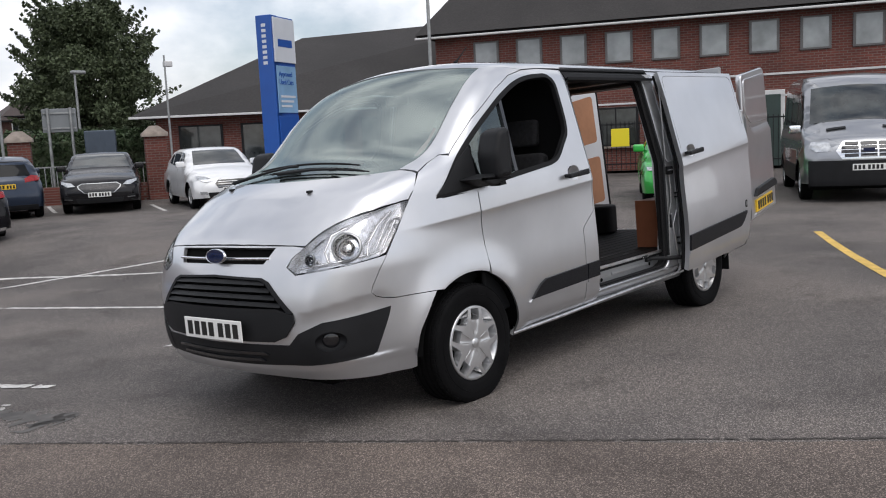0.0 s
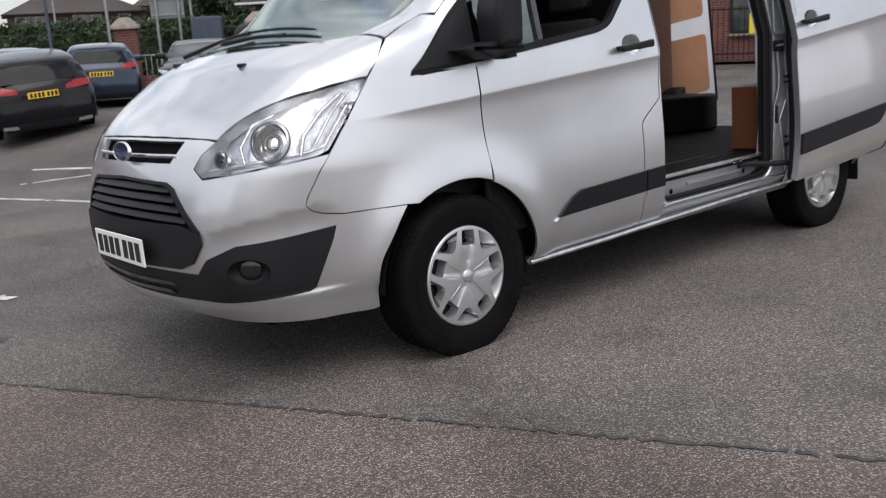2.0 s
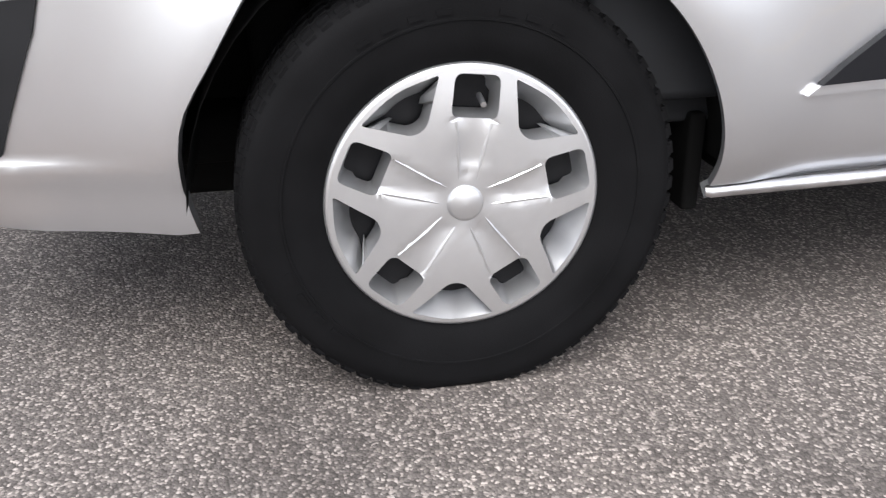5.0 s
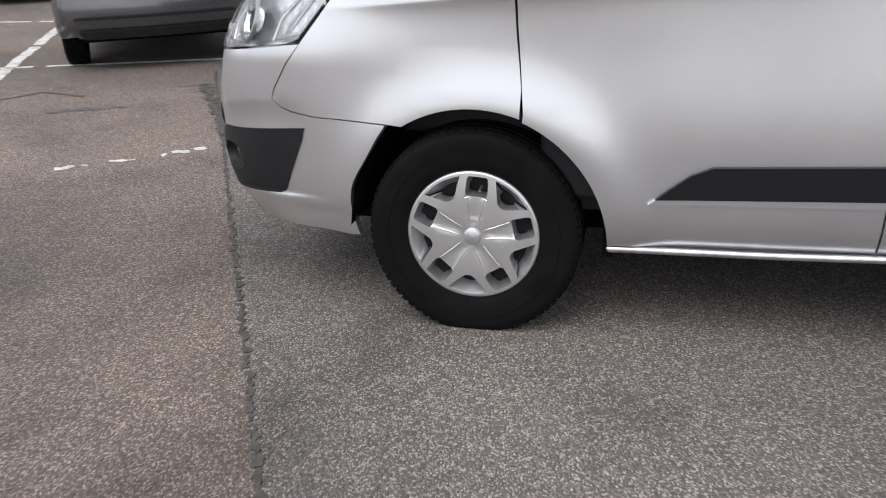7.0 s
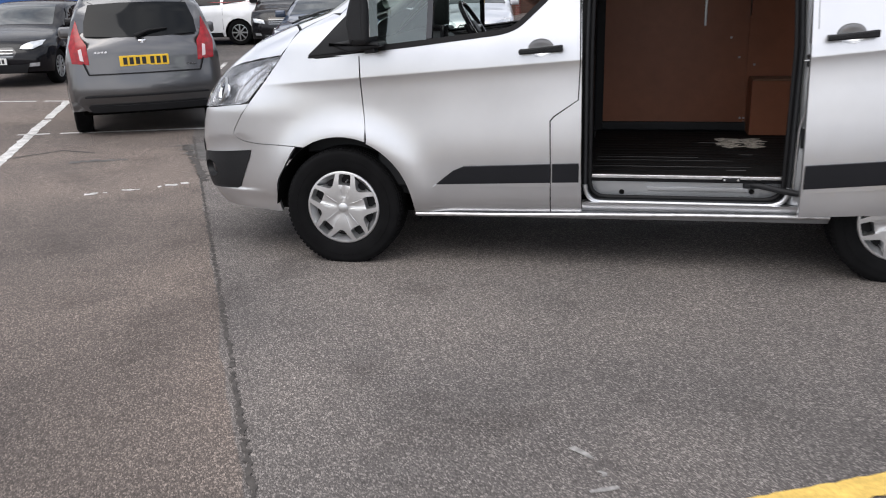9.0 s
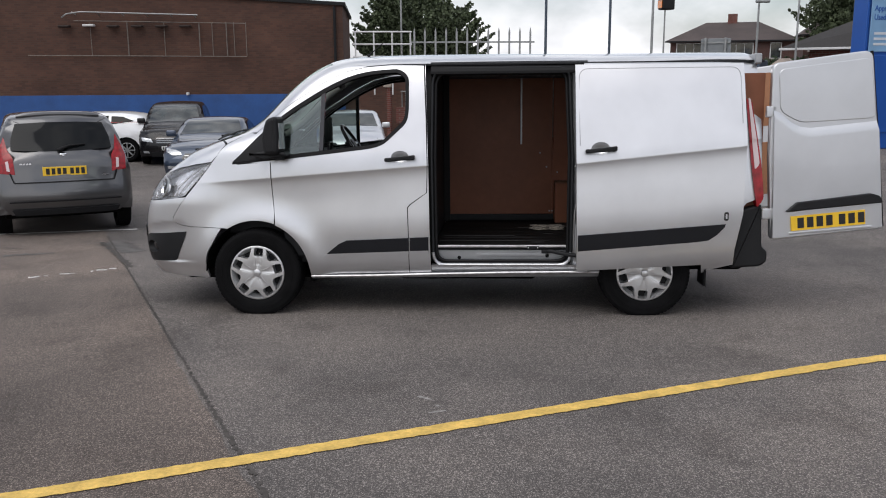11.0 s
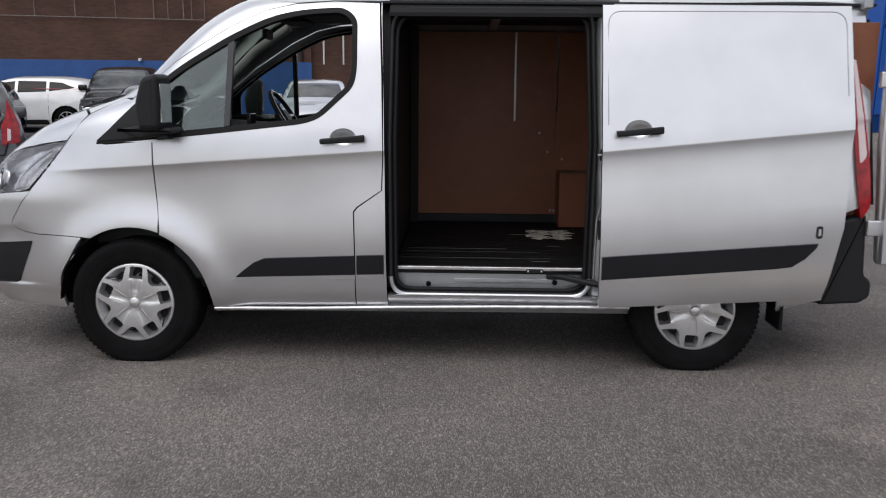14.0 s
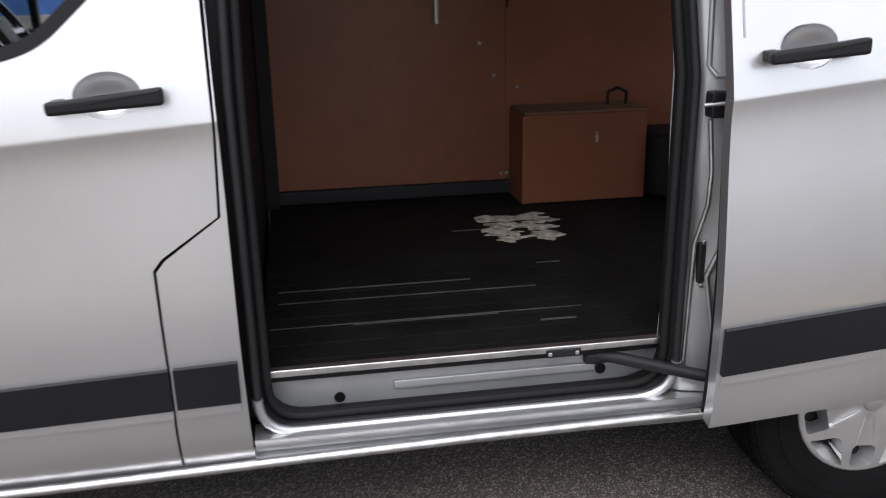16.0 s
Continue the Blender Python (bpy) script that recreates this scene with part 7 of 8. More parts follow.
# ================= buildings, trees, boundary =================
def brick_material(name, base, mortar, scale=1.0):
    m = bpy.data.materials.new(name)
    m.use_nodes = True
    n, l = m.node_tree.nodes, m.node_tree.links
    b = n["Principled BSDF"]
    b.inputs["Roughness"].default_value = 0.88
    tc = n.new("ShaderNodeTexCoord")
    sp = n.new("ShaderNodeSeparateXYZ")
    l.new(tc.outputs["Object"], sp.inputs["Vector"])
    ad = n.new("ShaderNodeMath")
    ad.operation = "ADD"
    l.new(sp.outputs["X"], ad.inputs[0])
    l.new(sp.outputs["Y"], ad.inputs[1])
    cb = n.new("ShaderNodeCombineXYZ")
    l.new(ad.outputs["Value"], cb.inputs["X"])
    l.new(sp.outputs["Z"], cb.inputs["Y"])
    br = n.new("ShaderNodeTexBrick")
    br.inputs["Color1"].default_value = (*base, 1)
    br.inputs["Color2"].default_value = (base[0] * 0.7, base[1] * 0.72, base[2] * 0.75, 1)
    br.inputs["Mortar"].default_value = (*mortar, 1)
    br.inputs["Scale"].default_value = 1.0
    br.inputs["Brick Width"].default_value = 0.225 * scale
    br.inputs["Row Height"].default_value = 0.075 * scale
    br.inputs["Mortar Size"].default_value = 0.008
    l.new(cb.outputs["Vector"], br.inputs["Vector"])
    no = n.new("ShaderNodeTexNoise")
    no.inputs["Scale"].default_value = 0.6
    no.inputs["Detail"].default_value = 6
    l.new(tc.outputs["Object"], no.inputs["Vector"])
    mr = n.new("ShaderNodeMapRange")
    mr.inputs["From Min"].default_value, mr.inputs["From Max"].default_value = 0.3, 0.7
    mr.inputs["To Min"].default_value, mr.inputs["To Max"].default_value = 0.72, 1.25
    l.new(no.outputs["Fac"], mr.inputs["Value"])
    hs = n.new("ShaderNodeHueSaturation")
    l.new(br.outputs["Color"], hs.inputs["Color"])
    l.new(mr.outputs["Result"], hs.inputs["Value"])
    l.new(hs.outputs["Color"], b.inputs["Base Color"])
    bp = n.new("ShaderNodeBump")
    bp.inputs["Strength"].default_value = 0.5
    bp.inputs["Distance"].default_value = 0.008
    bp.invert = True
    l.new(br.outputs["Fac"], bp.inputs["Height"])
    l.new(bp.outputs["Normal"], b.inputs["Normal"])
    return m


M["brick_red"] = brick_material("red_brick", (0.165, 0.048, 0.036), (0.16, 0.13, 0.115))
M["brick_dark"] = brick_material("dark_red_brick", (0.10, 0.042, 0.034), (0.10, 0.08, 0.07))
M["brick_brown"] = brick_material("brown_brick", (0.092, 0.042, 0.028), (0.068, 0.042, 0.032))
M["slate"] = material("slate_roof", (0.027, 0.0245, 0.024), 0.8, vary=0.2, scale=14, vary2=0.2, scale2=0.6, bump=0.5, bump_scale=24)
M["roof_brown"] = material("brown_tiles", (0.060, 0.045, 0.042), 0.8, vary=0.25, scale=12, vary2=0.2, scale2=0.6, bump=0.5, bump_scale=22)
M["white_paint"] = material("white_painted_board", (0.60, 0.60, 0.60), 0.5, vary=0.08, scale=3)
M["blind"] = material("pale_window_blind", (0.28, 0.30, 0.31), 0.15, coat=0.8, vary=0.3, scale=1.3)
M["blue_band"] = material("blue_painted_wall", (0.018, 0.075, 0.25), 0.6, vary=0.15, scale=2, vary2=0.1, scale2=30)
M["sign_blue"] = material("sign_blue", (0.015, 0.085, 0.36), 0.35, vary=0.06, scale=2)
M["sign_white"] = material("sign_white", (0.62, 0.65, 0.70), 0.35, vary=0.05, scale=2)
M["sign_pale"] = material("sign_pale_blue", (0.20, 0.36, 0.56), 0.35, vary=0.2, scale=1.2)
M["galv"] = material("galvanised_steel", (0.33, 0.34, 0.34), 0.5, 0.6, vary=0.2, scale=6)
M["old_steel"] = material("weathered_steel", (0.17, 0.15, 0.135), 0.7, 0.2, vary=0.3, scale=9)
M["rust_dark"] = material("dark_rusty_metal", (0.025, 0.015, 0.012), 0.8, vary=0.3, scale=9)
M["sign_back"] = material("grey_sign_back", (0.20, 0.215, 0.225), 0.6, vary=0.1, scale=2)
M["window_grey"] = material("grey_window_frame", (0.12, 0.115, 0.115), 0.5, vary=0.1, scale=4)
M["green_door"] = material("dark_green_door", (0.03, 0.05, 0.045), 0.5, vary=0.1, scale=4)
M["yellow_board"] = material("yellow_board", (0.80, 0.66, 0.02), 0.5)
M["cap_stone"] = material("concrete_cap", (0.26, 0.22, 0.19), 0.9, vary=0.25, scale=5)
M["leaf"] = material("dark_leaves", (0.058, 0.078, 0.036), 0.7, vary=0.35, scale=1.2, vary2=0.3, scale2=9)
M["hedge"] = material("hedge_leaves", (0.034, 0.058, 0.022), 0.75, vary=0.35, scale=2, vary2=0.3, scale2=14)
M["bark"] = material("bark", (0.07, 0.055, 0.045), 0.9, vary=0.3, scale=6, bump=0.5, bump_scale=30)
M["blue_grey"] = material("blue_grey_container", (0.06, 0.08, 0.11), 0.6, vary=0.15, scale=3)


def wall_frame(origin, heading):
    """A frame with x along a wall, y into the building, z up."""
    return Matrix.Translation(origin) @ pose(0, 0, 0, 0, 0, heading)


def window_set(parent, x, z, w, h, y, frame_mat, glass_mat, bars=1, sill=True):
    win_ = part("window_frame", boxed(x - w / 2 - 0.06, x + w / 2 + 0.06, y - 0.05, y + 0.06, z - 0.06, z + h + 0.06, 0.01), frame_mat, parent)
    for k in range(bars + 1):
        p0 = x - w / 2 + (w / (bars + 1)) * k + 0.02
        part("pane", boxed(p0, p0 + w / (bars + 1) - 0.04, y - 0.058, y - 0.045, z, z + h), glass_mat, win_)
    if sill:
        part("window_sill", boxed(x - w / 2 - 0.12, x + w / 2 + 0.12, y - 0.12, y + 0.04, z - 0.13, z - 0.062, 0.01), M["cap_stone"], win_)
    return win_


# brown brick building with a blue painted band, behind the parked cars
B = wall_frame((-30.0, 22.3, -0.8), 7.5)
shed = thing("brick_building", "long brown brick building with a blue painted base", "building", B)
part("wall", prism([(0, 0), (26.5, 0), (26.5, 5.05), (0, 6.6)], 0.0, 9.0), M["brick_brown"], shed)
part("blue_base", boxed(-0.1, 26.52, -0.03, 0.0, 0, 1.86, 0.004), M["blue_band"], shed, "blue painted lower band")
part("coping", prism([(-0.1, 6.58), (26.6, 5.03), (26.6, 5.15), (-0.1, 6.72)], -0.08, 9.1), M["plastic"], shed)
part("downpipe", tubed([(26.2, -0.06, 1.9), (26.2, -0.06, 5.0)], 0.05, 10), M["plastic"], shed)
fr = part("sign_frame", tubed([(15.2, -0.1, 3.29), (22.98, -0.1, 3.22)], 0.016, 8), M["old_steel"], shed, "bare steel sign framework")
part("frame_bar", tubed([(16.9, -0.1, 4.50), (22.98, -0.1, 4.40)], 0.014, 8), M["old_steel"], fr)
for k, x in enumerate((17.46, 18.76, 20.06, 21.31, 21.77, 22.28, 22.55, 22.98)):
    part("frame_post", tubed([(x, -0.1, 3.25), (x, -0.1, 4.44)], 0.020 if k in (1, 3, 5) else 0.013, 8), M["old_steel"], fr)
part("lamp_rail", tubed([(16.55, -0.30, 4.60), (16.75, -0.38, 4.72), (17.25, -0.4, 4.79), (21.33, -0.4, 4.68)], 0.024, 8), M["galv"], shed)
for k in range(6):
    x = 16.55 + 0.85 * k
    part("rail_bracket", tubed([(x + 0.4, -0.4, 4.79 - k * 0.022), (x + 0.4, -0.02, 4.72 - k * 0.022)], 0.018, 6), M["galv"], shed)
    part("spot_lamp", boxed(x - 0.16, x + 0.24, -0.33, -0.05, 4.20 + (0.09 if k == 1 else 0.06), 4.28 + (0.09 if k == 1 else 0.06), 0.03), M["rust_dark"] if k != 1 else M["white_paint"], shed)
part("wall_light", boxed(20.72, 20.82, -0.2, -0.03, 1.84, 1.94, 0.02), M["white_paint"], shed)

# white railing and spiked fence beside it
rail = thing("roof_railing", "white tubular railing on a low roof edge", "railing", wall_frame((-3.4, 25.9, 1.5), 8))
for k in range(3):
    part("rail_tube", tubed([(0, 0, 0.9 + 0.45 * k), (2.2, 0, 0.9 + 0.45 * k)], 0.03, 8), M["white_paint"], rail)
for k in range(4):
    part("rail_post", tubed([(0.1 + 0.68 * k, 0, -0.5), (0.1 + 0.68 * k, 0, 1.8)], 0.03, 8), M["white_paint"], rail)
part("low_roof", boxed(-0.6, 12, 0.2, 6, -2.2, 0.65, 0.02), M["brick_brown"], rail)
fence = thing("palisade_fence", "grey steel palisade fence with spiked pales", "fence", wall_frame((-1.2, 26.6, 0.0), 6))
for k in range(12):
    x = 0.40 * k
    part("pale", prism([(x, 0.3), (x + 0.07, 0.3), (x + 0.07, 3.3), (x + 0.035, 3.48), (x, 3.3)], -0.015, 0.015), M["galv"], fence)
for z in (0.8, 2.9):
    part("fence_rail", boxed(-0.1, 4.6, 0.015, 0.06, z, z + 0.06, 0.005), M["galv"], fence)


def street_lamp(place, height, label, arm=0.0, mat="galv", lamp=True, lean=0.0, r=0.06):
    s_ = thing("street_lamp" if lamp else "pole", label, "street lamp" if lamp else "pole", Matrix.Translation((place[0], place[1], ground_z(*place))))
    part("column", tubed([(0, 0, -0.1), (0, 0, 1.2), (0, 0, 1.21), (lean, 0, height)], [r * 1.5, r * 1.5, r, r * 0.7], 10), M[mat], s_)
    if lamp:
        part("lantern", boxed(-0.12 + lean, 0.38 + lean, -0.11, 0.11, height - 0.02, height + 0.10, 0.04), M["galv"], s_)
    return s_


def rayed(ex, ey, az, d):
    return (ex + d * math.cos(radians(az)), ey + d * math.sin(radians(az)))


street_lamp(rayed(1.8, -7.4, 86.7, 30), 8.5, "tall thin dark steel pole", lamp=False, mat="blue_grey", r=0.05)
street_lamp(rayed(1.8, -7.4, 82.75, 31), 8.5, "tall thin dark steel pole", lamp=False, mat="blue_grey", r=0.05)
street_lamp(rayed(1.8, -7.4, 95.8, 40), 7.0, "slim grey lighting column", lamp=False, r=0.05)
fl = street_lamp(rayed(1.8, -7.4, 79.45, 45), 4.65, "steel post carrying a floodlight", lamp=False, r=0.05)
part("floodlight", boxed(-0.36, 0.30, -0.40, 0.1, 4.65, 5.15, 0.06, pose(0, 0, 0, 0, 0, 20)), M["plastic"], fl, "black floodlight")
part("flood_glass", boxed(-0.39, -0.36, -0.34, 0.04, 4.72, 5.08, 0.01, pose(0, 0, 0, 0, 0, 20)), M["orange_lens"], fl)

# totem sign
totem = thing("totem_sign", "tall blue and white totem sign on the forecourt", "sign", Matrix.Translation((10.30, 13.80, ground_z(10.39, 13.69))) @ pose(0, 0, 0, 0, 0, 21) @ Matrix.Diagonal((0.95, 1.0, 1.094, 1)))
part("blue_spine", boxed(-0.02, 0.30, -0.02, 0.42, 0, 4.25, 0.02), M["sign_blue"], totem, "blue sign body")
part("top_panel", boxed(0.03, 1.10, -0.06, -0.021, 3.20, 4.20, 0.01), M["sign_white"], totem, "white top panel")
part("mid_panel", boxed(0.08, 1.06, -0.05, -0.021, 2.05, 3.12, 0.01), M["sign_pale"], totem, "pale blue lettered panel")
part("low_panel", boxed(0.06, 1.08, -0.05, -0.021, 0.35, 1.98, 0.01), M["sign_blue"], totem)
part("back_body", boxed(0.02, 1.12, -0.02, 0.40, 0.0, 4.24, 0.02), M["sign_blue"], totem)
part("logo_bar", boxed(0.20, 0.92, -0.066, -0.06, 3.55, 3.72), M["sign_blue"], totem, smooth=False)
for k in range(8):
    part("side_bar", boxed(-0.026, -0.02, 0.14, 0.26, 3.15 + 0.12 * k, 3.22 + 0.12 * k), M["sign_white"], totem, smooth=False)


def lettering(text, size, m, mat, parent):
    cu = bpy.data.curves.new("lettering", "FONT")
    cu.body, cu.size, cu.extrude = text, size, 0.004
    ob = new("lettering", cu)
    me = bpy.data.meshes.new_from_object(ob.evaluated_get(bpy.context.evaluated_depsgraph_get()))
    bpy.data.objects.remove(ob)
    me.materials.append(mat)
    o = new("lettering", me)
    o.parent = parent
    o.matrix_basis = m
    return o


lettering("Approved", 0.17, Matrix.Translation((0.16, -0.056, 2.88)) @ pose(0, 0, 0, 90, 0, 0), M["sign_blue"], totem)
lettering("Used Cars", 0.17, Matrix.Translation((0.16, -0.056, 2.70)) @ pose(0, 0, 0, 90, 0, 0), M["sign_blue"], totem)
for k in range(3):
    part("text_bar", boxed(0.2, 0.95 - 0.1 * k, -0.056, -0.05, 2.40 - 0.11 * k, 2.45 - 0.11 * k), M["sign_white"], totem, smooth=False)

# two-storey brick building on the right
T = wall_frame((18.7, 16.1, 0.1), -66.0)
tall = thing("brick_office", "two-storey red brick office with a grey pitched roof", "building", T)
part("wall", boxed(0.2, 34, 0.0, 9.0, 0, 4.75), M["brick_red"], tall)
part("stone_band", boxed(0.18, 34.02, -0.03, 0.0, 2.72, 2.785, 0.006), M["white_paint"], tall)
part("stone_band", boxed(0.18, 34.02, -0.03, 0.0, 2.08, 2.14, 0.006), M["white_paint"], tall)
part("gutter", boxed(-0.35, 34.5, -0.52, -0.36, 4.53, 4.60, 0.02), M["white_paint"], tall, "white gutter board")
part("soffit", boxed(-0.3, 34.5, -0.38, 0.02, 4.58, 4.66), M["plastic"], tall)
bm = bmesh.new()
v = [bm.verts.new(p) for p in ((-0.35, -0.5, 4.68), (34.5, -0.5, 4.68), (31, 4.6, 9.0), (2.3, 4.6, 9.0), (34.5, 9.6, 4.68), (-0.35, 9.6, 4.68))]
for f in ((0, 1, 2, 3), (4, 5, 3, 2), (1, 4, 2), (5, 0, 3)):
    bm.faces.new([v[i] for i in f])
part("roof", bm, M["slate"], tall, smooth=False)
for k in range(21):
    window_set(tall, 1.95 + 1.43 * k, 3.45, 0.74, 0.86, 0.0, M["window_grey"], M["blind"], bars=0, sill=False)
for k in range(9):
    if k != 3:
        window_set(tall, 3.0 + 3.1 * k, 0.85, 1.3, 1.1, 0.0, M["plastic"], M["car_glass_pale"], bars=1)
dr = part("door", boxed(9.8, 11.0, -0.06, 0.05, 0.0, 2.15, 0.02), M["green_door"], tall, "dark green door")
part("door_frame", boxed(9.68, 11.12, -0.03, 0.04, 0.0, 2.28, 0.02), M["white_paint"], tall)
yb = thing("notice_board", "bright yellow notice board on the railing", "sign", T)
part("board", boxed(6.10, 6.64, -1.42, -1.38, 0.80, 1.34, 0.01), M["yellow_board"], yb)
rl = thing("railing", "dark upright bar railing before the office", "railing", T)
for k in range(70):
    part("bar", tubed([(4.0 + 0.14 * k, -1.3, 0.05), (4.0 + 0.14 * k, -1.3, 1.55)], 0.012, 5), M["plastic"], rl)
for z in (0.25, 1.45):
    part("top_rail", boxed(3.9, 13.8, -1.32, -1.28, z, z + 0.04), M["plastic"], rl)

# low building with the hipped slate roof
Lw = wall_frame((11.5, 22.6, 0.1), -40.0)
low = thing("brick_showroom", "low red brick building with a hipped slate roof", "building", Lw)
part("wall", boxed(0.6, 13.5, 0.0, 10.0, 0, 2.5), M["brick_red"], low)
part("fascia", boxed(-0.15, 13.5, -0.62, -0.5, 2.36, 2.43, 0.01), M["white_paint"], low, "white fascia board")
bm = bmesh.new()
v = [bm.verts.new(p) for p in ((-0.15, -0.6, 2.42), (14.5, -0.6, 2.42), (14.5, 5.0, 5.95), (5.5, 5.0, 5.35), (14.5, 10.6, 2.42), (-0.15, 10.6, 2.42))]
for f in ((0, 1, 2, 3), (4, 5, 3, 2), (1, 4, 2), (5, 0, 3)):
    bm.faces.new([v[i] for i in f])
part("roof", bm, M["slate"], low, smooth=False)
for k in range(6):
    window_set(low, 2.0 + 2.0 * k, 0.55, 1.3, 1.5, 0.0, M["plastic"], M["car_glass_pale"], bars=0)
part("porch_post", boxed(8.6, 9.2, -1.3, -0.7, 0, 2.9, 0.02), M["plastic"], low)

# boundary: brick pillars, low wall, railing, hedge
def pillar_at(place, h, w=0.50):
    p_ = thing("brick_pillar", "square red brick gate pillar with a stone cap", "pillar", Matrix.Translation((*place, ground_z(*place) - 0.1)) @ pose(0, 0, 0, 0, 0, -27), "boundary pillars")
    part("shaft", boxed(-w / 2, w / 2, -w / 2, w / 2, 0, h, 0.008), M["brick_red"], p_)
    bm = bmesh.new()
    a = [bm.verts.new((sx * (w / 2 + 0.07), sy * (w / 2 + 0.07), h)) for sx, sy in ((-1, -1), (1, -1), (1, 1), (-1, 1))]
    b = [bm.verts.new((sx * (w / 2 + 0.07), sy * (w / 2 + 0.07), h + 0.10)) for sx, sy in ((-1, -1), (1, -1), (1, 1), (-1, 1))]
    c = [bm.verts.new((sx * 0.12, sy * 0.12, h + 0.32)) for sx, sy in ((-1, -1), (1, -1), (1, 1), (-1, 1))]
    bm.faces.new(a[::-1])
    bm.faces.new(c)
    for lo, hi in ((a, b), (b, c)):
        for k in range(4):
            bm.faces.new((lo[k], lo[(k + 1) % 4], hi[(k + 1) % 4], hi[k]))
    part("cap", bm, M["cap_stone"], p_)
    return p_


PILLARS = [(10.45, 19.85), (7.4, 22.0), (2.8, 24.3), (-2.2, 26.6)]
for q in PILLARS:
    pillar_at(q, 1.95, 0.60)
bw = thing("boundary_wall", "low brick boundary wall with grey railing", "wall", None, kind="structure")
for a_, b_ in zip(PILLARS, PILLARS[1:]):
    a_, b_ = Vector(a_), Vector(b_)
    d = b_ - a_
    m = Matrix.Translation((a_.x, a_.y, ground_z(a_.x, a_.y) - 0.1)) @ Matrix.Rotation(math.atan2(d.y, d.x), 4, "Z")
    bmw = boxed(0.3, d.length - 0.3, -0.12, 0.12, 0, 0.62, 0.01, m)
    part("low_wall", bmw, M["brick_red"], bw)
    part("railing_rail", boxed(0.3, d.length - 0.3, -0.02, 0.02, 1.18, 1.22, 0, m), M["galv"], bw)
    for k in range(int(d.length / 0.16) - 2):
        part("railing_bar", boxed(0.4 + 0.16 * k - 0.012, 0.4 + 0.16 * k + 0.012, -0.012, 0.012, 0.62, 1.2, 0, m), M["galv"], bw)


def leaf_cloud(name, blobs, n, size, mat, parent, seed):
    """Many small leaf sheets scattered through soft blobs (centre, radii)."""
    rs = np.random.RandomState(seed)
    tot = sum(r[0] * r[1] * r[2] for _, r in blobs)
    verts, faces = [], []
    for c, r in blobs:
        k = max(14, int(n * r[0] * r[1] * r[2] / tot))
        d = rs.normal(size=(k, 3))
        d /= np.linalg.norm(d, axis=1)[:, None]
        rad = rs.uniform(0.55, 1.05, size=(k, 1)) ** 0.6
        p = np.array(c) + d * rad * np.array(r)
        u = rs.normal(size=(k, 3))
        u /= np.linalg.norm(u, axis=1)[:, None]
        w = np.cross(u, rs.normal(size=(k, 3)))
        w /= np.linalg.norm(w, axis=1)[:, None]
        s_ = rs.uniform(0.6, 1.3, size=(k, 1)) * size
        for a0, b0, p0, q0 in zip(u, w, p, s_):
            i = len(verts)
            verts += [p0 - a0 * q0, p0 + b0 * q0 * 0.55, p0 + a0 * q0, p0 - b0 * q0 * 0.55]
            faces.append((i, i + 1, i + 2, i + 3))
    me = bpy.data.meshes.new(name)
    me.from_pydata([tuple(v_) for v_ in verts], [], faces)
    me.materials.append(mat)
    o = new(name, me)
    o.parent = parent
    return o


def tree(place, h, spread, label, seed, n=16000, trunk=0.35, leaf=0.16, low=0.25):
    """A tapered trunk, rising limbs, and a domed crown of many small leafy sprays."""
    rnd = random.Random(seed)
    t_ = thing("tree", label, "tree", Matrix.Translation((*place, ground_z(*place))))
    tr = bmesh.new()
    tube(tr, [(0, 0, -0.1), (0.05, 0, h * 0.2), (-0.06, 0.05, h * 0.45), (0.05, -0.05, h * 0.75)], [trunk * 1.3, trunk, trunk * 0.7, trunk * 0.2], 10)
    blobs = []

    def reach(zf):
        u = (zf - low) / (1 - low)
        return spread * (max(0.0, min(1.0, u * 3.2)) ** 0.45) * max(0.0, 1 - u ** 2.3) ** 0.62
    for k in range(120):
        a, zf = rnd.uniform(0, 6.283), low + (0.93 - low) * rnd.random() ** 0.85
        f = rnd.uniform(0.25, 0.92) ** 0.6
        wide = reach(zf) * f
        c = Vector((wide * math.cos(a), wide * math.sin(a), h * zf))
        rr = h * rnd.uniform(0.045, 0.085)
        blobs.append((tuple(c), (rr * 1.2, rr * 1.2, rr)))
        if k < 36:
            tube(tr, [(0, 0, h * zf * 0.55), (c.x * 0.5, c.y * 0.5, h * zf * 0.8), tuple(c)], [trunk * 0.35, trunk * 0.2, 0.02], 6)
    for k in range(150):   # sprays that rise out of the crown and fray its outline
        a, zf = rnd.uniform(0, 6.283), low + (0.97 - low) * rnd.random()
        wide = reach(zf) * rnd.uniform(0.86, 1.02)
        d = Vector((math.cos(a), math.sin(a), rnd.uniform(0.3, 1.3) * (0.4 + zf))).normalized()
        c = Vector((wide * math.cos(a), wide * math.sin(a), h * zf))
        step = h * rnd.uniform(0.017, 0.030)
        for j in range(6):
            rr = step * (1.15 - 0.19 * j)
            blobs.append((tuple(c + d * step * 1.1 * j), (rr, rr, rr)))
    blobs.append(((0, 0, h * 0.5), (spread * 0.62, spread * 0.62, h * 0.26)))
    part("trunk", tr, M["bark"], t_)
    leaf_cloud("crown", blobs, n, leaf, M["leaf"], t_, seed)
    return t_


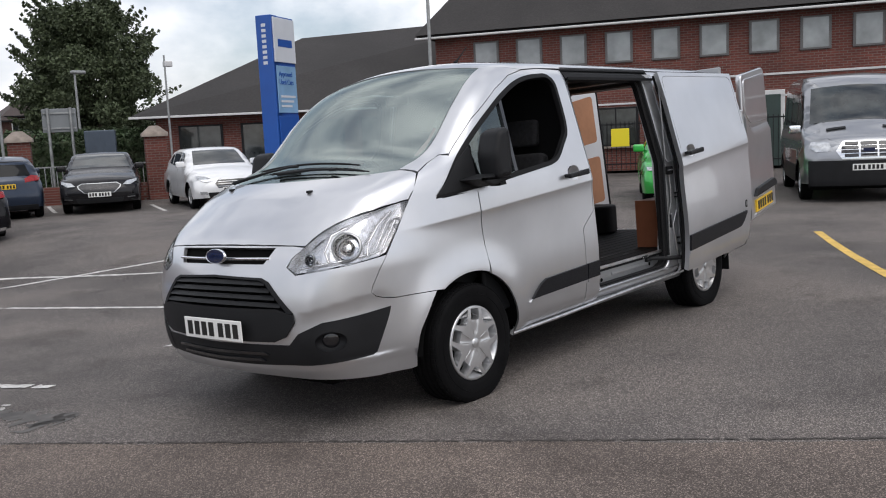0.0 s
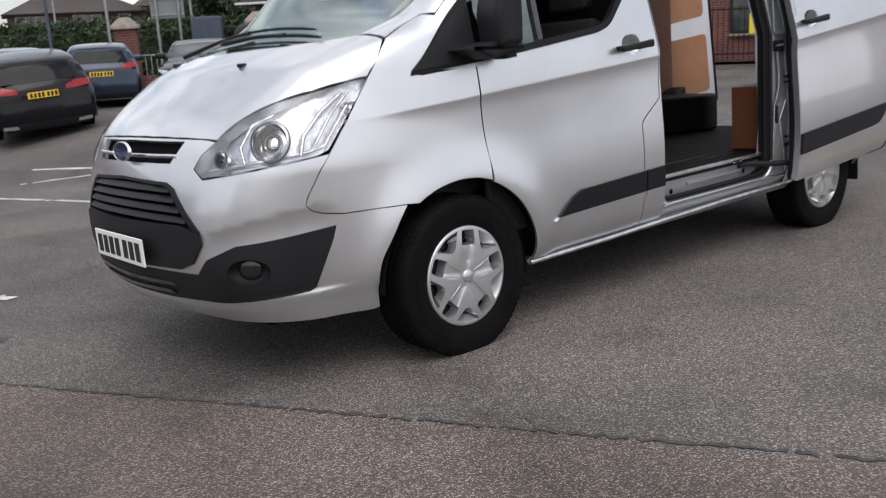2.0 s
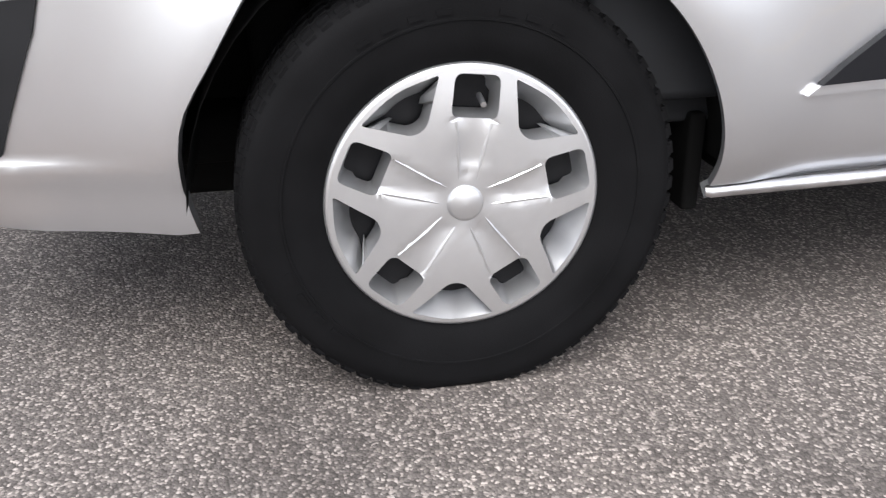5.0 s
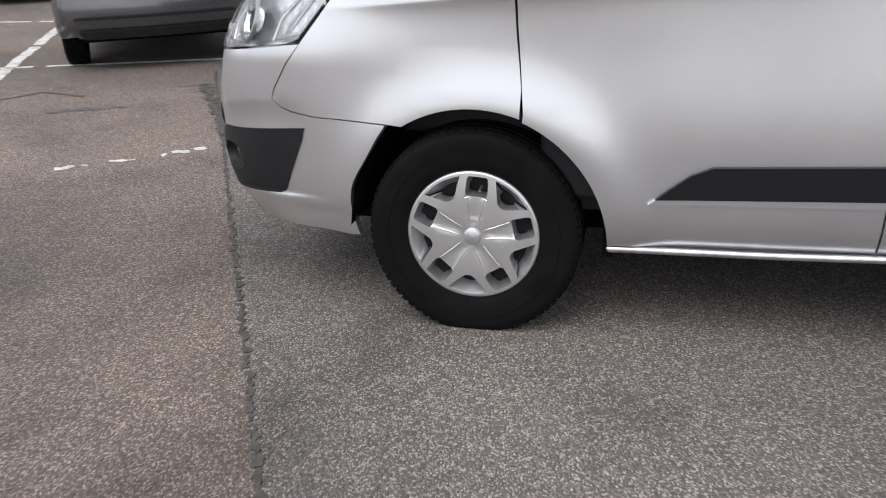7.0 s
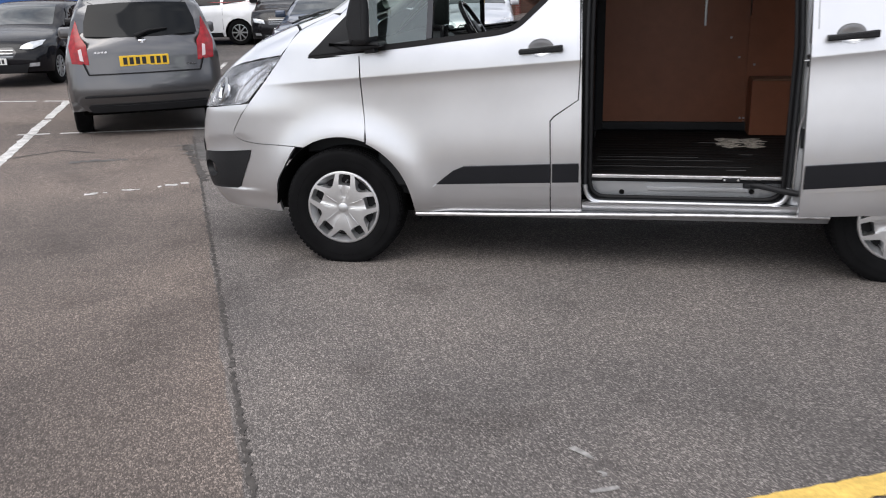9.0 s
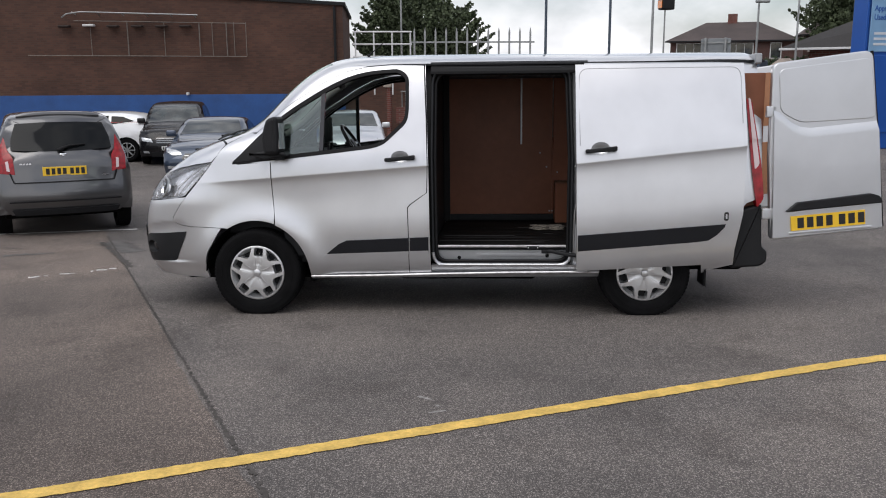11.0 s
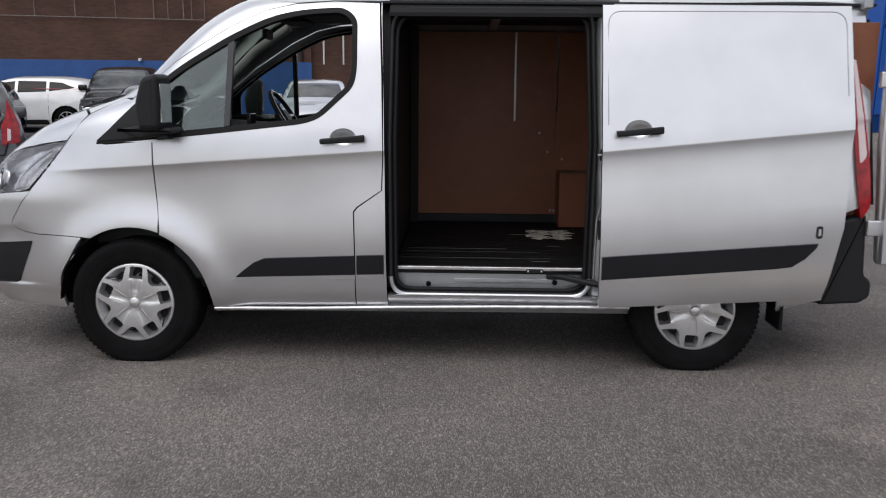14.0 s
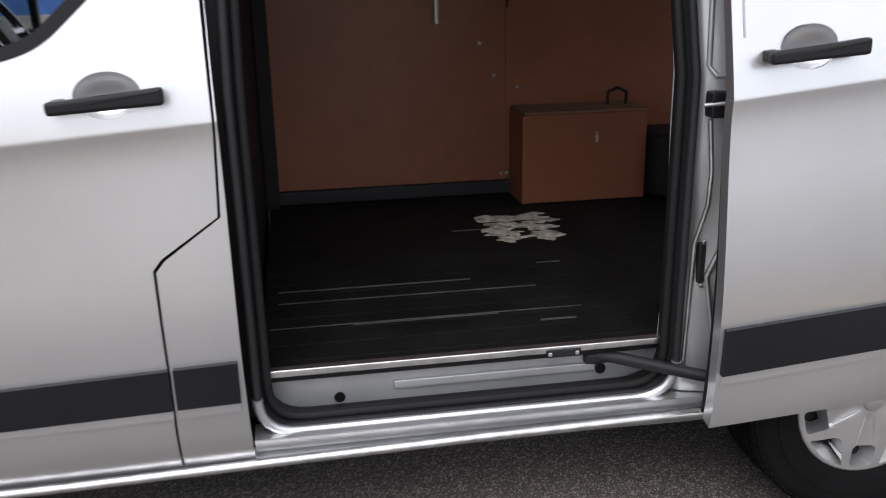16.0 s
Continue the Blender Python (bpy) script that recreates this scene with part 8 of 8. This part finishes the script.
tree((32.9, 67.2), 14.0, 6.2, "large dense dark green broadleaf tree", 3, n=70000, trunk=0.5, leaf=0.165, low=0.10)
tree(rayed(1.8, -7.4, 94.6, 48), 5.9, 3.5, "rounded green tree beyond the fence", 8, n=24000, leaf=0.12)
hd = thing("hedge", "tall clipped dark green hedge along the boundary", "hedge", None, kind="stuff")
hb = []
for k in range(60):
    f = 0.62 * k / 59
    hb.append(((12.9 - 22 * f + random.Random(k).uniform(-0.2, 0.2), 23.6 + 7.5 * f, 0.2 + random.Random(k + 500).uniform(-0.1, 0.12) + 0.35), (0.7, 0.7, 0.85)))
    hb.append(((12.9 - 22 * f, 23.6 + 7.5 * f, 1.70 + random.Random(k + 900).uniform(-0.1, 0.1)), (0.65, 0.65, 0.55)))
leaf_cloud("hedge_leaves", hb, 60000, 0.07, M["hedge"], hd, 11)
bm = bmesh.new()
mh = Matrix.Translation((13.2, 23.5, 0)) @ Matrix.Rotation(math.atan2(7.5, -22), 4, "Z")
part("hedge_core", boxed(0.2, 14.2, -0.35, 0.35, -0.8, 1.9, 0.1, mh), M["leaf"], hd)


def house(place, heading, w, d, eave, ridge, label, wins, seed=0):
    h_ = thing("house", label, "house", wall_frame((*place, ground_z(*place)), heading))
    part("wall", boxed(0, w, 0, d, 0, eave), M["brick_dark"], h_)
    bm = bmesh.new()
    v = [bm.verts.new(p) for p in ((-0.4, -0.4, eave), (w + 0.4, -0.4, eave), (w * 0.72, d / 2, ridge), (w * 0.28, d / 2, ridge), (w + 0.4, d + 0.4, eave), (-0.4, d + 0.4, eave))]
    for f in ((0, 1, 2, 3), (4, 5, 3, 2), (1, 4, 2), (5, 0, 3)):
        bm.faces.new([v[i] for i in f])
    rf = part("roof", bm, M["roof_brown"], h_, smooth=False)
    part("chimney", boxed(w * 0.5 - 0.4, w * 0.5 + 0.4, d / 2 - 0.35, d / 2 + 0.35, ridge - 0.6, ridge + 0.7, 0.02), M["brick_red"], rf)
    part("gutter", boxed(-0.45, w + 0.45, -0.5, -0.38, eave - 0.12, eave), M["plastic"], h_)
    for x, z, ww, hh, bars in wins:
        window_set(h_, x, z, ww, hh, 0.0, M["white_paint"], M["car_glass_pale"], bars=bars)
    return h_


house((17.0, 71.0), -14, 10.0, 9.0, 4.2, 5.9, "dark red brick house with white casement windows", [(8.5, 2.75, 0.8, 1.2, 0), (5.7, 2.75, 2.0, 1.2, 2), (1.6, 2.75, 2.1, 1.2, 2)])
house((31.0, 79.4), -14, 8.5, 8.0, 5.0, 7.2, "red brick house set back behind the tree", [(1.2, 3.5, 1.5, 1.2, 2), (2.95, 3.5, 1.3, 1.2, 2), (2.9, 1.2, 1.7, 1.3, 2)])

# road sign seen from behind, lamp columns, camera pole
rs_ = thing("road_sign", "large grey road sign seen from behind on two posts", "sign", Matrix.Translation((9.2, 23.2, 0)) @ pose(0, 0, 0, 0, 0, -30))
part("sign_plate", boxed(-0.48, 0.52, -0.02, 0.02, 2.15, 2.88, 0.02), M["sign_back"], rs_)
for z in (2.25, 2.72):
    part("sign_rib", boxed(-0.46, 0.5, -0.05, -0.02, z, z + 0.05), M["galv"], rs_)
for x in (-0.3, 0.36):
    part("sign_post", tubed([(x, -0.08, 0), (x, -0.08, 2.9)], 0.045, 10), M["galv"], rs_)
street_lamp((11.5, 26.5), 4.25, "slim street lamp column", lamp=True, r=0.05)
cp = street_lamp((10.47, 19.0), 4.15, "slim camera pole with a small white box", lamp=False, r=0.035)
part("camera_box", boxed(-0.02, 0.22, -0.08, 0.08, 3.82, 3.98, 0.02), M["white_paint"], cp)
street_lamp((6.86, 21.82), 8.5, "tall pale lamp column", lamp=True, r=0.045)
street_lamp((15.7, 13.4), 9.0, "tall grey lamp column", lamp=False, r=0.06)
skip = thing("container", "blue grey metal container behind the railing", "container", Matrix.Translation((10.2, 22.6, 0)) @ pose(0, 0, 0, 0, 0, -30) @ Matrix.Diagonal((0.75, 0.9, 1.05, 1)))
part("box", boxed(-0.6, 0.6, -0.6, 0.6, 0.1, 2.05, 0.03), M["blue_grey"], skip)
for k in range(5):
    part("rib", boxed(-0.55 + 0.24 * k, -0.48 + 0.24 * k, -0.63, -0.6, 0.15, 2.0), M["blue_grey"], skip)
